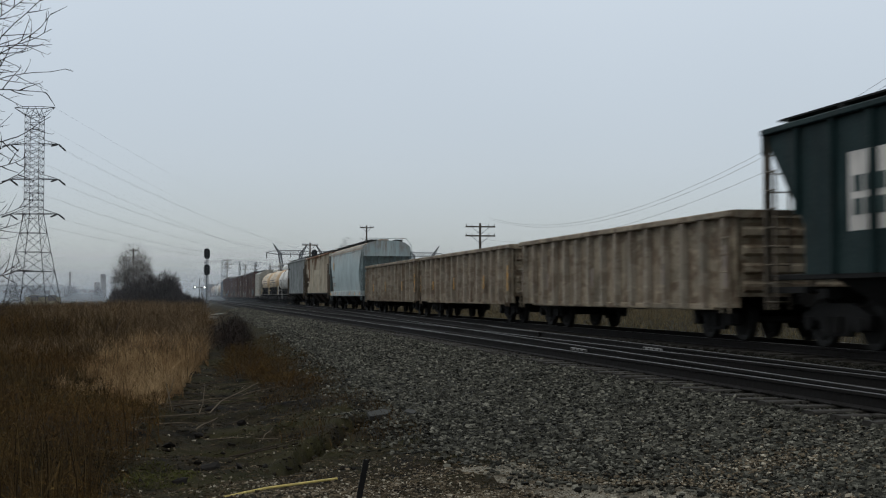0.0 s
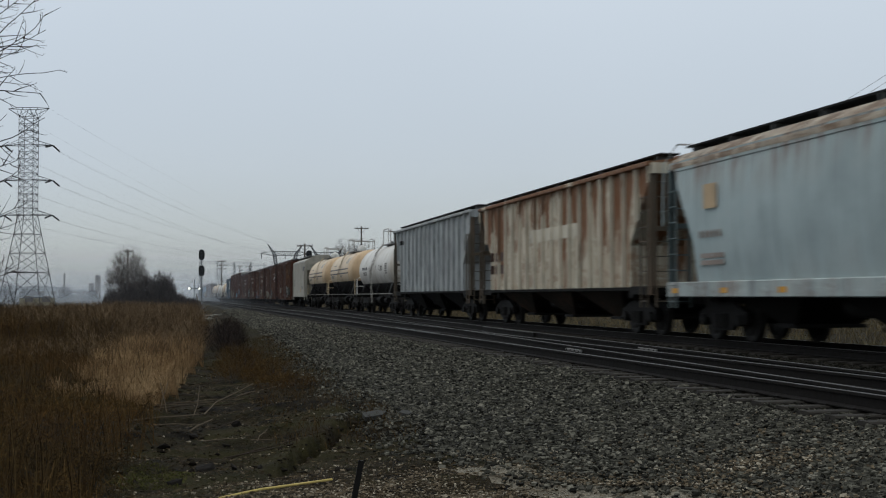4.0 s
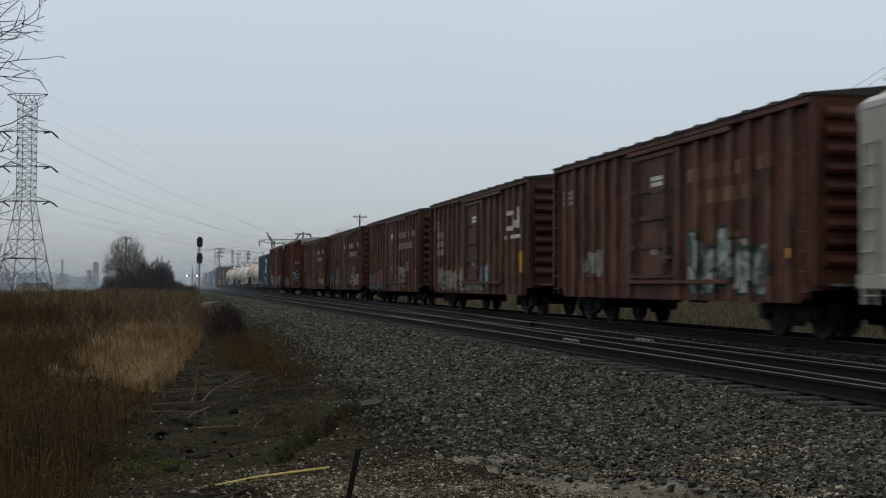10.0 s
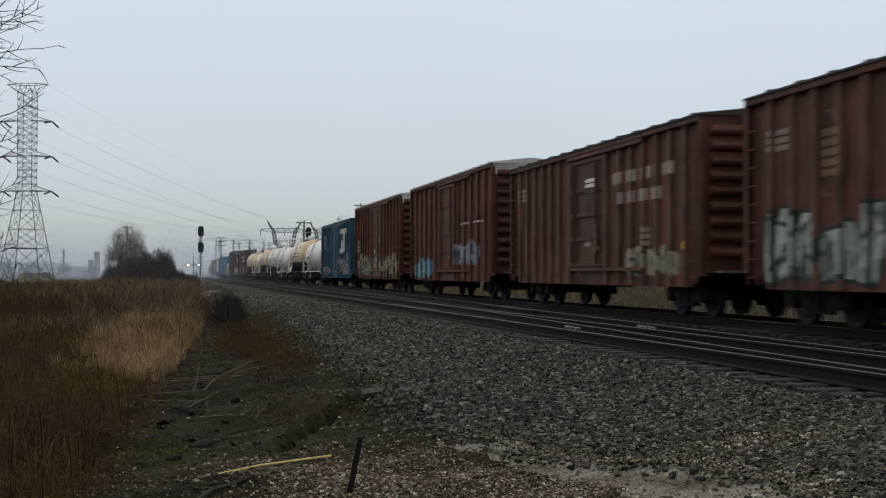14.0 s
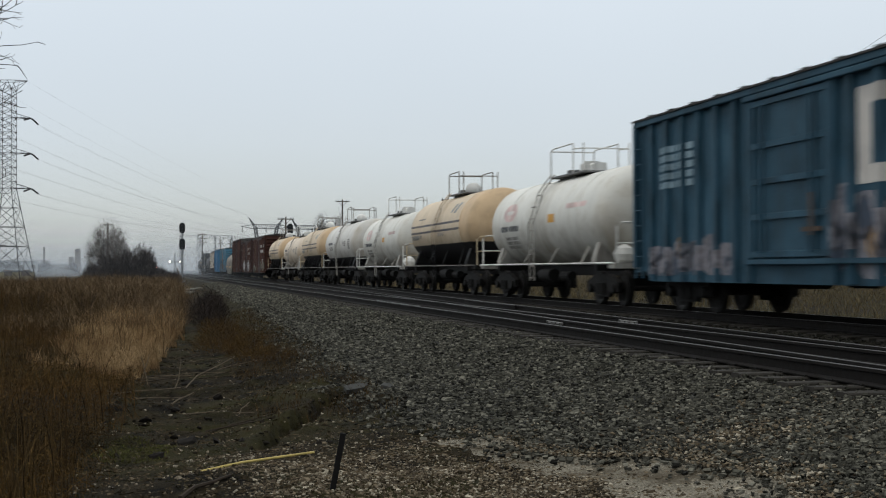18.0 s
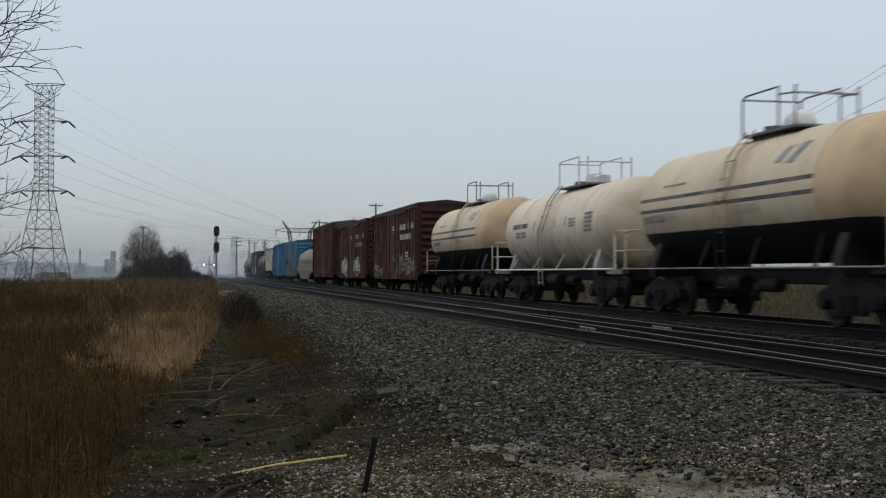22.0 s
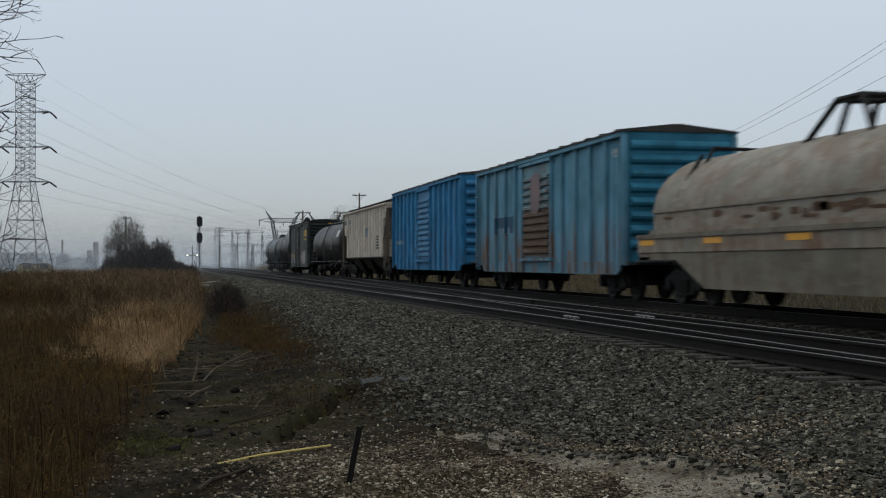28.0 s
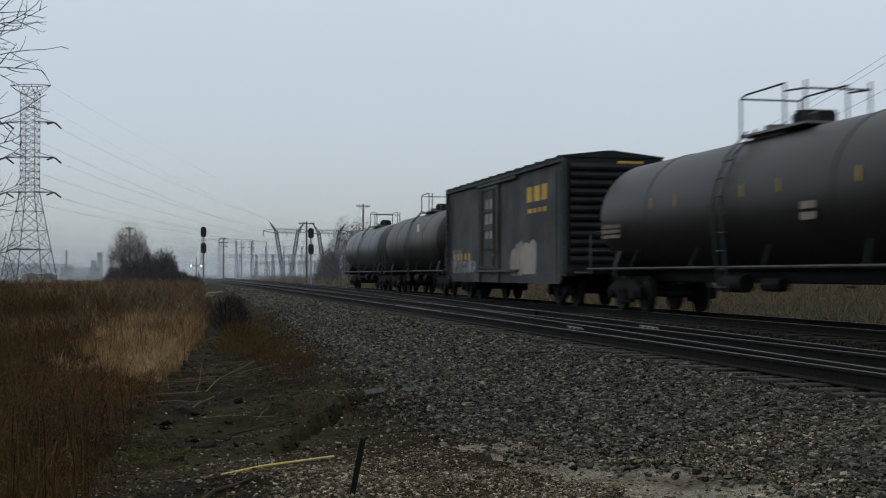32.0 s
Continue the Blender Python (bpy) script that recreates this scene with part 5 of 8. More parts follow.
def tank_car(label, mat, L=13.0, R=1.37, zc=2.45, rail_mat=None, dome_mat=None, platform=1.9, dome="ball", sill_mat=None, seams=(), ladder_mat=None, side_mat=None, thin=1.0, ladder_y=0.0, group="tank cars of the train"):
    """A tank car: barrel, saddle beams, side rails, a ladder, the fittings platform with its railing."""
    car = car_base(label, "tank car", L, "tank_car", group)
    h = L / 2
    rail_mat, dome_mat, sill_mat = rail_mat or M_WHITE, dome_mat or M_WHITE, sill_mat or M_BLACK
    tank = part("tank", tank_geo(R, h - 0.75, zc), mat, car)
    for y in seams:
        n = 40
        part("jacket_band", Geo().rings([[(r * math.cos(2 * math.pi * i / n), y + d, zc + r * math.sin(2 * math.pi * i / n)) for i in range(n)] for d, r in ((-0.05, R - 0.02), (-0.05, R + 0.012), (0.05, R + 0.012), (0.05, R - 0.02))]), mat, tank)
    for s in (-1, 1):
        y = s * (h - 1.95)
        out = [(-1.30, 1.10), (-1.30, 1.25), (-1.12, 1.75), (-0.7, 1.45), (0.7, 1.45), (1.12, 1.75), (1.30, 1.25), (1.30, 1.10)]
        part("saddle", Geo().prism(out, "y", y - 0.16, y + 0.16), sill_mat, car)
        part("end_sill", Geo().box(-1.42, 1.42, *sorted((s * (h - 0.55), s * h)), 0.98, 1.12, 0.02), sill_mat, car)
        hoop = Geo()
        for c in (-1.35, 1.35):
            hoop.tube([(c, s * (h - 0.08), 1.1), (c, s * (h - 0.08), 2.05), (c * 0.9, s * (h - 0.08), 2.15)], 0.028, 6)
        hoop.tube([(-1.22, s * (h - 0.08), 2.15), (1.22, s * (h - 0.08), 2.15)], 0.028, 6)
        hoop.tube([(-1.35, s * (h - 0.08), 1.62), (1.35, s * (h - 0.08), 1.62)], 0.022, 6)
        part("end_handrail", hoop, rail_mat, car)
        c = s * 1.45
        g = Geo().tube([(c, -h + 0.1, 1.12), (c, h - 0.1, 1.12)], 0.035 * thin, 6)
        part("side_rail", g, side_mat or rail_mat, car)
        for k in (-0.62, -0.2, 0.2, 0.62):
            part("rail_stay", Geo().tube([(c, k * h, 1.12), (s * R * 0.86, k * h * 0.97, zc - R * 0.62)], 0.03, 6), sill_mat, car)
        lad = Geo()
        for dy in (-0.22, 0.22):
            lad.tube([(s * 1.47, dy + ladder_y, 0.62), (s * (R + 0.16), dy + ladder_y, zc - 0.1), (s * (R * 0.86), dy + ladder_y, zc + R * 0.68), (s * 0.8, dy + ladder_y, zc + R + 0.06)], 0.022, 6)
        for k in range(9):
            t = k / 8
            z = 0.7 + t * (zc + R - 0.9)
            x = 1.5 if z < zc else max(0.75, math.sqrt(max(0.1, (R + 0.12) ** 2 - (z - zc) ** 2)))
            lad.tube([(s * x, -0.22 + ladder_y, z), (s * x, 0.22 + ladder_y, z)], 0.018, 6)
        part("ladder", lad, ladder_mat or rail_mat, car)
    zt = zc + R
    part("top_platform", Geo().box(-0.72, 0.72, -platform, platform * 0.35, zt - 0.03, zt + 0.02).box(-0.5, 0.5, -0.9, 0.6, zt - 0.1, zt + 0.02), M_GRATE, car)
    ya, yb = -platform + 0.05, platform * 0.33
    for c in (-0.7, 0.7):
        for y in (ya, ya + 0.3 * (yb - ya), yb):
            part("railing_post", shared(("railing_post", (side_mat or rail_mat).name), lambda: Geo().tube([(0, 0, 0), (0, 0, 0.82)], 0.024, 6), side_mat or rail_mat), side_mat or rail_mat, car, at=(c, y, zt))
        g = Geo().tube([(c, ya, zt + 0.66), (c, ya + 0.3 * (yb - ya), zt + 0.72), (c, ya + 0.3 * (yb - ya), zt + 0.88), (c, yb - 0.2, zt + 0.88), (c, yb, zt + 0.82)], 0.022, 6)
        part("handrail", g, side_mat or rail_mat, car)
    for y, z in ((ya, 0.66), (yb, 0.82)):
        part("end_rail", Geo().tube([(-0.7, y, zt + z), (0.7, y, zt + z)], 0.022, 6), side_mat or rail_mat, car)
    n = 16
    if dome == "ball":
        rows = [(-0.1, 0.26), (0.02, 0.32), (0.18, 0.35), (0.33, 0.29), (0.43, 0.18), (0.47, 0.04)]
        part("dome_cover", Geo().rings([[(r * math.cos(2 * math.pi * i / n), -0.7 + r * math.sin(2 * math.pi * i / n), zt + z) for i in range(n)] for z, r in rows]), dome_mat, car, "rounded cover of the valves")
    else:
        part("dome_cover", Geo().tube([(0, -0.95, zt - 0.1), (0, -0.95, zt + 0.30)], 0.33, 16).tube([(0, -0.95, zt + 0.30), (0, -0.95, zt + 0.38)], 0.26, 16).box(-0.2, 0.2, -1.75, -1.35, zt, zt + 0.3, 0.05), dome_mat, car, "low drum-shaped valve cover")
    part("manway", Geo().tube([(0, 0.35, zt - 0.08), (0, 0.35, zt + 0.22)], 0.30, 14), M_GRATE, car)
    return car


def tank_oval(car, R, zc, y, z, ry, rz, mat, name="round_emblem"):
    """An oval painted on the round side of a tank."""
    g, n = Geo(), 12
    rows = [(z + rz * math.sin(math.pi * (k / n - 0.5)), ry * max(0.02, math.cos(math.pi * (k / n - 0.5)))) for k in range(n + 1)]
    g.add([(-math.sqrt((R + 0.006) ** 2 - (q - zc) ** 2), y + s * a, q) for q, a in rows for s in (-1, 1)], [(2 * i, 2 * i + 1, 2 * i + 3, 2 * i + 2) for i in range(n)])
    return part(name, g, mat, car)


def coil_car(label, mat, hood_mat, L=16.3):
    """A coil car: a trough with a deep fish-belly side, and a rounded hood."""
    car = car_base(label, "coil car", L, "coil_car", "special cars of the train")
    h = L / 2
    for s in (-1, 1):
        out = [(-h, 1.05), (-h, 1.62), (h, 1.62), (h, 1.05), (h - 2.3, 1.05), (h - 3.9, 0.42), (-h + 3.9, 0.42), (-h + 2.3, 1.05)]
        part("side_beam", Geo().prism(out, "x", *sorted((s * 1.30, s * 1.45))), mat, car)
        part("side_band", Geo().box(*sorted((s * 1.45, s * 1.52)), -h, h, 1.56, 1.66), mat, car)
        part("upper_band", Geo().box(*sorted((s * 1.45, s * 1.475)), -h, h, 1.22, 1.58, 0.01), hood_mat, car)
        for k in range(5):
            y = -h + 0.6 + (L - 1.2) * k / 4
            part("reflector", shared("reflector", lambda: Geo().box(-0.006, 0.006, -0.45, 0.45, 1.40, 1.53), M_YELLOW), M_YELLOW, car, at=(s * 1.480, y, 0))
    n = 20
    sec = lambda k, hw, top: [(-hw, k, 1.66)] + [(-hw * math.cos(math.pi * i / n) , k, 2.2 + (top - 2.2) * math.sin(math.pi * i / n)) for i in range(n + 1)] + [(hw, k, 1.66)]
    y0, y1 = -h + 0.45, h - 0.45
    prof = [(y0, 0.95, 2.95), (y0 + 0.10, 1.22, 3.22), (y0 + 0.35, 1.38, 3.40), (y0 + 0.7, 1.44, 3.48), (y1 - 0.7, 1.44, 3.48), (y1 - 0.35, 1.38, 3.40), (y1 - 0.10, 1.22, 3.22), (y1, 0.95, 2.95)]
    hood = part("hood", Geo().rings([sec(*p) for p in prof]), hood_mat, car, "rounded weathered steel hood")
    for x in (-1.45, 1.45):
        part("hood_seam", Geo().box(x - 0.03, x + 0.03, y0 + 0.5, y1 - 0.5, 2.16, 2.24), hood_mat, hood)
    for x in (-1.452, 1.452):
        part("hood_skirt", Geo().box(x - 0.02, x + 0.02, y0 + 0.3, y1 - 0.3, 1.66, 1.76), hood_mat, hood)
    br = Geo()
    for x in (-0.7, 0.7):
        br.tube([(x, -1.3, 3.2), (x * 0.6, -0.45, 4.05), (x * 0.6, 0.45, 4.05), (x, 1.3, 3.2)], 0.065, 6)
        br.tube([(x, 0.0, 3.2), (x * 0.6, 0.0, 4.05)], 0.06, 6)
    br.tube([(-0.45, -0.4, 4.05), (0.45, -0.4, 4.05)], 0.07, 6).tube([(-0.45, 0.4, 4.05), (0.45, 0.4, 4.05)], 0.07, 6)
    part("lifting_bracket", br, M_STEEL, hood, "dark steel lifting bracket")
    for e in (-1, 1):
        arm = Geo().tube([(-0.9, e * (h - 2.6), 3.1), (-0.5, e * (h - 2.3), 3.62), (0.9, e * (h - 2.2), 3.60)], 0.05, 6).tube([(-1.2, e * (h - 2.4), 2.85), (-0.8, e * (h - 2.35), 3.45)], 0.05, 6)
        part("hook_arm", arm, M_STEEL, hood)
    for s in (-1, 1):
        part("end_platform", Geo().box(-1.45, 1.45, *sorted((s * (h - 0.7), s * h)), 1.05, 1.12), M_GRATE, car)
        part("end_bulkhead", Geo().box(-1.3, 1.3, *sorted((s * (h - 0.4), s * (h - 0.3))), 1.1, 1.7), mat, car)
    return car


# ---- the train, car by car from its head to its tail ----
BROWN = paint("boxcar_brown", (0.046, 0.0180, 0.0105), 0.45, (0.088, 0.038, 0.020), grime=0.7, fade=0.22, streaky=0.45)
BROWN_RED = paint("boxcar_red_brown", (0.060, 0.019, 0.0115), 0.4, (0.105, 0.044, 0.022), grime=0.7, fade=0.22, streaky=0.4)
ORANGE_BROWN = paint("boxcar_orange_brown", (0.066, 0.019, 0.0085), 0.3, (0.11, 0.042, 0.02), grime=0.45, fade=0.12, streaky=0.25)
MAROON = paint("boxcar_maroon", (0.046, 0.0170, 0.0115), 0.3, grime=0.45, fade=0.15, streaky=0.15)
# Paler browns for the posts: light on their raised faces, put into the paint.
LIT_BROWN = paint("lit_brown_posts", (0.086, 0.042, 0.028), 0.5, (0.095, 0.040, 0.019), grime=0.55, fade=0.25, streaky=0.3)
LIT_MAROON = paint("lit_maroon_posts", (0.082, 0.036, 0.025), 0.5, (0.085, 0.036, 0.018), grime=0.55, fade=0.25, streaky=0.25)
ROOF_GREY = paint("roof_grey", (0.10, 0.09, 0.08), 0.4, grime=0.5)
ROOF_DARK = paint("roof_dark", (0.036, 0.033, 0.030), 0.3, grime=0.4)
ROOF_PALE = paint("roof_pale", (0.42, 0.40, 0.37), 0.3, grime=0.4)
GT_BLUE = paint("faded_royal_blue", (0.021, 0.062, 0.092), 0.2, (0.075, 0.06, 0.05), grime=0.4, fade=0.15)
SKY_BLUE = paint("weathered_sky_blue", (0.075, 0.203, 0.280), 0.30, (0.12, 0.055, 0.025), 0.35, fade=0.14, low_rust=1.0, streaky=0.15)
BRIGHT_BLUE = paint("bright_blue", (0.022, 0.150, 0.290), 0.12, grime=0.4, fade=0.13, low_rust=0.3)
TEAL_END = paint("teal_end", (0.022, 0.135, 0.205), 0.15, grime=0.35)
GONDOLA_TAN = paint("gondola_tan", (0.250, 0.206, 0.145), 0.7, (0.080, 0.045, 0.024), 0.5, fade=0.2, streaky=0.35, blotch=0.65)
GONDOLA_POST = paint("gondola_worn_posts", (0.29, 0.248, 0.190), 0.6, (0.095, 0.05, 0.026), 0.4, fade=0.15, streaky=0.3, blotch=0.4)
HOPPER_GREEN = paint("hopper_dark_green", (0.0065, 0.020, 0.020), 0.1, grime=0.3)
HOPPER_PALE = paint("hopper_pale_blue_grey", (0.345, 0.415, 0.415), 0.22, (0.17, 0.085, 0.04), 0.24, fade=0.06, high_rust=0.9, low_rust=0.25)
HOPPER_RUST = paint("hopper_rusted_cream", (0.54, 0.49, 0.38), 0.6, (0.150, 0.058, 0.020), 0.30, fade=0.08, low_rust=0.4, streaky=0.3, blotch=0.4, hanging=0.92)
RUST_RIB = paint("hopper_cream_ribs", (0.52, 0.47, 0.37), 0.3, (0.12, 0.05, 0.02), 0.3, fade=0.10, streaky=0.25, hanging=0.85)
TAN_RIB = paint("hopper_pale_ribs", (0.60, 0.55, 0.47), 0.25, (0.11, 0.07, 0.045), 0.35, fade=0.1, streaky=0.2)
ROOF_BEIGE = paint("roof_edge_beige", (0.36, 0.31, 0.24), 0.8, (0.10, 0.05, 0.025), 0.6, fade=0.1, streaky=0.5, blotch=0.7)
HOPPER_GREY = paint("hopper_grey", (0.315, 0.335, 0.33), 0.15, grime=0.4, streaky=0.12)
HOPPER_WARM = paint("hopper_warm_grey", (0.31, 0.295, 0.25), 0.2, (0.14, 0.085, 0.05), grime=0.3, fade=0.05, streaky=0.12)
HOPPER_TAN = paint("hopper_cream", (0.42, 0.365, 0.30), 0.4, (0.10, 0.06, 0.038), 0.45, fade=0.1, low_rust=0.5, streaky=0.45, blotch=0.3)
CSX_DARK = paint("boxcar_dark_slate", (0.037, 0.043, 0.044), 0.2, grime=0.4, fade=0.18, streaky=0.15)
CSX_END = paint("boxcar_black_end", (0.011, 0.013, 0.014), 0.15, grime=0.3)
COIL_GREY = paint("coil_car_grey", (0.150, 0.138, 0.106), 0.6, (0.070, 0.040, 0.022), 0.5, fade=0.12, streaky=0.35, blotch=0.3)
TAN_TANK = tank_paint("cream_over_black", (0.66, 0.54, 0.39), (0.007, 0.007, 0.0075), 2.02, ((0.03, 0.035, 0.06), (2.54, 2.82)), front=(0.57, 0.41, 0.25), front_y=-3.9)
WHITE_TANK = tank_paint("white_tank", (0.73, 0.72, 0.66), rust=0.5)
WHITE_BLACK = tank_paint("white_over_black", (0.68, 0.665, 0.62), (0.009, 0.009, 0.009), 1.75, rust=0.3)
WARM_WHITE = tank_paint("warm_white_tank", (0.74, 0.63, 0.50), rust=0.6)
BLACK_TANK = tank_paint("black_tank", (0.016, 0.0142, 0.0122), rust=0.3, rough=0.45, shine=0.3)
GREY_TANK = tank_paint("dark_grey_tank", (0.040, 0.047, 0.050), rust=0.2, rough=0.42, shine=0.4)

TRAIN = []


def place(car, front, rear):
    """Keeps a car's ends, in metres along the track when the clip begins."""
    TRAIN.append((car, (front + rear) / 2))
    return car


def spray(name):
    sets = {"silver": ((0.36, 0.375, 0.345), (0.035, 0.06, 0.05), (0.23, 0.255, 0.23)), "red": ((0.30, 0.065, 0.055), (0.35, 0.33, 0.30), (0.08, 0.05, 0.05)),
            "pale": ((0.27, 0.24, 0.185), (0.08, 0.065, 0.05), (0.20, 0.19, 0.14)), "blue": ((0.10, 0.30, 0.42), (0.20, 0.38, 0.45), (0.30, 0.30, 0.28)),
            "mixed": ((0.25, 0.24, 0.26), (0.05, 0.07, 0.10), (0.17, 0.17, 0.19)), "amber": ((0.36, 0.20, 0.05), (0.10, 0.06, 0.04), (0.30, 0.17, 0.06)), "white": ((0.55, 0.53, 0.50), (0.45, 0.44, 0.42), (0.35, 0.33, 0.31))}
    return graffiti_material("spray_" + name, sets[name])


c = place(hopper("dark green covered hopper with white stencil bars", HOPPER_GREEN, 17.0, 4.22, ribs=14), 6.0, 23.05)
letters(c, None, 3.6, 1.85, 1.9, 1.95, M_LETTER, 2, 1)
letters(c, -1.452, 3.75, 2.3, 1.5, 0.8, paint("stencil_green", (0.03, 0.05, 0.048), 0.1), 4, 2)

for f, r in ((24.4, 40.9), (42.2, 58.7), (59.7, 76.2)):
    c = place(gondola("tan steel gondola with rust-stained ribbed sides", GONDOLA_TAN, post_mat=GONDOLA_POST), f, r)
    for y, z, q in ((-8.05, 1.0, 1.25), (-4.6, 1.15, 0.7), (0.6, 1.15, 0.7), (4.9, 1.15, 0.6), (7.75, 1.0, 1.1)):
        letters(c, -1.562, y, z, 0.16, q, M_LETTER_DIM if f < 30 else M_YELLOW, 1, 1, "reflector")
    letters(c, None, 2.2, 1.15, 0.6, 0.4, M_LETTER_DIM, 3, 2)

c = place(hopper("pale blue-grey covered hopper with smooth curved sides", HOPPER_PALE, 16.6, 4.25, 1.29, curved=True, roof_mat=ROOF_BEIGE, sill_band=paint("hopper_white_sill", (0.36, 0.41, 0.40), 0.5, (0.13, 0.07, 0.04), grime=0.6, streaky=0.3, blotch=0.3)), 77.62, 94.22)
letters(c, -1.60, 5.3, 2.75, 0.9, 0.75, paint("orange_stencil", (0.42, 0.31, 0.19), 0.4, grime=0.5), 1, 1, "sign_panel")
letters(c, -1.585, 5.2, 2.2, 1.2, 0.22, M_LETTER_DIM, 5, 1)
letters(c, -1.53, 5.2, 1.62, 1.2, 0.3, M_LETTER_DIM, 4, 2)
for y in (7.6, 5.0, 2.4, -2.8, -5.2, -7.4):
    letters(c, -1.548, y, 1.02, 0.42, 0.16, M_YELLOW, 1, 1, "reflector")
c = place(hopper("cream covered hopper heavily streaked with rust", HOPPER_RUST, 17.2, 4.24, 1.2, ribs=20, rib_mat=RUST_RIB, under_mat=paint("rusty_bays", (0.018, 0.0135, 0.009), 0.5, grime=0.5)), 95.33, 112.55)
letters(c, None, 5.2, 1.7, 2.1, 0.9, paint("brown_stencil", (0.08, 0.05, 0.04), 0.2), 3, 2)
letters(c, None, -3.6, 2.62, 6.6, 0.55, paint("cream_repaint", (0.50, 0.46, 0.37), 0.2, grime=0.3), 1, 1, "repainted_band")
c = place(hopper("grey covered hopper with ribbed sides", HOPPER_GREY, 17.0, 4.33, 1.2, ribs=18), 114.05, 131.05)
letters(c, None, 6.0, 3.5, 1.3, 0.3, M_BLACK, 4, 1)

NAVY = paint("navy_stencil", (0.06, 0.07, 0.12), 0.1, grime=0.3)
DARK_STENCIL = paint("dark_stencil", (0.09, 0.095, 0.10), 0.1, grime=0.3)
GREY_STENCIL = paint("grey_stencil", (0.22, 0.21, 0.19), 0.1, grime=0.3)


def tan_tank(f, r):
    c = place(tank_car("cream tank car with a black lower half and dark stripes", TAN_TANK, r - f, 1.40, 2.62, rail_mat=paint("cream_railing", (0.50, 0.40, 0.26), 0.1), ladder_mat=TAN_TANK, side_mat=paint("grey_rail", (0.20, 0.185, 0.16), 0.2), thin=0.6, seams=(-3.9,)), f, r)
    BLUISH = paint("faded_blue_bar", (0.20, 0.235, 0.25), 0.1)
    tank_marks(c, 1.40, 2.62, -2.9, 3.10, 0.42, 0.55, BLUISH, 1, 1, "emblem", -0.9)
    tank_marks(c, 1.40, 2.62, -2.3, 3.15, 0.34, 0.45, BLUISH, 1, 1, "emblem", -0.9)
    tank_marks(c, 1.40, 2.62, 2.2, 3.08, 1.9, 0.07, GREY_STENCIL, 1, 1)
    tank_marks(c, 1.40, 2.62, 3.6, 2.22, 1.4, 0.24, GREY_STENCIL, 8, 1)
    letters(c, -1.462, 2.6, 2.28, 1.7, 0.2, GREY_STENCIL, 8, 1)
    letters(c, -1.462, -1.6, 2.28, 1.1, 0.2, GREY_STENCIL, 5, 1)
    return c


def white_tank(f, r, mat, label, low=False):
    c = place(tank_car(label, mat, r - f, 1.40 if low else 1.36, 2.55 if low else 2.42, dome="ball" if low else "drum", ladder_y=0.0 if low else 0.3, platform=1.9 if low else 2.3, ladder_mat=M_DIRTY_WHITE, thin=0.8, side_mat=paint("grey_rail", (0.20, 0.185, 0.16), 0.2) if low else None, sill_mat=M_BLACK if low else M_DIRTY_WHITE, seams=(-3.6, 3.2)), f, r)
    if low or mat is WARM_WHITE:
        R, zc = (1.40, 2.55) if low else (1.36, 2.42)
        tank_marks(c, R, zc, 2.4, 2.52, 1.9, 0.22, DARK_STENCIL, 9, 1)
        tank_marks(c, R, zc, 2.6, 2.2, 1.3, 0.24, GREY_STENCIL, 7, 2)
        tank_marks(c, R, zc, -3.0, 2.4, 0.7, 0.3, GREY_STENCIL, 4, 3)
        for y in (1.5, -0.9, -2.0):
            tank_marks(c, R, zc, y, 2.4, 0.13, 0.42, GREY_STENCIL, 1, 1, "faded_bar")
        tank_marks(c, R, zc, -4.6, 2.2, 0.75, 0.62, GREY_STENCIL, 5, 5)
    return c


white_tank(131.75, 145.55, WHITE_BLACK, "grey-white tank car with a black underside", True)
tan_tank(146.35, 160.1)
tan_tank(160.9, 174.6)
c = place(hopper("warm grey two-bay covered hopper with smooth sides", HOPPER_WARM, 10.8, 4.05, 1.2, square=True, ribs=0, bays=2, cut=1.2, roof_mat=ROOF_PALE), 175.42, 186.23)
letters(c, -1.49, -4.9, 3.15, 1.7, 0.5, DARK_STENCIL, 4, 1)
letters(c, -1.49, -5.2, 2.65, 0.9, 0.25, DARK_STENCIL, 4, 1)
letters(c, -1.49, 3.6, 1.9, 0.8, 0.6, GREY_STENCIL, 3, 3)
letters(c, -1.49, -2.9, 1.55, 0.4, 0.4, M_BLACK, 1, 1, "placard")
graffiti(c, -1.49, -1.6, 1.35, 0.5, 0.45, paint("ochre_stain", (0.30, 0.22, 0.13), 0.4, grime=0.5), 3, "stain")


def marks(c):
    """The data stencils that boxcars of one railway share."""
    letters(c, None, 6.0, 3.3, 1.0, 0.45, M_LETTER_DIM, 4, 3)
    letters(c, None, -6.9, 1.5, 0.35, 0.25, M_YELLOW, 1, 1, "reflector")
    letters(c, None, 6.9, 1.5, 0.25, 0.25, M_YELLOW, 1, 1, "reflector")
    letters(c, -1.493, -0.7, 3.2, 1.0, 0.42, M_LETTER, 1, 3)
    letters(c, -1.493, -0.3, 1.7, 0.5, 0.3, M_LETTER_DIM, 2, 1)


def oval_mark(c, y=4.6, z=3.1):
    """A faded shield outline with worn bars inside."""
    ov = [(-1.545, y + 0.5 * math.cos(2 * math.pi * i / 28), z + 0.75 * math.sin(2 * math.pi * i / 28)) for i in range(29)]
    part("oval_mark", Geo().tube(ov, 0.012, 4), paint("tan_stencil", (0.15, 0.085, 0.045), 0.3, grime=0.5), c, "faded oval outline")
    letters(c, None, y - 0.4, z - 0.42, 0.8, 0.9, paint("tan_stencil", (0.15, 0.085, 0.045), 0.3, grime=0.5), 3, 5)


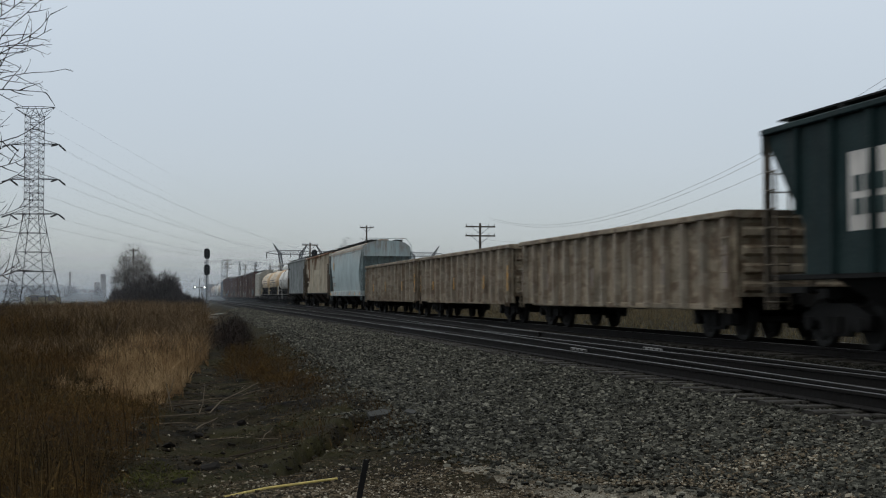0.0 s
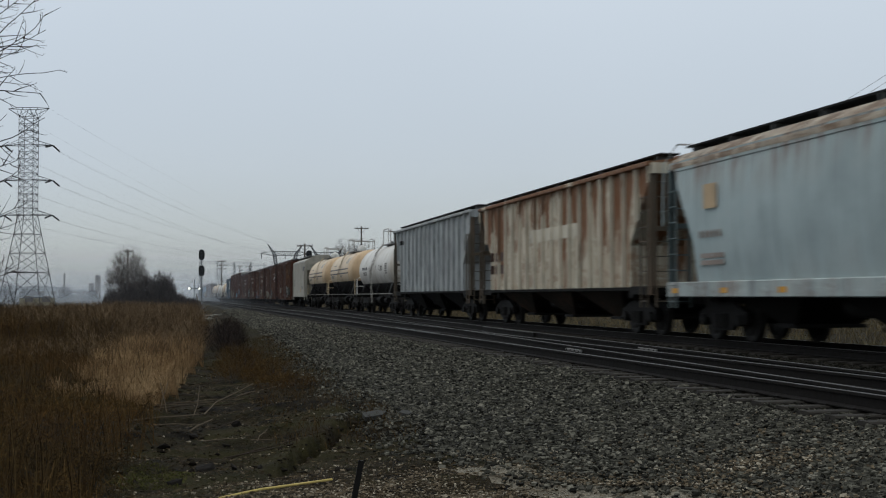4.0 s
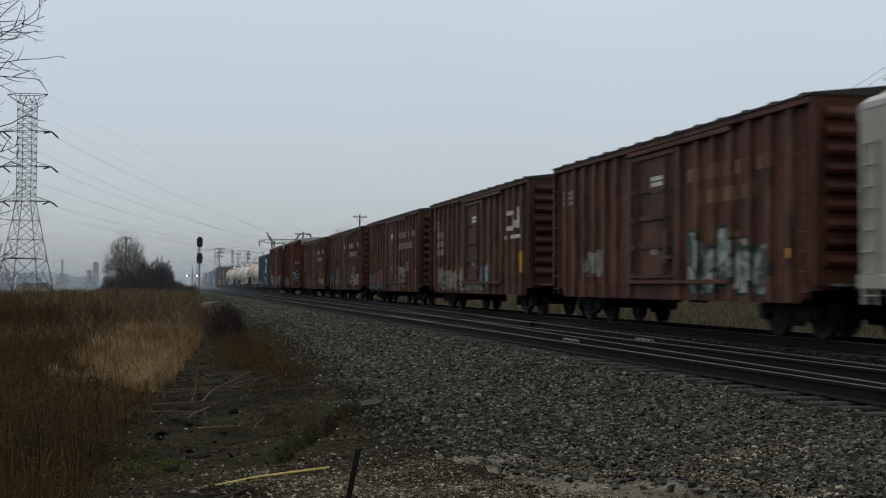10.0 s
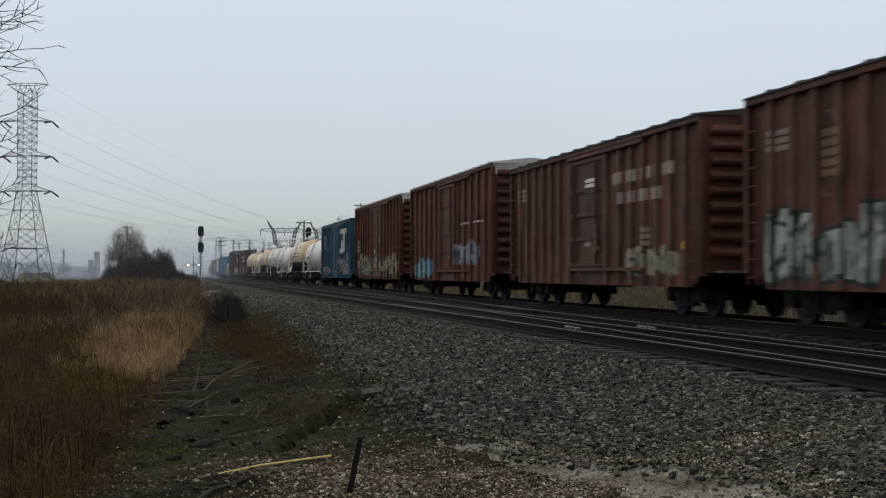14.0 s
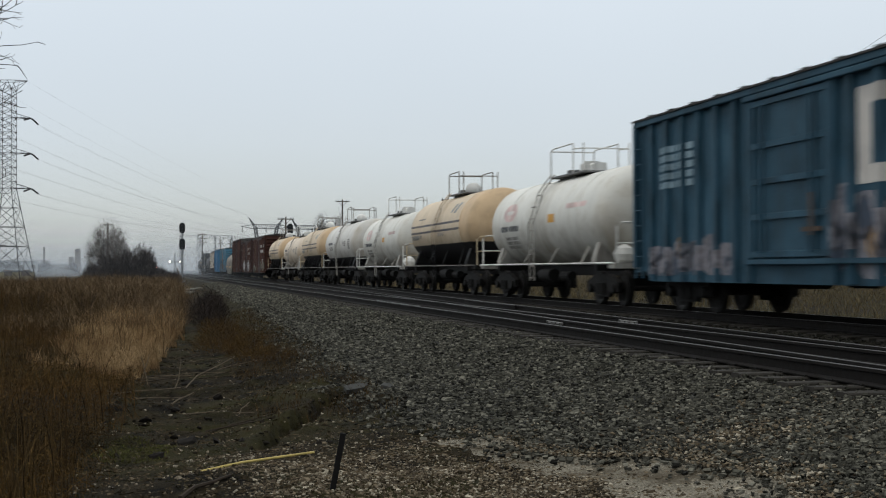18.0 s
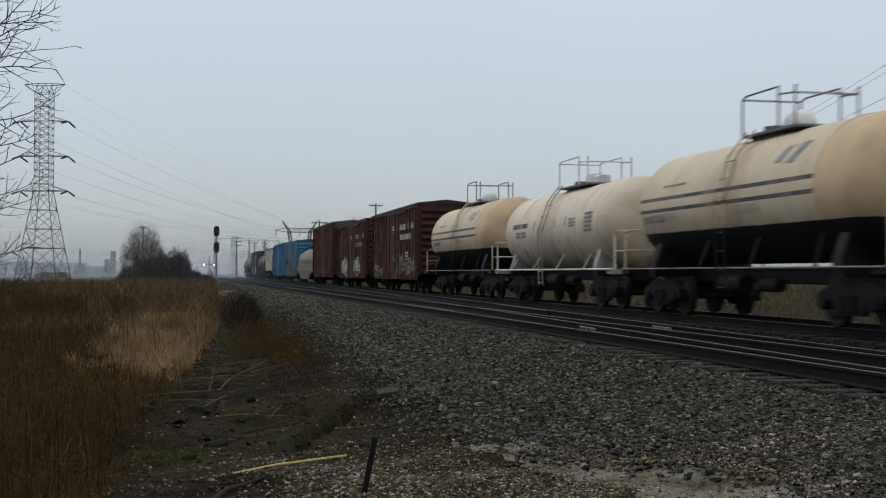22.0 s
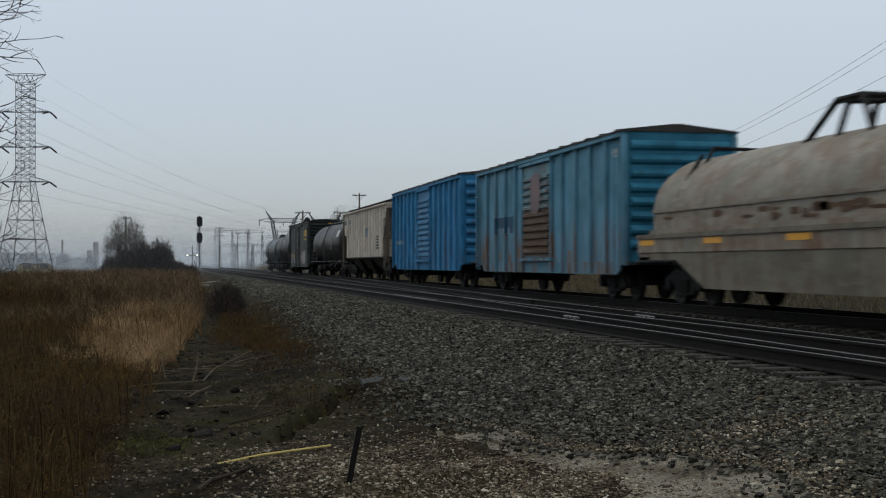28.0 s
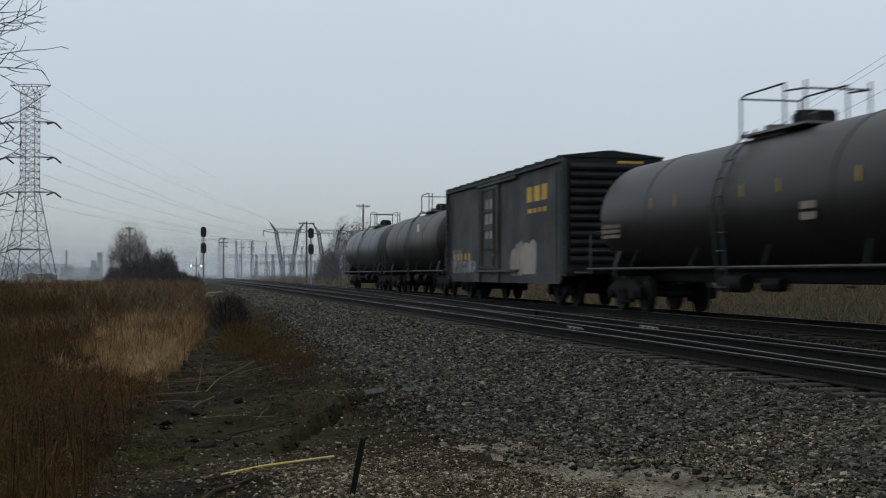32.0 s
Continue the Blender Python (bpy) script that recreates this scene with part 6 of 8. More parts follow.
def two_rows(c, mat):
    letters(c, None, -6.2, 3.25, 4.4, 0.42, mat, 9, 1)
    letters(c, None, -5.4, 2.72, 3.0, 0.42, mat, 7, 1)
    letters(c, None, -4.6, 1.65, 0.5, 0.5, mat, 1, 3)


B = "brown steel boxcar with outside posts and worn lettering"
c = place(boxcar("brown boxcar with silver graffiti beside the door", BROWN_RED, post_mat=LIT_BROWN, door_mat=BROWN, roof_mat=ROOF_DARK), 187.55, 203.4)
marks(c)
two_rows(c, paint("tan_stencil", (0.15, 0.085, 0.045), 0.3, grime=0.5))
graffiti(c, None, -5.9, 0.75, 3.9, 1.5, spray("silver"), 4)
graffiti(c, None, 3.6, 1.2, 1.6, 0.8, spray("pale"), 6)
c = place(boxcar("brown boxcar with a white railway monogram and graffiti", BROWN, post_mat=LIT_BROWN, roof_mat=ROOF_DARK), 205.98, 221.65)
marks(c)
# white monogram: an open frame joined to a hooked bar
g = Geo()
MONO = ((-4.92, -4.72, 2.85, 3.52), (-5.75, -4.92, 3.37, 3.52), (-5.75, -4.92, 2.85, 3.0), (-5.75, -5.55, 2.85, 3.52), (-5.92, -5.75, 3.1, 3.35), (-6.08, -5.92, 2.92, 3.18), (-6.3, -6.08, 2.9, 3.60))
for y0, y1, z0, z1 in MONO:
    g.box(-1.452, -1.44, y0, y1, z0, z1)
for p in POSTS[c.name][0]:
    for y0, y1, z0, z1 in MONO:
        if y1 > p - 0.06 and y0 < p + 0.06:
            over_post(g, -1.446, -1.542, p, 0.06, y0, y1, z0, z1)
part("monogram", g, M_LETTER, c)
letters(c, None, -6.6, 2.55, 2.2, 0.18, M_LETTER, 3, 1)
letters(c, None, 5.0, 2.2, 1.8, 1.1, M_LETTER_DIM, 3, 3)
letters(c, None, -6.95, 1.3, 0.22, 1.0, M_YELLOW, 1, 1, "yellow_panel")
graffiti(c, None, -1.8, 0.74, 8.0, 1.1, spray("pale"), 9)
graffiti(c, None, -2.6, 0.85, 1.3, 0.95, spray("blue"), 2)
c = place(boxcar("brown boxcar with two rows of lettering and red graffiti", BROWN, post_mat=LIT_BROWN, roof_mat=ROOF_DARK), 223.98, 239.65)
marks(c)
two_rows(c, M_LETTER_DIM)
oval_mark(c)
graffiti(c, None, 3.2, 0.74, 3.6, 1.2, spray("red"), 5)
graffiti(c, None, 2.4, 0.74, 4.6, 0.5, spray("mixed"), 6)
graffiti(c, None, -3.6, 0.80, 2.0, 1.4, spray("pale"), 7)
c = place(boxcar("brown boxcar with a large pale graffiti patch", BROWN_RED, post_mat=LIT_BROWN, roof_mat=ROOF_DARK, door_mat=BROWN), 242.15, 257.5)
marks(c)
two_rows(c, M_LETTER_DIM)
oval_mark(c)
graffiti(c, None, 3.0, 0.74, 4.2, 1.5, spray("silver"), 8)
graffiti(c, None, -6.5, 0.9, 4.0, 0.9, spray("pale"), 12)
c = place(boxcar(B, BROWN_RED, post_mat=LIT_BROWN, door_mat=BROWN, roof_mat=ROOF_DARK), 259.8, 275.45)
marks(c)
two_rows(c, M_LETTER_DIM)
graffiti(c, None, -6.4, 0.9, 3.5, 0.8, spray("pale"), 15)
c = place(boxcar("tall orange-brown boxcar with a pale roof and blue graffiti", ORANGE_BROWN, eave=4.95, roof_mat=ROOF_PALE, top_band=ROOF_PALE, end_mat=MAROON, posts=13, end_ribs=10), 278.15, 293.55)
graffiti(c, None, 3.2, 0.74, 4.0, 1.0, spray("blue"), 21)
graffiti(c, None, -5.6, 1.3, 4.5, 1.1, spray("mixed"), 22)
letters(c, None, -6.2, 2.9, 4.0, 0.1, M_LETTER, 9, 1)
c = place(boxcar("tall rust-brown boxcar with a pale roof and graffiti along its sill", ORANGE_BROWN, eave=4.95, roof_mat=ROOF_PALE, top_band=ROOF_PALE, end_mat=MAROON, posts=15, end_ribs=10), 296.64, 312.1)
graffiti(c, None, -6.8, 0.76, 13.6, 1.35, spray("pale"), 25)
letters(c, None, 6.2, 2.25, 0.9, 0.75, M_LETTER_DIM, 3, 3)
letters(c, -1.493, -1.2, 2.7, 0.9, 0.4, M_LETTER_DIM, 3, 2)
letters(c, -1.493, 0.3, 2.1, 0.4, 0.25, M_LETTER, 1, 1)
graffiti(c, -1.493, -1.3, 1.2, 2.6, 0.9, spray("pale"), 27)
c = place(boxcar("blue boxcar with a white monogram and graffiti along the sill", GT_BLUE, roof_mat=ROOF_DARK, door_y=0.4), 314.2, 330.05)
g = Geo()
MONO = ((-2.25, -1.85, 2.35, 3.95), (-4.0, -2.25, 3.65, 3.95), (-3.7, -2.25, 2.35, 2.65), (-3.7, -3.3, 2.65, 3.20), (-5.7, -4.0, 3.65, 3.95), (-4.75, -4.25, 2.4, 3.65))
for y0, y1, z0, z1 in MONO:
    g.box(-1.452, -1.44, y0, y1, z0, z1)
for p in POSTS[c.name][0]:
    for y0, y1, z0, z1 in MONO:
        if y1 > p - 0.06 and y0 < p + 0.06:
            over_post(g, -1.446, -1.542, p, 0.06, y0, y1, z0, z1)
part("monogram", g, M_LETTER, c)
letters(c, None, 4.6, 2.75, 1.9, 1.0, paint("pale_blue_stencil", (0.20, 0.28, 0.32), 0.2), 4, 5)
graffiti(c, None, -7.0, 0.80, 6.0, 1.6, spray("mixed"), 31)
graffiti(c, None, 2.8, 0.80, 4.2, 0.9, spray("mixed"), 32)
for y, z in ((-2.4, 1.1), (-4.9, 1.2), (5.2, 1.1)):
    graffiti(c, None, y, z, 0.3, 0.6, spray("amber"), 33)

JOINTS = (331.2, 345.26, 359.0, 372.6, 387.7, 401.45, 415.5, 429.6)
kinds = "WTWGTMT"
for k, kind in enumerate(kinds):
    f, r = JOINTS[k] + 0.35, JOINTS[k + 1] - 0.35
    f0, r0 = f, r
    if kind == "T":
        tan_tank(f, r)
    elif kind == "W":
        c = white_tank(f, r, WHITE_TANK, "white pressure tank car with faded red markings")
        part("end_valve", Geo().rings([[(-0.95 + r * math.cos(2 * math.pi * i / 14), -(r0 - f0) / 2 + 0.6 + r * math.sin(2 * math.pi * i / 14), 1.1 + z) for i in range(14)] for z, r in ((0.0, 0.12), (0.10, 0.24), (0.25, 0.28), (0.40, 0.22), (0.50, 0.06))]), M_WHITE, c, "white rounded housing on the end sill")
        red = paint("faded_red", (0.60, 0.44, 0.41), 0.1, grime=0.2)
        tank_oval(c, 1.36, 2.42, 3.2, 2.80, 0.72, 0.30, red)
        tank_marks(c, 1.368, 2.42, 2.8, 2.72, 0.8, 0.16, M_WHITE, 3, 1)
        tank_marks(c, 1.36, 2.42, 2.2, 2.16, 2.0, 0.24, DARK_STENCIL, 8, 1)
        tank_marks(c, 1.36, 2.42, 2.5, 1.62, 1.3, 0.42, GREY_STENCIL, 7, 3)
        tank_marks(c, 1.36, 2.42, -1.6, 2.3, 0.8, 0.34, M_YELLOW, 1, 1, "label_panel")
        tank_marks(c, 1.36, 2.42, -4.2, 2.66, 1.7, 0.2, red, 6, 1)
    elif kind == "G":
        c = white_tank(f, r, WHITE_BLACK, "grey-white tank car with a black underside", True)
    else:
        c = white_tank(f, r, WARM_WHITE, "warm white tank car with stained sides", False)

c = place(boxcar("brown boxcar with two rows of lettering and pale graffiti", MAROON, post_mat=LIT_MAROON, roof_mat=ROOF_DARK), 430.7, 446.3)
marks(c)
two_rows(c, M_LETTER)
graffiti(c, None, -3.4, 0.8, 2.6, 1.4, spray("pale"), 41)
graffiti(c, None, 3.6, 0.74, 3.6, 0.9, spray("pale"), 42)
letters(c, None, -7.35, 1.2, 0.18, 1.3, M_YELLOW, 1, 1, "yellow_panel")
oval_mark(c)
graffiti(c, None, -6.8, 0.74, 3.2, 1.5, spray("pale"), 47)
c = place(boxcar("maroon boxcar with two white sprayed blocks", MAROON, post_mat=LIT_MAROON, roof_mat=ROOF_DARK), 448.85, 464.75)
marks(c)
two_rows(c, M_LETTER_DIM)
graffiti(c, None, 2.2, 0.74, 3.4, 1.5, spray("white"), 45)
graffiti(c, None, -4.4, 0.80, 3.0, 1.35, spray("white"), 46)
c = place(boxcar("tall maroon boxcar with a grey roof edge", MAROON, post_mat=LIT_MAROON, eave=4.95, roof_mat=ROOF_GREY, top_band=ROOF_GREY, posts=15, end_ribs=10), 467.45, 483.15)
letters(c, None, -7.3, 1.2, 0.18, 0.9, M_YELLOW, 1, 1, "yellow_panel")
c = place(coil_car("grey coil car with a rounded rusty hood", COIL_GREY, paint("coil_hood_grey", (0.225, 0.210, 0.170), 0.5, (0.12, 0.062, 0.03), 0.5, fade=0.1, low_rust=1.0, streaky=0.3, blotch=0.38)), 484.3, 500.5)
HOOD_RUST = paint("hood_rust", (0.085, 0.046, 0.024), 0.7, (0.05, 0.024, 0.012), 0.4, fade=0.2, blotch=0.5)
rust_rng = random.Random(71)
for k in range(34):
    y = rust_rng.uniform(-6.8, 2.5) if k % 3 else rust_rng.uniform(-6.8, 6.8)
    graffiti(c, -1.441 - 0.0004 * (k % 5), y, rust_rng.uniform(1.77, 1.98), rust_rng.uniform(0.15, 0.62), rust_rng.uniform(0.05, 0.20), HOOD_RUST, 300 + k, "rust_stain")
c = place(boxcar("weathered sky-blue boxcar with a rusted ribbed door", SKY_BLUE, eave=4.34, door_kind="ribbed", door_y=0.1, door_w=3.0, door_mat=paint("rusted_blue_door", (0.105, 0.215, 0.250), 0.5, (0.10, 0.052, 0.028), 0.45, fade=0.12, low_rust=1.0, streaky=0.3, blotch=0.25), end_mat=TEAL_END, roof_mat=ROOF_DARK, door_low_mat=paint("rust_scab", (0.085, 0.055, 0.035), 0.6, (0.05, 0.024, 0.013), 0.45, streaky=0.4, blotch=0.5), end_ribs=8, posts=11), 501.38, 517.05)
letters(c, None, 2.6, 1.9, 3.4, 0.8, paint("dark_blue_band", (0.022, 0.075, 0.125), 0.2, grime=0.4), 1, 1, "painted_band")
letters(c, -1.453, 3.4, 1.95, 2.2, 0.3, paint("pale_blue_stencil", (0.20, 0.28, 0.32), 0.2), 6, 1)
graffiti(c, -1.558, -0.35, 2.5, 0.85, 1.5, paint("pinkish_patch", (0.14, 0.105, 0.105), 0.3), 51, "stain")
for y, q in ((2.2, 0.9), (3.3, 0.5), (4.6, 0.7), (6.9, 0.8), (-3.2, 0.6), (-5.0, 0.9)):
    letters(c, -1.446, y, 1.0, 0.22, q * 0.7, paint("rust_run", (0.20, 0.105, 0.036), 0.6, grime=0.4), 1, 1, "rust_stain")
letters(c, None, -7.2, 3.7, 0.5, 0.3, M_LETTER, 1, 1, "white_panel")
c = place(boxcar("bright blue boxcar with a ribbed sliding door", BRIGHT_BLUE, eave=4.5, door_kind="ribbed", door_y=-0.1, door_w=2.6, door_mat=paint("ribbed_door_blue", (0.040, 0.155, 0.275), 0.45, (0.09, 0.06, 0.035), grime=0.4, fade=0.14), roof_mat=ROOF_DARK, end_ribs=8, posts=14), 519.55, 535.2)
letters(c, None, 1.8, 1.4, 0.5, 0.4, paint("brown_placard", (0.035, 0.03, 0.026), 0.2), 1, 1, "placard")
letters(c, None, 5.4, 1.9, 1.3, 0.25, paint("pale_blue_stencil", (0.20, 0.28, 0.32), 0.2), 4, 1)
c = place(hopper("cream covered hopper with rust-streaked ribs", HOPPER_TAN, 17.0, 4.22, 1.35, ribs=18, rib_mat=TAN_RIB, under_mat=paint("rusty_bays", (0.018, 0.0135, 0.009), 0.5, grime=0.5)), 537.35, 554.35)
letters(c, None, 5.2, 3.4, 3.0, 0.4, paint("faded_blue_bar", (0.20, 0.235, 0.25), 0.1), 5, 1)
letters(c, None, -5.6, 1.75, 0.5, 0.8, DARK_STENCIL, 1, 5)
letters(c, None, -2.0, 2.4, 0.8, 0.8, paint("faded_blue_bar", (0.20, 0.235, 0.25), 0.1), 1, 1, "emblem")
RAIL_DARK = paint("dark_railing", (0.05, 0.05, 0.05), 0.1)
c = place(tank_car("long black tank car with orange marks", BLACK_TANK, 18.1, 1.48, 2.48, RAIL_DARK, M_BLACK, 2.2, "drum", seams=(-4.5, 0.5, 4.5)), 555.6, 573.7)
for y in (-5.5, -2.6, -1.0, 2.5, 4.0):
    letters(c, -1.49, y, 2.5, 0.09, 0.38, M_LETTER_YEL, 1, 1, "reflector")
tank_marks(c, 1.48, 2.48, -7.3, 2.75, 1.1, 0.6, M_WHITE, 1, 1, "white_panel")
letters(c, -1.48, 6.2, 1.9, 1.5, 0.4, M_LETTER_DIM, 5, 3)
letters(c, -1.49, -4.0, 1.95, 0.6, 0.4, M_LETTER_DIM, 2, 2)
c = place(boxcar("dark slate boxcar with yellow lettering and grey patches", CSX_DARK, L=16.2, eave=4.45, end_mat=CSX_END, roof_mat=CSX_END, door_y=1.0, door_w=2.6, door_mat=CSX_DARK, posts=0, end_ribs=12), 575.52, 591.75)
letters(c, -1.462, -6.3, 3.22, 2.5, 0.70, M_LETTER_YEL, 3, 1)
letters(c, -1.462, -6.2, 2.92, 2.2, 0.2, M_LETTER_YEL, 4, 1)
letters(c, -1.462, 5.3, 0.85, 2.3, 1.35, paint("primer_patch", (0.105, 0.108, 0.10), 0.3, grime=0.5, blotch=0.3), 1, 1, "primer_patch")
graffiti(c, -1.462, -5.0, 0.9, 3.2, 1.3, paint("primer_grey", (0.24, 0.21, 0.19), 0.2), 61, "primer_patch")
letters(c, -1.462, 4.0, 1.5, 3.2, 0.35, M_LETTER_YEL, 5, 1)
graffiti(c, -1.462, 3.4, 1.0, 4.0, 0.6, spray("mixed"), 63)
letters(c, -1.493, 0.4, 2.2, 1.3, 1.6, GREY_STENCIL, 2, 3, "door_panel")
part("end_lettering", Geo().box(0.15, 0.95, -8.115, -8.10, 4.24, 4.34), M_LETTER_YEL, c)
c = place(tank_car("black tank car with orange marks", BLACK_TANK, 15.9, 1.50, 2.5, RAIL_DARK, M_BLACK, 2.0, "drum", seams=(-3.5, 3.5)), 592.9, 608.8)
for y in (-4.0, -1.5, 2.5):
    letters(c, -1.51, y, 2.6, 0.10, 0.38, M_LETTER_YEL, 1, 1, "reflector")
letters(c, -1.51, -3.0, 2.9, 0.7, 0.5, M_LETTER, 1, 1, "white_panel")
c = place(tank_car("dark grey tank car at the tail of the train", GREY_TANK, 15.9, 1.45, 2.45, RAIL_DARK, M_BLACK, 2.0, "drum", seams=(-3.5, 3.5)), 609.6, 625.5)
part("tail_marker", Geo().box(0.2, 0.55, 7.98, 8.1, 1.1, 1.6, 0.03), plain("red_marker", (0.3, 0.03, 0.02)), c)


# ---- signals, poles, pylons ----
def signal_mast(x, y, lit):
    """A mast with two oval three-lamp heads."""
    s = tagged(new("railway_signal"), "tall mast with two black oval signal heads", "railway signal", "railway signals")
    s.matrix_basis = pose(x, y, float(ground_z(x, y)))
    g0 = 7.0
    part("mast", Geo().tube([(0, 0, 0), (0, 0, g0 + 0.2)], 0.10, 12, 0.08), M_GALV, s)
    part("base", Geo().box(-0.4, 0.4, -0.4, 0.4, -0.1, 0.45, 0.05), M_GALV, s)
    for z in (g0 - 0.25, g0 - 2.25):
        n = 18
        ring = lambda y0: [(0.36 * math.cos(2 * math.pi * i / n), y0, z + 0.33 * math.copysign(1, math.sin(2 * math.pi * i / n)) * (abs(math.sin(2 * math.pi * i / n)) > 0.01) + 0.33 * math.sin(2 * math.pi * i / n)) for i in range(n)]
        head = part("signal_head", Geo().rings([ring(-0.22), ring(-0.18)]), M_SIGNAL, s, "black oval backboard")
        part("lamp_housing", Geo().box(-0.18, 0.18, -0.18, 0.2, z - 0.55, z + 0.55, 0.04), M_SIGNAL, head)
        for k in (-0.38, 0.0, 0.38):
            part("visor", Geo().tube([(0, -0.2, z + k), (0, -0.5, z + k + 0.02)], 0.13, 10), M_SIGNAL, head)
    lad = ladder_geo(0.4, 0.3, g0)
    part("ladder", lad, M_GALV, s, at=pose(0, 0.35, 0, 0, 0, 90))
    return s


signal_mast(3.74, 160.0, False)
signal_mast(16.85, 158.0, True)


def utility_pole(x, y, top, arm, arms=1, label="weathered wooden utility pole with a crossarm", yaw=0.0):
    p = tagged(new("utility_pole"), label, "utility pole", "utility poles")
    gz = float(ground_z(x, y))
    p.matrix_basis = pose(x, y, gz, 0, 0, yaw)
    H0 = top - gz
    part("pole", Geo().tube([(0, 0, -0.3), (0, 0, H0)], 0.17, 10, 0.11), M_WOOD, p)
    for k in range(arms):
        z = H0 - 0.35 - 0.9 * k
        part("crossarm", Geo().box(-arm / 2, arm / 2, -0.16, -0.06, z - 0.07, z + 0.07), M_WOOD, p)
        for s in (-1, 1):
            part("brace", Geo().tube([(0, -0.12, z - 0.75), (s * arm * 0.3, -0.12, z - 0.05)], 0.025, 5), M_LATTICE, p)
            for e in (0.47, 0.28):
                part("insulator", Geo().tube([(s * arm * e, -0.11, z + 0.07), (s * arm * e, -0.11, z + 0.27)], 0.055, 8, 0.03), M_GALV, p)
    return p


utility_pole(29.3, 121.4, 8.1, 3.0, 2, "wooden utility pole with two crossarms and line wires")
utility_pole(27.9, 188.1, 11.5, 2.1, 1)
utility_pole(18.6, 180.0, 8.5, 2.3, 1)
utility_pole(11.8, 304.1, 9.7, 2.2, 3)
utility_pole(17.6, 333.6, 9.1, 1.6, 2)
utility_pole(20.1, 333.0, 9.1, 1.8, 2)
utility_pole(-6.6, 205.8, 8.5, 1.4, 1)
utility_pole(44.0, 300.0, 11.0, 2.0, 2)


def lattice_leg(g, a, b, w0, w1, bays, r):
    """A square lattice column between two points."""
    a, b = Vector(a), Vector(b)
    rows = []
    for k in range(bays + 1):
        t = k / bays
        c, w = a.lerp(b, t), w0 + (w1 - w0) * t
        rows.append([c + Vector((sx * w, sy * w, 0)) for sx, sy in ((-1, -1), (1, -1), (1, 1), (-1, 1))])
    for i in range(4):
        g.tube([row[i] for row in rows], r * 1.5, 5)
    for k in range(bays):
        for i in range(4):
            j = (i + 1) % 4
            g.tube([rows[k][i], rows[k + 1][j]], r, 4)
            g.tube([rows[k][j], rows[k + 1][i]], r, 4)
            g.tube([rows[k + 1][i], rows[k + 1][j]], r, 4)
    return g


def pylon(x, y, H0, yaw=0.0, r=0.056):
    """A tall square lattice pylon: splayed legs, a slim body, three pairs of arms with strain insulators, a level peak."""
    p = tagged(new("power_pylon"), "tall grey steel lattice power pylon", "power pylon", "power pylons")
    p.matrix_basis = pose(x, y, float(ground_z(x, y)), 0, 0, yaw)
    waist, w0, w1 = H0 * 0.46, H0 * 0.108, H0 * 0.0365
    legs = Geo()
    lattice_leg(legs, (0, 0, 0), (0, 0, H0 * 0.17), w0, w0 + (w1 - w0) * 0.37, 1, r)
    lattice_leg(legs, (0, 0, H0 * 0.17), (0, 0, waist), w0 + (w1 - w0) * 0.37, w1, 3, r * 0.8)
    part("lower_legs", legs, M_LATTICE, p)
    part("upper_body", lattice_leg(Geo(), (0, 0, waist), (0, 0, H0 * 0.955), w1, w1, 14, r * 0.62), M_LATTICE, p)
    for z in (0.46, 0.636, 0.813):
        for s in (-1, 1):
            g, tip = Geo(), (s * H0 * 0.124, 0, H0 * z)
            for yy in (-1, 1):
                g.tube([(s * w1, yy * w1, H0 * z), tip], r * 1.1, 4)
                g.tube([(s * w1, yy * w1, H0 * (z + 0.026)), tip], r * 0.7, 4)
                g.tube([(s * H0 * 0.08, yy * w1 * 0.5, H0 * z), (s * H0 * 0.08, yy * w1 * 0.5, H0 * (z + 0.013))], r * 0.6, 4)
            arm = part("crossarm", g, M_LATTICE, p)
            for e in (-1, 1):
                string = Geo().tube([tip, (tip[0], e * H0 * 0.012, tip[2] - 0.1)], r * 0.6, 4)
                for k in range(9):
                    a, b = Vector((tip[0], e * (0.45 + 0.36 * k), tip[2] - 0.12 - 0.075 * k)), Vector((tip[0], e * (0.70 + 0.36 * k), tip[2] - 0.17 - 0.075 * k))
                    string.tube([a, b], 0.17, 7, 0.11)
                part("insulator_string", string, M_SIGNAL, arm, "dark strain insulator")
    g = Geo()
    for yy in (-1, 1):
        o = yy * w1
        g.tube([(-H0 * 0.105, 0, H0), (-w1, o, H0), (w1, o, H0), (H0 * 0.105, 0, H0)], r, 4)
        for s in (-1, 1):
            g.tube([(s * w1, o, H0 * 0.955), (s * H0 * 0.105, 0, H0)], r * 0.8, 4)
            g.tube([(s * w1, o, H0 * 0.955), (s * w1 * 0.45, o, H0)], r, 4)
            g.tube([(s * w1, o, H0 * 0.955), (s * w1 * 1.5, o * 0.7, H0)], r * 0.8, 4)
            g.tube([(s * w1, o, H0 * 0.955), (-s * w1 * 0.2, o, H0 * 0.985)], r * 0.7, 4)
    part("peak", g, M_LATTICE, p)
    return p


PYLON_X, PYLON_Y, PYLON_H, PYLON_YAW = -25.4, 240.5, 36.0, -15.0
pylon(PYLON_X, PYLON_Y, PYLON_H, PYLON_YAW)


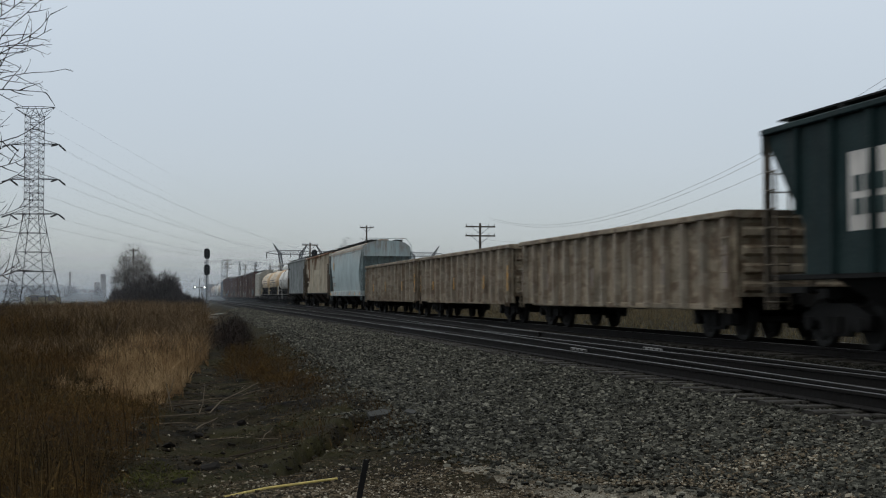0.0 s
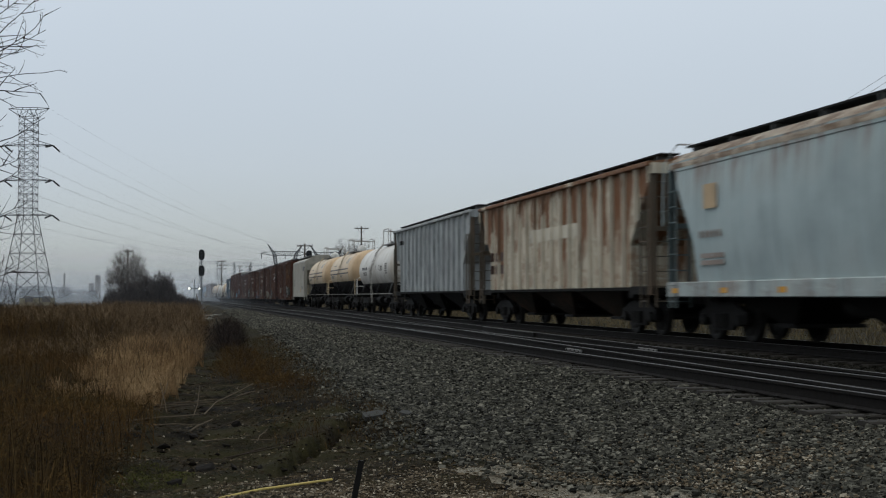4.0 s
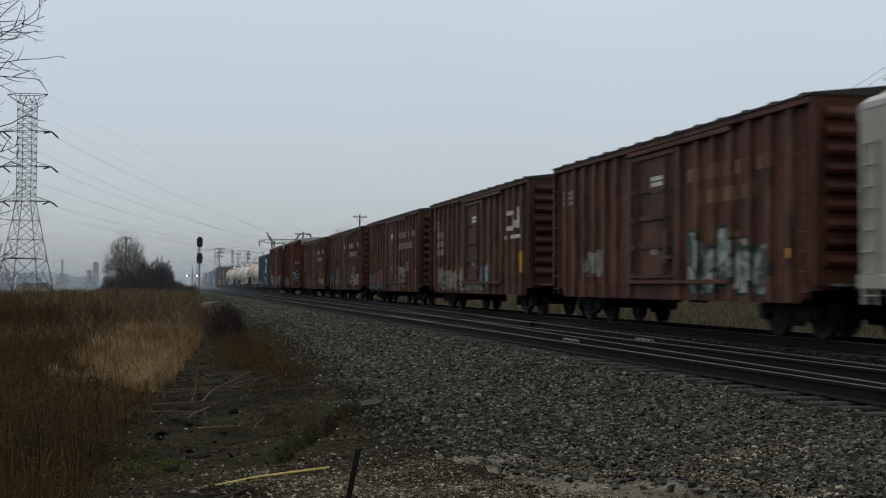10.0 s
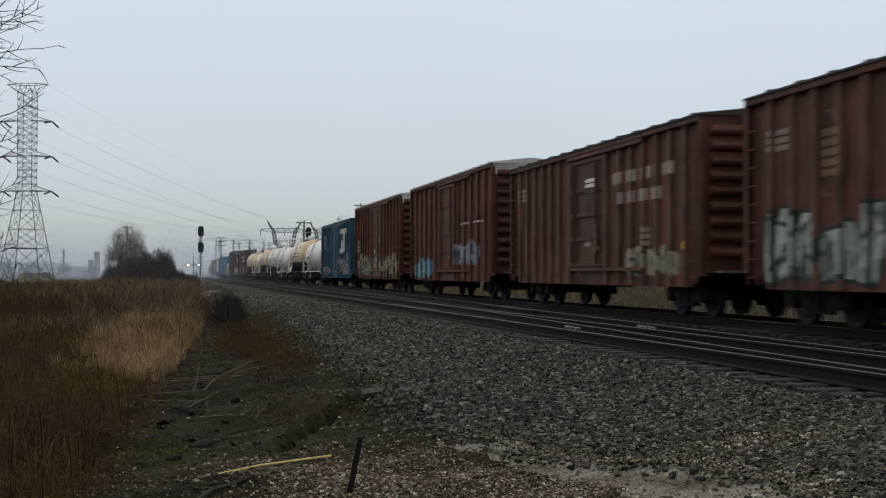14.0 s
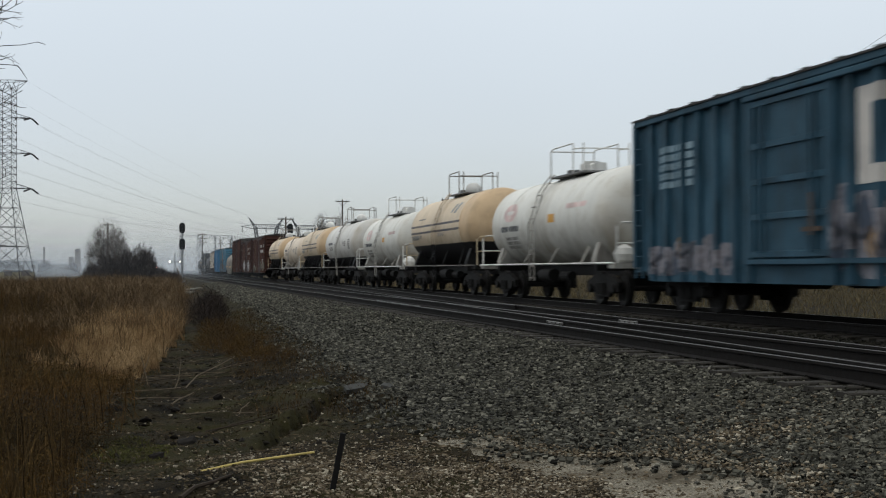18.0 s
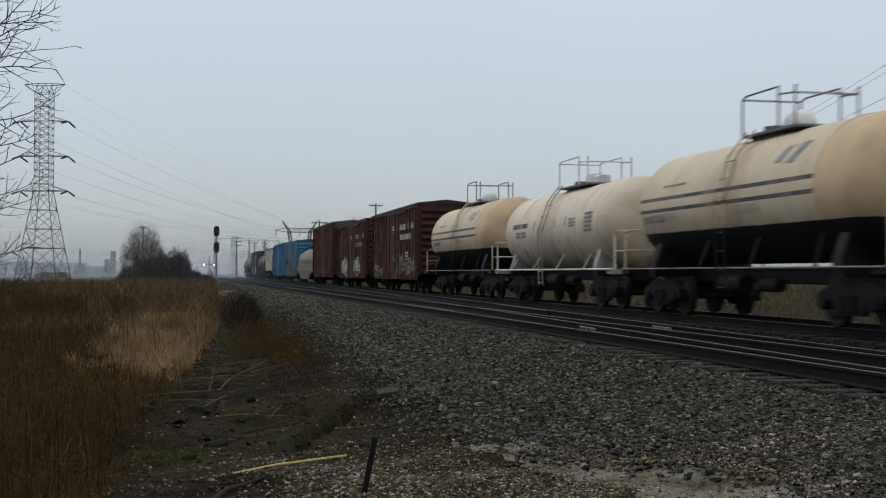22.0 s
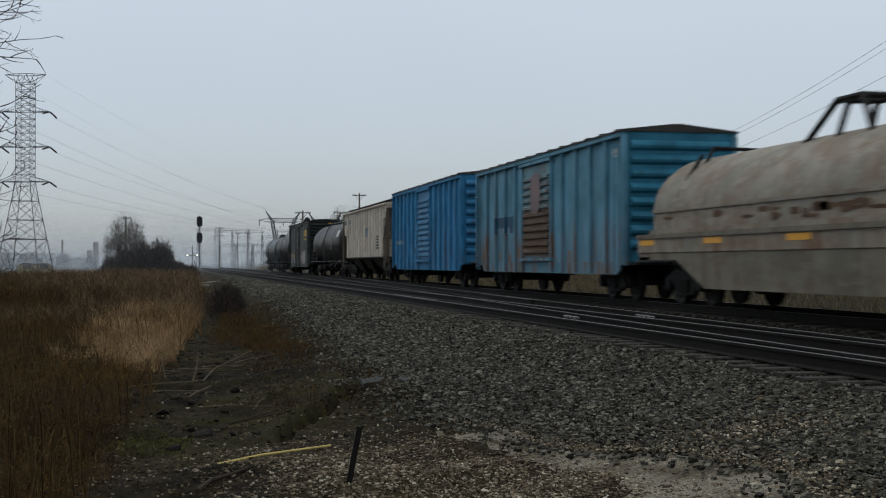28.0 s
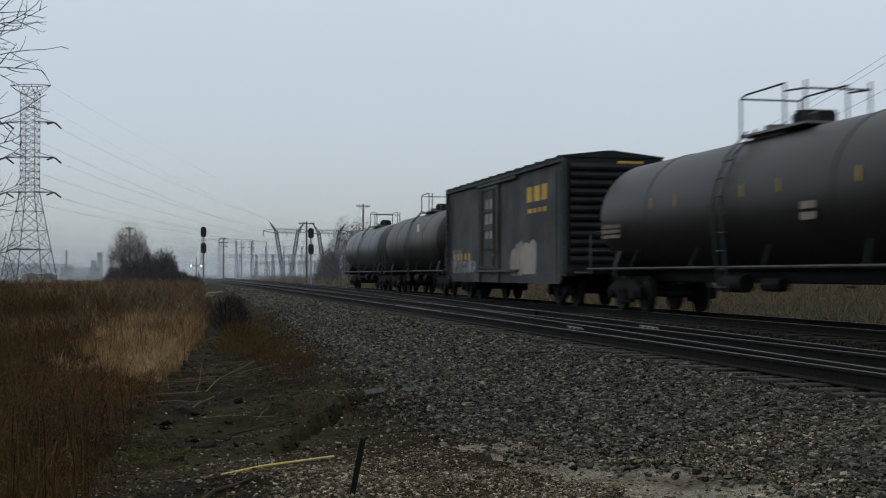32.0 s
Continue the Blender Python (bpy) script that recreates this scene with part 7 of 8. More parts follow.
def v_tower(x, y, H0, w, yaw=0.0):
    """A forked lattice tower whose two legs spread up to a beam."""
    p = tagged(new("forked_tower"), "forked steel lattice tower in the haze", "power pylon", "power pylons")
    p.matrix_basis = pose(x, y, float(ground_z(x, y)), 0, 0, yaw)
    for s in (-1, 1):
        part("leg", lattice_leg(Geo(), (s * 0.8, 0, 0), (s * w * 0.5, 0, H0 * 0.86), 0.42, 0.36, 12, 0.050), M_LATTICE, p)
        part("horn", lattice_leg(Geo(), (s * w * 0.5, 0, H0 * 0.86), (s * w * 0.80, 0, H0 * 1.03), 0.34, 0.06, 4, 0.036), M_LATTICE, p)
    g = Geo()
    for z in (H0 * 0.84, H0 * 0.91):
        for yy in (-0.4, 0.4):
            g.tube([(-w * 1.15, yy * 0.3, H0 * 0.875), (-w * 0.6, yy, z), (w * 0.6, yy, z), (w * 1.15, yy * 0.3, H0 * 0.875)], 0.07, 4)
    for k in range(-6, 7):
        g.tube([(k * w * 0.1, -0.4, H0 * 0.84), ((k + 0.5) * w * 0.1, -0.4, H0 * 0.91)], 0.045, 4)
        g.tube([((k + 1) * w * 0.1, -0.4, H0 * 0.84), ((k + 0.5) * w * 0.1, -0.4, H0 * 0.91)], 0.045, 4)
    part("beam", g, M_LATTICE, p)
    for k in (-1.1, 0.0, 1.1):
        part("insulator", Geo().tube([(k * w, 0, H0 * 0.86), (k * w, 0, H0 * 0.78)], 0.12, 6), M_SIGNAL, p)
    return p


v_tower(29.1, 331.0, 14.9, 5.7, 8)
v_tower(41.0, 339.0, 15.0, 5.7, 8)
v_tower(64.0, 330.0, 14.5, 5.7, 8)


def substation_frame(x, y, H0, w, bays, yaw=0.0):
    p = tagged(new("substation_frame"), "steel portal frame of a distant substation", "substation frame", "substation frames")
    p.matrix_basis = pose(x, y, float(ground_z(x, y)), 0, 0, yaw)
    for k in range(bays + 1):
        part("column", lattice_leg(Geo(), (k * w, 0, 0), (k * w, 0, H0), 0.45, 0.18, 6, 0.017), M_LATTICE, p)
    g = Geo()
    for z in (H0, H0 - 0.6):
        g.tube([(0, 0, z), (bays * w, 0, z)], 0.04, 4)
    for k in range(bays * 4):
        g.tube([(k * w / 4, 0, H0 - 0.6), ((k + 0.5) * w / 4, 0, H0)], 0.025, 4)
    part("beam", g, M_LATTICE, p)
    return p


for x, y, h0, w, b in ((14.0, 360.0, 6.5, 4.6, 4), (24.0, 372.0, 5.5, 5.0, 4), (20.0, 400.0, 8.0, 5.5, 5), (38.0, 390.0, 6.0, 5.0, 3), (16.0, 430.0, 12.5, 5.0, 3), (22.0, 345.0, 5.0, 3.4, 4), (30.0, 420.0, 11.0, 6.0, 3), (27.0, 352.0, 7.0, 3.0, 3), (10.0, 455.0, 13.5, 6.0, 3), (44.0, 360.0, 8.0, 4.0, 4)):
    substation_frame(x, y, h0, w, b, 4)


def wire(a, b, sag, name="line_wire", r=0.02, label="dark sagging line wire"):
    a, b = Vector(a), Vector(b)
    pts = [a.lerp(b, k / 24) - Vector((0, 0, sag * 4 * (k / 24) * (1 - k / 24))) for k in range(25)]
    return tagged(part(name, Geo().tube(pts, r, 5), M_WIRE), label, "wire", "overhead wires")


for off, low, at_y, steep in ((0.9, 6.60, 91.0, 0.00225), (1.25, 6.45, 91.5, 0.00222), (0.5, 5.45, 95.5, 0.00158)):
    run = [(29.3 + off, y, low + steep * (y - at_y) ** 2) for y in np.linspace(121.4, 24.0, 40)]
    tagged(part("line_wire", Geo().tube(run, 0.008, 5), M_WIRE), "dark sagging line wire", "wire", "overhead wires")
turned = Matrix.Rotation(radians(PYLON_YAW), 3, "Z")
for s in (-1, 1):
    for zf in (0.46, 0.636, 0.813):
        for twin in (-0.25, 0.25):
            tip = turned @ Vector((s * PYLON_H * 0.124 + twin, 3.9, 0))
            wire((PYLON_X + tip.x, PYLON_Y + tip.y, PYLON_H * zf - 1.6), (29.1 + s * 7.0 + twin, 331.0, 10.5 + (zf - 0.6) * 7), 1.5 + 0.4 * s, "power_line", 0.009, "high-voltage line strung from the pylon")
    tip = turned @ Vector((s * PYLON_H * 0.105, 0, 0))
    wire((PYLON_X + tip.x, PYLON_Y + tip.y, PYLON_H - 0.8), (29.1 + s * 5, 331.0, 15.0), 1.2, "power_line", 0.008, "thin earth wire strung from the pylon")

# crossing lights far down the line, and a leaning post
cross = tagged(new("crossing_signal"), "distant crossing signal with two lit lamps", "crossing signal")
cross.matrix_basis = pose(4.2, 234.0, -0.6)
part("mast", Geo().tube([(0, 0, 0), (0, 0, 4.7)], 0.09, 8), M_GALV, cross)
part("crossarm", Geo().box(-1.0, 1.0, -0.05, 0.05, 3.0, 3.15), M_SIGNAL, cross)
lamp_on, ln, ll, lb = nodes_of("signal_lamp_lit")
lb.inputs["Base Color"].default_value = (1, 1, 0.95, 1)
lb.inputs["Emission Color"].default_value, lb.inputs["Emission Strength"].default_value = (1.0, 0.97, 0.9, 1), 5.0
for s in (-0.9, 0.9):
    part("backboard", Geo().tube([(s, -0.02, 3.08), (s, 0.05, 3.08)], 0.26, 12), M_SIGNAL, cross)
    part("lamp", Geo().tube([(s, -0.10, 3.08), (s, -0.04, 3.08)], 0.13, 12), lamp_on, cross, "glowing white lamp")
far_cross = tagged(new("crossing_signal"), "distant crossing mast with a lit red lamp", "crossing signal")
far_cross.matrix_basis = pose(0.85, 236.0, -0.7)
part("mast", Geo().tube([(0, 0, 0), (0, 0, 2.9)], 0.08, 8), M_GALV, far_cross)
lamp_red, ln, ll, lb = nodes_of("crossing_lamp_red")
lb.inputs["Base Color"].default_value = (0.8, 0.1, 0.06, 1)
lb.inputs["Emission Color"].default_value, lb.inputs["Emission Strength"].default_value = (1.0, 0.30, 0.22, 1), 3.5
part("backboard", Geo().tube([(0, -0.10, 2.15), (0, -0.04, 2.15)], 0.28, 12), M_SIGNAL, far_cross)
part("lamp", Geo().tube([(0, -0.18, 2.15), (0, -0.11, 2.15)], 0.15, 12), lamp_red, far_cross, "glowing red lamp")
post = tagged(part("leaning_post", Geo().tube([(-0.15, 0, 0), (0.0, 0, 1.2), (-0.22, 0, 2.0)], 0.07, 7, 0.05), M_WOOD), "dark leaning wooden post beside the track", "post")
post.matrix_basis = pose(2.4, 112.0, float(ground_z(2.4, 112.0)) - 0.05, 0, 0, 0)


# ---- trees and shrubs, bare in winter ----
M_BARK = plain("bare_bark", (0.026, 0.021, 0.019), 0.95, 0.0, 0.3, 6.0, 0.0)
M_TWIG = by_island("bare_twigs", (0.017, 0.013, 0.011), (0.050, 0.037, 0.030), 0.95)


def grow(g_big, g_small, p, d, length, r, depth, rng, spread=0.55, lift=0.12, kids=(2, 4), small=0.02):
    """One limb and, from it, its own branches."""
    pts, q, dd = [p], Vector(p), Vector(d).normalized()
    n = 4 if depth > 1 else 3
    for k in range(n):
        dd = (dd + Vector((rng.gauss(0, 0.16), rng.gauss(0, 0.16), rng.gauss(lift * 0.5, 0.10)))).normalized()
        q = q + dd * (length / n)
        pts.append(Vector(q))
    (g_big if r > small else g_small).tube(pts, r, 7 if r > 0.05 else (5 if r > 0.02 else 3), r * 0.55, False)
    if depth == 0:
        return
    for k in range(rng.randint(*kids) + (2 if depth <= 1 else 0)):
        t = rng.uniform(0.35, 1.0)
        i = min(n - 1, int(t * n))
        base = pts[i].lerp(pts[i + 1], t * n - i if t < 1 else 1.0)
        a = rng.uniform(0, 6.283)
        side = dd.cross(Vector((math.cos(a), math.sin(a), 0.3))).normalized()
        nd = (dd * (1 - spread) + side * spread + Vector((0, 0, lift))).normalized()
        grow(g_big, g_small, base, nd, length * rng.uniform(0.5, 0.78), r * rng.uniform(0.42, 0.62), depth - 1, rng, spread, lift, kids, small)


def bare_tree(x, y, height, seed, label, depth=5, r=0.16, spread=0.5, stems=1, lean=(0, 0), kids=(2, 4), name="bare_tree"):
    rng = random.Random(seed)
    t = tagged(new(name), label, "tree" if name == "bare_tree" else "shrub", "bare trees" if name == "bare_tree" else "bare shrubs")
    t.matrix_basis = pose(x, y, float(ground_z(x, y)) - 0.1)
    big, small = Geo(), Geo()
    for k in range(stems):
        a = rng.uniform(0, 6.283)
        o = Vector((math.cos(a), math.sin(a), 0)) * (0.25 * (stems > 1) * rng.uniform(0.3, 1.6))
        d = Vector((lean[0] + (0.5 * math.cos(a) if stems > 1 else 0), lean[1] + (0.5 * math.sin(a) if stems > 1 else 0), 1))
        grow(big, small, o, d, height * rng.uniform(0.38, 0.5), r * rng.uniform(0.7, 1), depth, rng, spread, 0.13, kids, 0.02 if r < 0.2 else 0.03)
    part("trunk", big, M_BARK, t)
    if small.v:
        part("crown", small, M_TWIG, t)
    return t


def side_tree(x, y, seed):
    """A tree whose long fine limbs reach sideways in slow curves and turn up at their tips."""
    rng = random.Random(seed)
    t = tagged(new("bare_tree"), "bare grey tree with long fine upturned twigs", "tree", "bare trees")
    t.matrix_basis = pose(x, y, float(ground_z(x, y)) - 0.1)
    big, small = Geo(), Geo()
    big.tube([Vector((0.05 * math.sin(k), 0.06 * math.cos(2 * k), k * 1.0)) for k in range(11)], 0.16, 9, 0.04)

    def shoot(p, az, el, length, r, curl, level):
        """One curved shoot with side shoots that alternate."""
        n = max(4, int(length / 0.16))
        pts, q, wander = [Vector(p)], Vector(p), rng.uniform(-0.25, 0.25)
        for k in range(n):
            el += curl / n + rng.gauss(0, 0.07)
            az += wander / n + rng.gauss(0, 0.06)
            q = q + Vector((math.cos(az) * math.cos(el), math.sin(az) * math.cos(el), math.sin(el))) * (length / n)
            pts.append(Vector(q))
            if level and k > n * 0.18 and rng.random() < (0.62 if level == 2 else 0.45):
                side = 1 if k % 2 else -1
                shoot(q, az + rng.uniform(-0.5, 0.5), el + side * rng.uniform(0.45, 0.85), length * rng.uniform(0.16, 0.38) * (1.25 - k / n), r * 0.55, rng.uniform(0.0, 0.55), level - 1)
        (big if r > 0.011 else small).tube(pts, r, 5 if r > 0.011 else 3, max(0.0028, r * 0.30), False)

    for k in range(30):
        z = 1.6 + 8.4 * (k + rng.uniform(-0.4, 0.4)) / 30
        reach = rng.uniform(3.0, 3.9) if z > 5.2 else rng.uniform(2.3, 2.95)
        shoot((0.0, 0.0, z - 0.6), rng.uniform(-0.35, 0.45), rng.uniform(-0.10, 0.30), reach, rng.uniform(0.015, 0.024), rng.uniform(0.15, 0.75), 2)
    part("trunk", big, M_BARK, t)
    part("crown", small, M_TWIG, t)
    return t


side_tree(-5.5, 26.5, 11)


def twig_mass(name, x, y, rx, ry, h, n, seed, label, length=0.7, mat=None, low=0.0, width=0.012):
    """A dense bare shrub or crown: fine twigs that fill an uneven dome, over a few stems."""
    r = np.random.RandomState(seed)
    t = tagged(new(name), label, "shrub" if name == "bare_shrub" else "tree", "bare shrubs" if name == "bare_shrub" else "bare trees")
    gz = float(ground_z(x, y))
    t.matrix_basis = pose(x, y, gz)
    a, u, w = r.uniform(0, 6.283, n), r.uniform(0, 1, n) ** 0.45, r.uniform(0, 1, n)
    rag = 0.86 + 0.13 * np.sin(3 * a + seed) * np.sin(5 * a) + 0.09 * np.sin(9 * a + 4 * w)
    px, py = np.cos(a) * u * rx * rag, np.sin(a) * u * ry * rag
    top = h * np.sqrt(np.clip(1 - u ** 2 * 0.92, 0.02, 1)) * rag
    pz = low + (top - low) * w ** 0.6
    d = np.stack([px / rx * 0.9 + r.normal(0, 0.5, n), py / ry * 0.9 + r.normal(0, 0.5, n), 0.8 + r.normal(0, 0.45, n)], 1)
    d /= np.linalg.norm(d, axis=1)[:, None]
    s = np.cross(d, r.normal(0, 1, (n, 3)))
    s /= np.linalg.norm(s, axis=1)[:, None]
    c, l = np.stack([px, py, pz], 1), (length * r.uniform(0.4, 1.2, n))[:, None]
    v = np.stack([c - d * l * 0.5 - s * width, c - d * l * 0.5 + s * width, c + d * l * 0.5], 1).reshape(-1, 3)
    part("crown", numpy_mesh("crown", v, np.arange(n * 3).reshape(-1, 3), mat or M_TWIG), None, t)
    g, rg = Geo(), random.Random(seed)
    for k in range(7):
        b = rg.uniform(0, 6.283)
        g.tube([(0.15 * math.cos(b), 0.15 * math.sin(b), -0.1), (0.3 * rx * math.cos(b), 0.3 * ry * math.sin(b), h * 0.45), (0.5 * rx * math.cos(b + 0.3), 0.5 * ry * math.sin(b + 0.3), h * 0.8)], min(0.06, 0.012 * h), 6, min(0.015, 0.003 * h))
    part("trunk", g, M_BARK, t)
    return t


# Haze over the far shrubs is put into their twig colour.
M_SHRUB = by_island("hazy_shrub_twigs", (0.044, 0.038, 0.036), (0.105, 0.090, 0.082), 0.95)
for x, y, rx, h, s in ((-6.0, 149.0, 1.8, 2.9, 1), (-4.5, 150.0, 2.2, 4.1, 2), (-2.9, 151.0, 2.4, 4.9, 3), (-1.2, 150.5, 2.0, 5.2, 4), (-0.4, 151.5, 1.3, 4.9, 7), (1.0, 151.0, 1.3, 2.4, 5), (2.4, 154.0, 1.2, 1.7, 6)):
    twig_mass("bare_shrub", x, y, rx, 1.8, h, 5200, 100 + s, "dense dark bare shrub in the field", 0.8, M_SHRUB, width=0.02)
# Haze over the tree crown, likewise painted in as paler twigs.
M_TWIG_HAZED = by_island("hazed_bare_twigs", (0.085, 0.072, 0.064), (0.18, 0.155, 0.135), 0.95)
bare_tree(-5.1, 156.0, 4.6, 31, "bare tree with spreading limbs over the shrubs", 4, 0.14, 0.42, 2)
twig_mass("bare_tree", -5.0, 158.0, 2.9, 2.6, 8.7, 5200, 120, "bare tree with a fine rounded crown over the shrubs", 1.0, M_TWIG_HAZED, 3.4, 0.014)
for x, y, h, s in ((27.4, 198.0, 12.0, 1), (30.5, 204.0, 11.0, 2), (24.0, 200.0, 7.0, 3), (33.0, 212.0, 9.5, 4), (37.0, 205.0, 8.0, 5), (42.0, 215.0, 9.0, 6), (47.0, 208.0, 8.0, 7), (52.0, 222.0, 9.5, 8), (58.0, 224.0, 10.0, 9), (64.0, 218.0, 9.0, 10), (71.0, 226.0, 9.5, 12)):
    twig_mass("bare_tree", x, y, 0.36 * h, 0.34 * h, h, 8000 if s < 3 else 3600, 200 + s, "bare roadside tree beyond the tracks", 1.3, low=1.0, width=0.016)
for x, y, h, s in ((1.75, 41.5, 1.4, 1), (2.1, 43.5, 1.3, 2), (1.6, 45.5, 1.1, 3), (2.3, 49.0, 0.9, 4), (2.6, 57.0, 0.8, 5)):
    twig_mass("bare_shrub", x, y, 0.62, 1.2, h, 620, 300 + s, "low dark bare shrub at the foot of the ballast", 0.55, width=0.0065)
for x, y, h, s in ((1.50, 28.5, 0.55, 1), (1.65, 31.0, 0.62, 2), (1.80, 34.0, 0.6, 3), (2.3, 31.0, 0.38, 4), (2.0, 27.0, 0.36, 5), (1.95, 37.0, 0.5, 6), (2.2, 24.5, 0.26, 7)):
    twig_mass("bare_shrub", x, y, 0.75, 1.6, h, 1100, 320 + s, "reddish dead weed clump at the foot of the ballast", 0.25, M_RUSSET, width=0.003)
x, y = patch(11000, 15.0, 52.0, 1.0, 0.6, 3.8, lambda x, y: (clumped(x, y, 0.6) > 0.3) & (np.abs(x - 1.85 - 0.02 * y) < 0.9), rs)
v, f = blades(x, y, ground_z(x, y) - 0.02, rs.uniform(0.05, 0.22, len(x)), np.full(len(x), 0.004), 0.9 * rs.uniform(0.2, 1.3, len(x)), rs)
tagged(part("ditch_weeds", numpy_mesh("ditch_weeds", v, f, M_STEM), M_STEM), "dark reddish weeds along the ditch", "weeds", kind="stuff")
for x, y, h, s in ((-3.5, 40.0, 1.3, 1), (-4.7, 42.0, 1.35, 2), (-6.2, 43.0, 1.2, 3), (-2.3, 47.0, 1.15, 4)):
    twig_mass("bare_shrub", x, y, 0.9, 1.3, h, 1500, 340 + s, "tall dark brown dead weed clump in the field", 0.4, M_STEM, width=0.005)
x, y = patch(26000, 120.0, 330.0, 1.0, 14.0, 90.0, lambda x, y: x > 17.0, rs)
v, f = blades(x, y, ground_z(x, y) - 0.1, rs.uniform(0.6, 2.2, len(x)), rs.uniform(0.012, 0.035, len(x)), 0.9 * rs.uniform(0.2, 1.3, len(x)), rs)
tagged(part("far_scrub", numpy_mesh("far_scrub", v, f, M_VERGE), M_VERGE), "brown scrub beyond the tracks", "scrub", kind="stuff")


# ---- buildings on the horizon ----
def shed(x, y, w, d, h0, mat, yaw=0.0, windows=6):
    b = tagged(new("industrial_shed"), "low pale industrial shed on the horizon", "shed", "industrial sheds")
    b.matrix_basis = pose(x, y, float(ground_z(x, y)), 0, 0, yaw)
    part("wall", Geo().box(-w / 2, w / 2, -d / 2, d / 2, 0, h0), mat, b)
    part("roof", Geo().prism([(-w / 2 - 0.3, h0), (0, h0 + 0.25), (w / 2 + 0.3, h0)], "y", -d / 2 - 0.3, d / 2 + 0.3), M_GALV, b)
    for k in range(windows):
        part("window", Geo().box(-0.7, 0.7, -0.06, 0.0, 0, 1.1), M_BRICKY, b, at=(-w / 2 + (k + 0.5) * w / windows, -d / 2, h0 * 0.5))
    return b


M_PALE = plain("pale_cladding", (0.45, 0.46, 0.46), 0.7, 0.0, 0.15, 1.0, 0.0)
M_BRICKY = plain("dull_cladding", (0.20, 0.17, 0.15), 0.8, 0.0, 0.2, 1.0, 0.0)
shed(-52.0, 440.0, 30.0, 15.0, 4.9, M_PALE, 8, 9)
shed(-34.0, 500.0, 16.0, 12.0, 4.0, M_BRICKY, 8, 4)
shed(-24.2, 246.0, 6.2, 4.0, 1.5, plain("tan_cladding", (0.36, 0.31, 0.20), 0.8, 0.0, 0.2, 1.0, 0.0), 8, 2)
for x, y, h0 in ((-37.0, 470.0, 9.5), (-22.8, 420.0, 8.0), (-25.0, 425.0, 5.5)):
    s = tagged(part("silo", Geo().tube([(0, 0, 0), (0, 0, h0), (0, 0, h0 + 0.6)], 0.9 if h0 < 9 else 0.35, 14), M_BRICKY), "tall slim stack on the horizon" if h0 > 9 else "grey storage silo on the horizon", "silo")
    s.matrix_basis = pose(x, y, float(ground_z(x, y)))
for k in range(16):
    x = -78 + k * 4.6 + rng.uniform(-1.5, 1.5)
    h0 = rng.uniform(4, 7.5)
    twig_mass("bare_tree", x, 430 + rng.uniform(-30, 60), 0.45 * h0, 0.4 * h0, h0, 1500, 400 + k, "hazy bare tree on the horizon", 1.4, low=0.8, width=0.03)

# ---- things on the ground nearby ----
stake = tagged(part("steel_stake", Geo().prism([(-0.020, -0.015), (0.020, -0.015), (0.020, 0.0), (0.005, 0.004), (0.005, 0.022), (-0.005, 0.022), (-0.005, 0.004), (-0.020, 0.0)], "z", -0.2, 0.46), M_STEEL), "black steel stake leaning out of the gravel", "stake")
stake.matrix_basis = pose(1.225, 8.85, -0.62, 0, 11, 0)
M_YSTICK = plain("yellow_plastic", (0.52, 0.40, 0.13), 0.6, 0.0, 0.2, 10.0)
stick = tagged(part("yellow_stake", Geo().tube([(0.38, 10.06, -0.585), (0.72, 10.36, -0.572), (1.36, 10.87, -0.585)], 0.0105, 7), M_YSTICK), "yellow marker rod lying on the gravel", "marker rod")
M_DEAD = plain("pale_dead_wood", (0.11, 0.086, 0.058), 0.9, 0.0, 0.35, 8.0)
M_DARKWOOD = plain("dark_dead_wood", (0.035, 0.026, 0.018), 0.95, 0.0, 0.35, 8.0)
rng = random.Random(77)


def stick_at(x, y, length, turn, rise, r, mat, label="dead stick lying in the ditch"):
    d = Vector((math.cos(turn), math.sin(turn), 0)) * length
    a = Vector((x, y, float(ground_z(x, y)) + 0.015))
    b = a + d
    b.z = float(ground_z(b.x, b.y)) + 0.02 + rise
    side = Vector((-d.y, d.x, 0)) * rng.uniform(-0.10, 0.10)
    pts = [a, a.lerp(b, 0.35) + side + Vector((0, 0, 0.015)), a.lerp(b, 0.7) + side * 0.4, b]
    return tagged(part("fallen_stick", Geo().tube(pts, r, 6, r * 0.5), mat), label, "stick", "fallen sticks")


stick_at(0.20, 9.10, 0.65, 0.94, 0.0, 0.020, M_DARKWOOD, "dark stick lying on the gravel")
stick_at(-0.62, 19.3, 1.25, 0.55, 0.02, 0.015, M_DEAD)
stick_at(-0.25, 18.3, 1.05, 0.80, 0.03, 0.013, M_DEAD)
stick_at(0.52, 20.1, 1.7, 1.05, 0.32, 0.012, M_DEAD)
stick_at(0.35, 19.9, 0.4, 1.3, 0.42, 0.010, M_DEAD)
stick_at(-0.05, 20.3, 0.3, 1.9, 0.40, 0.010, M_DEAD)
stick_at(-0.15, 20.6, 0.35, 1.2, 0.45, 0.009, M_DEAD)
for k in range(26):
    yy = rng.uniform(14.5, 29)
    stick_at(rng.uniform(-0.3, 1.7), yy, rng.uniform(0.3, 1.1), rng.uniform(-0.5, 1.6), rng.choice((0, 0, 0.03, 0.12)), rng.uniform(0.006, 0.014), rng.choice((M_DARKWOOD, M_DARKWOOD, M_DEAD)))

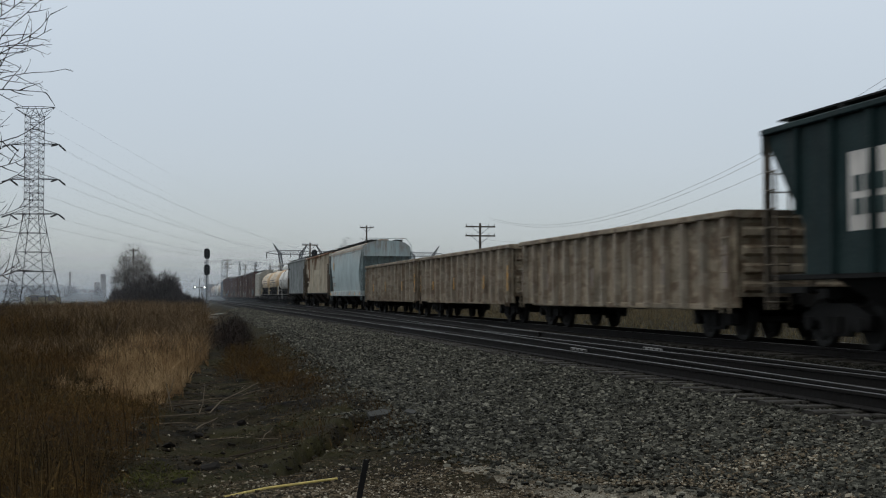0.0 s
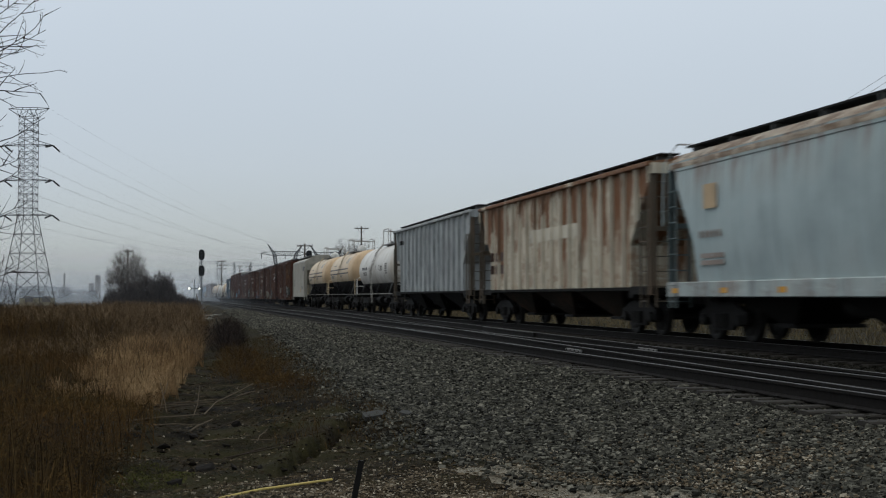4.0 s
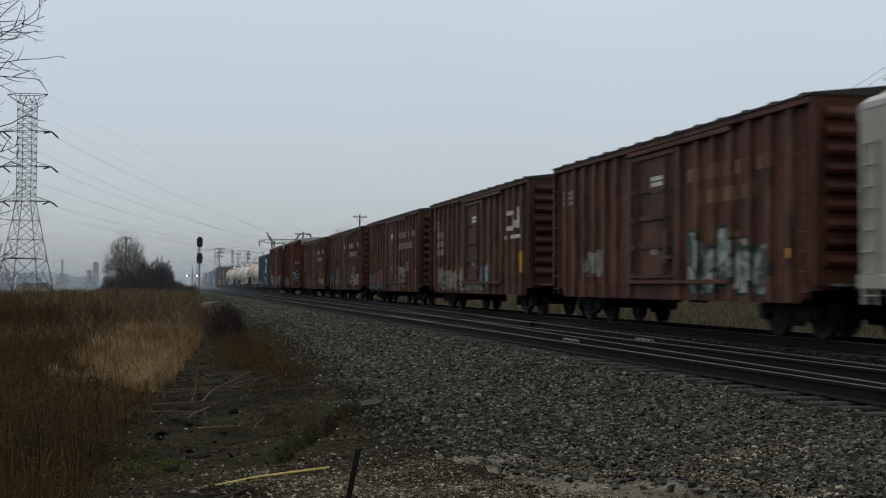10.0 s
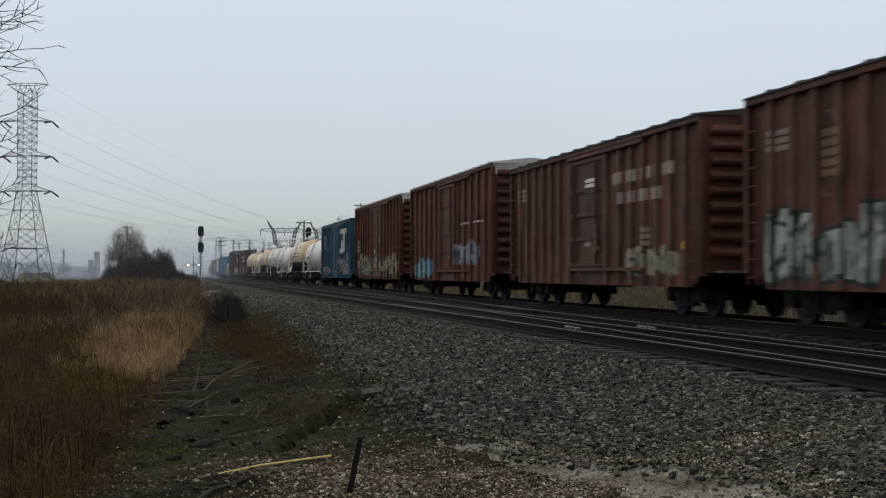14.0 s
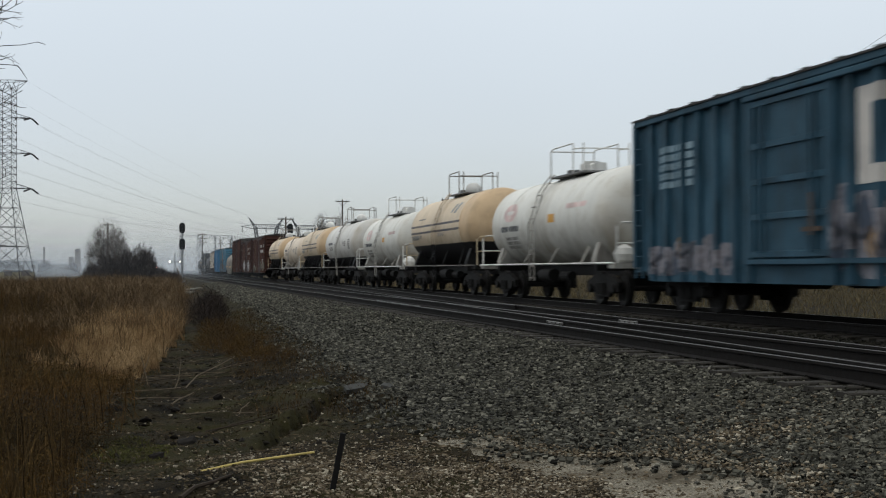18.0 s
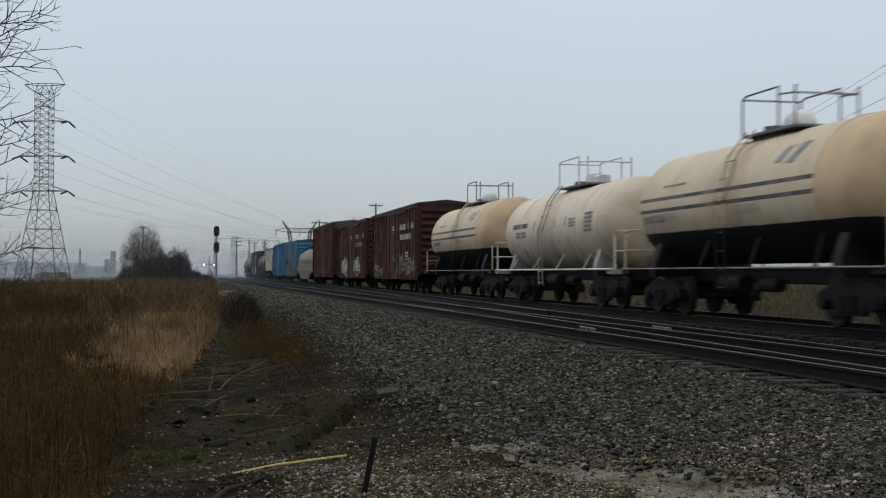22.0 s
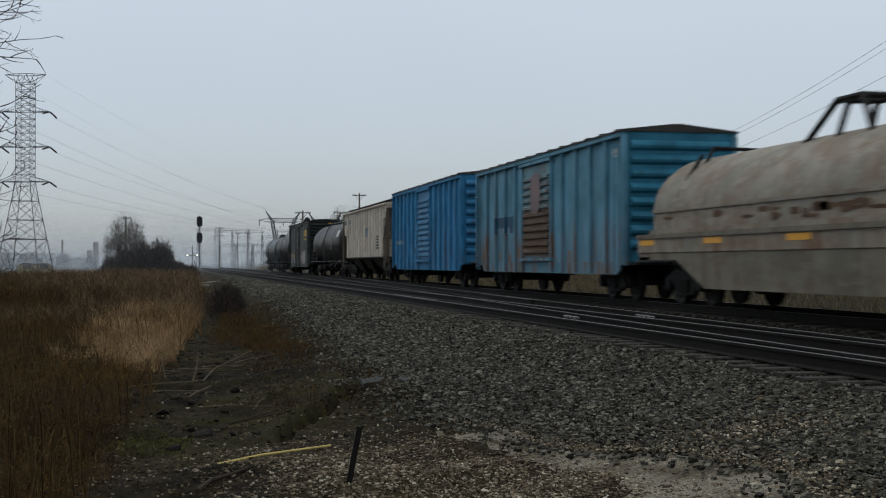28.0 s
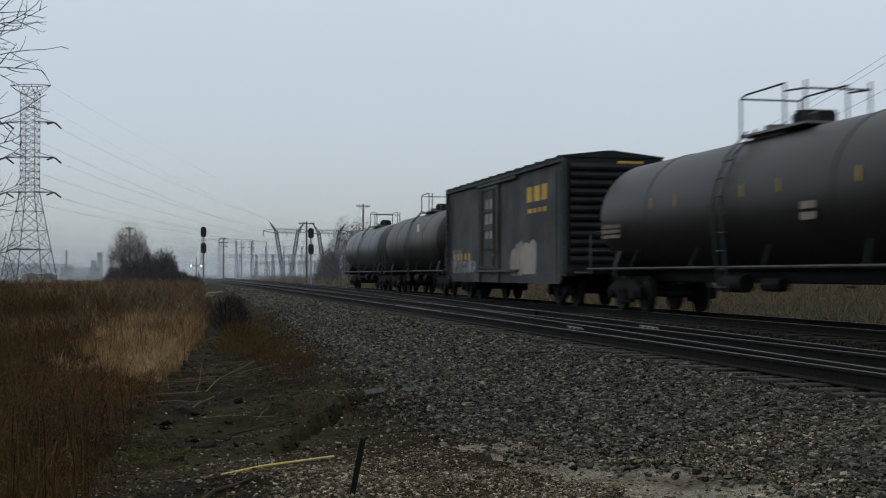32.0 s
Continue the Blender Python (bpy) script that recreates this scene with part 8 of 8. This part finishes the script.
# clods of soil along the washed-out lip of the ballast, and two flat slabs
M_CLOD = by_island("soil_clods", (0.006, 0.005, 0.0035), (0.022, 0.017, 0.010), 0.95)
n = 60
t = rs.uniform(0, 1, n)
cx = 1.05 + 1.55 * t
cy = np.interp(cx, [1.05, 1.33, 1.7, 2.17, 2.6], [13.1, 13.9, 14.9, 16.4, 17.2]) + rs.normal(0.12, 0.16, n)
cx = cx + rs.normal(0, 0.05, n)
ex, ey = scatter(300, 12.0, 32.0, 1.2, lambda y: np.full_like(y, -0.6), 2.2, rs)
cx, cy = np.concatenate([cx, ex]), np.concatenate([cy, ey])
c_size = np.concatenate([rs.uniform(0.012, 0.045, n), rs.uniform(0.008, 0.06, len(ex)) * rs.uniform(0.3, 1, len(ex))])
v, f = stone_arrays(cx, cy, ground_z(cx, cy) + c_size * 0.25, c_size, rs, 0.6, True)
tagged(part("soil_clods", numpy_mesh("soil_clods", v, f, M_CLOD), M_CLOD), "dark clods of soil along the washed-out edge", "soil", kind="stuff")
big_clods = ((0.34, 13.35, 0.085), (0.66, 13.45, 0.07), (0.93, 13.5, 0.045), (0.05, 12.3, 0.05), (0.95, 18.6, 0.10), (0.30, 17.0, 0.07), (-0.05, 16.2, 0.08), (0.55, 20.6, 0.09), (1.35, 20.2, 0.06))
for bx, by, bs_ in big_clods:
    v, f = stone_arrays(np.zeros(1), np.zeros(1), np.zeros(1), np.full(1, bs_), rs, 0.6, True)
    clod = tagged(part("soil_clod", numpy_mesh("soil_clod", v, f, plain("dark_clod", (0.010, 0.008, 0.006), 0.95, 0.0, 0.4, 12.0, 0.6)), None), "dark clod of wet soil on the ditch floor", "soil clod", "soil clods")
    clod.matrix_basis = pose(bx, by, float(ground_z(bx, by)) + bs_ * 0.3)
M_SLAB = plain("grey_slab", (0.040, 0.040, 0.036), 0.85, 0.0, 0.3, 6.0)
for x, y, s, a in ((2.75, 17.4, 0.20, 20), (3.1, 16.9, 0.12, 65)):
    sl = tagged(part("stone_slab", Geo().prism([(-s, -s * 0.6), (s * 0.3, -s * 0.7), (s, -s * 0.1), (s * 0.7, s * 0.6), (-s * 0.6, s * 0.5)], "z", -0.03, 0.03), M_SLAB), "flat grey stone slab on the bank", "stone slab", "stone slabs")
    sl.matrix_basis = pose(x, y, float(ground_z(x, y)) + 0.05, 8, -6, a)

M_CULVERT = plain("weathered_concrete", (0.125, 0.118, 0.098), 0.9, 0.0, 0.25, 3.0)
for x, y, w, d, a in ((2.0, 112.0, 0.7, 1.6, 14), (3.1, 104.0, 0.7, 1.5, -20), (2.4, 96.0, 0.4, 1.0, 35)):
    sl = tagged(part("concrete_slab", Geo().prism([(-w, -d), (w * 0.8, -d * 0.9), (w, d * 0.7), (w * 0.2, d), (-w * 0.9, d * 0.8)], "z", -0.15, 0.06), M_CULVERT), "pale broken concrete slab beside the track", "concrete slab", "concrete slabs")
    sl.matrix_basis = pose(x, y, float(ground_z(x, y)) + 0.08, 3, -5, a)

# ---- haze of the distance, put in as flat see-through sheets ----
def haze_sheet_material(alpha):
    m = bpy.data.materials.new("mist")
    m.use_nodes = True
    ns, ls = m.node_tree.nodes, m.node_tree.links
    ns.clear()
    out, mix = ns.new("ShaderNodeOutputMaterial"), ns.new("ShaderNodeMixShader")
    tr, df = ns.new("ShaderNodeBsdfTransparent"), ns.new("ShaderNodeBsdfDiffuse")
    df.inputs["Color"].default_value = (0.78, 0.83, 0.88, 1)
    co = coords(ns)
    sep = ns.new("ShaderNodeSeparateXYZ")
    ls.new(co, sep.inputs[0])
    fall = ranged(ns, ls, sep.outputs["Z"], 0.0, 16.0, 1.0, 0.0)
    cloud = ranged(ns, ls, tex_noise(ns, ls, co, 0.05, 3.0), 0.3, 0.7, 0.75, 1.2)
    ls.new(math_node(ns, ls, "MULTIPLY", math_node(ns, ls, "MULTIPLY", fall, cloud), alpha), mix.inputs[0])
    ls.new(tr.outputs[0], mix.inputs[1])
    ls.new(df.outputs[0], mix.inputs[2])
    ls.new(mix.outputs[0], out.inputs[0])
    return m


# Sheets further off are more opaque, so that things pale with distance.
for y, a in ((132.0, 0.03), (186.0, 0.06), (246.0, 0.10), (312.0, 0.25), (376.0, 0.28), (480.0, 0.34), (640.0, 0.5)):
    veil = tagged(part("mist", Geo().add([(-400, y, -1.5), (400, y, -1.5), (400, y, 17), (-400, y, 17)], [(0, 1, 2, 3)]), haze_sheet_material(a)), "flat pale sheet standing in for distance haze", "mist", "mist banks", "stuff")
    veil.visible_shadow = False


# ---- what moves ----
def travelled(t):
    """Metres that the train has gone since the clip began."""
    u = t / 32
    return t * (16.5912 + 0.5072 * u ** 1 - 0.6153 * u ** 2 + 0.3860 * u ** 3)


def motions():
    for car, start in TRAIN:
        walk(car, [(t, pose(TRACK_B, start - travelled(t), 0)) for t in range(0, 33, 4)])


motions()
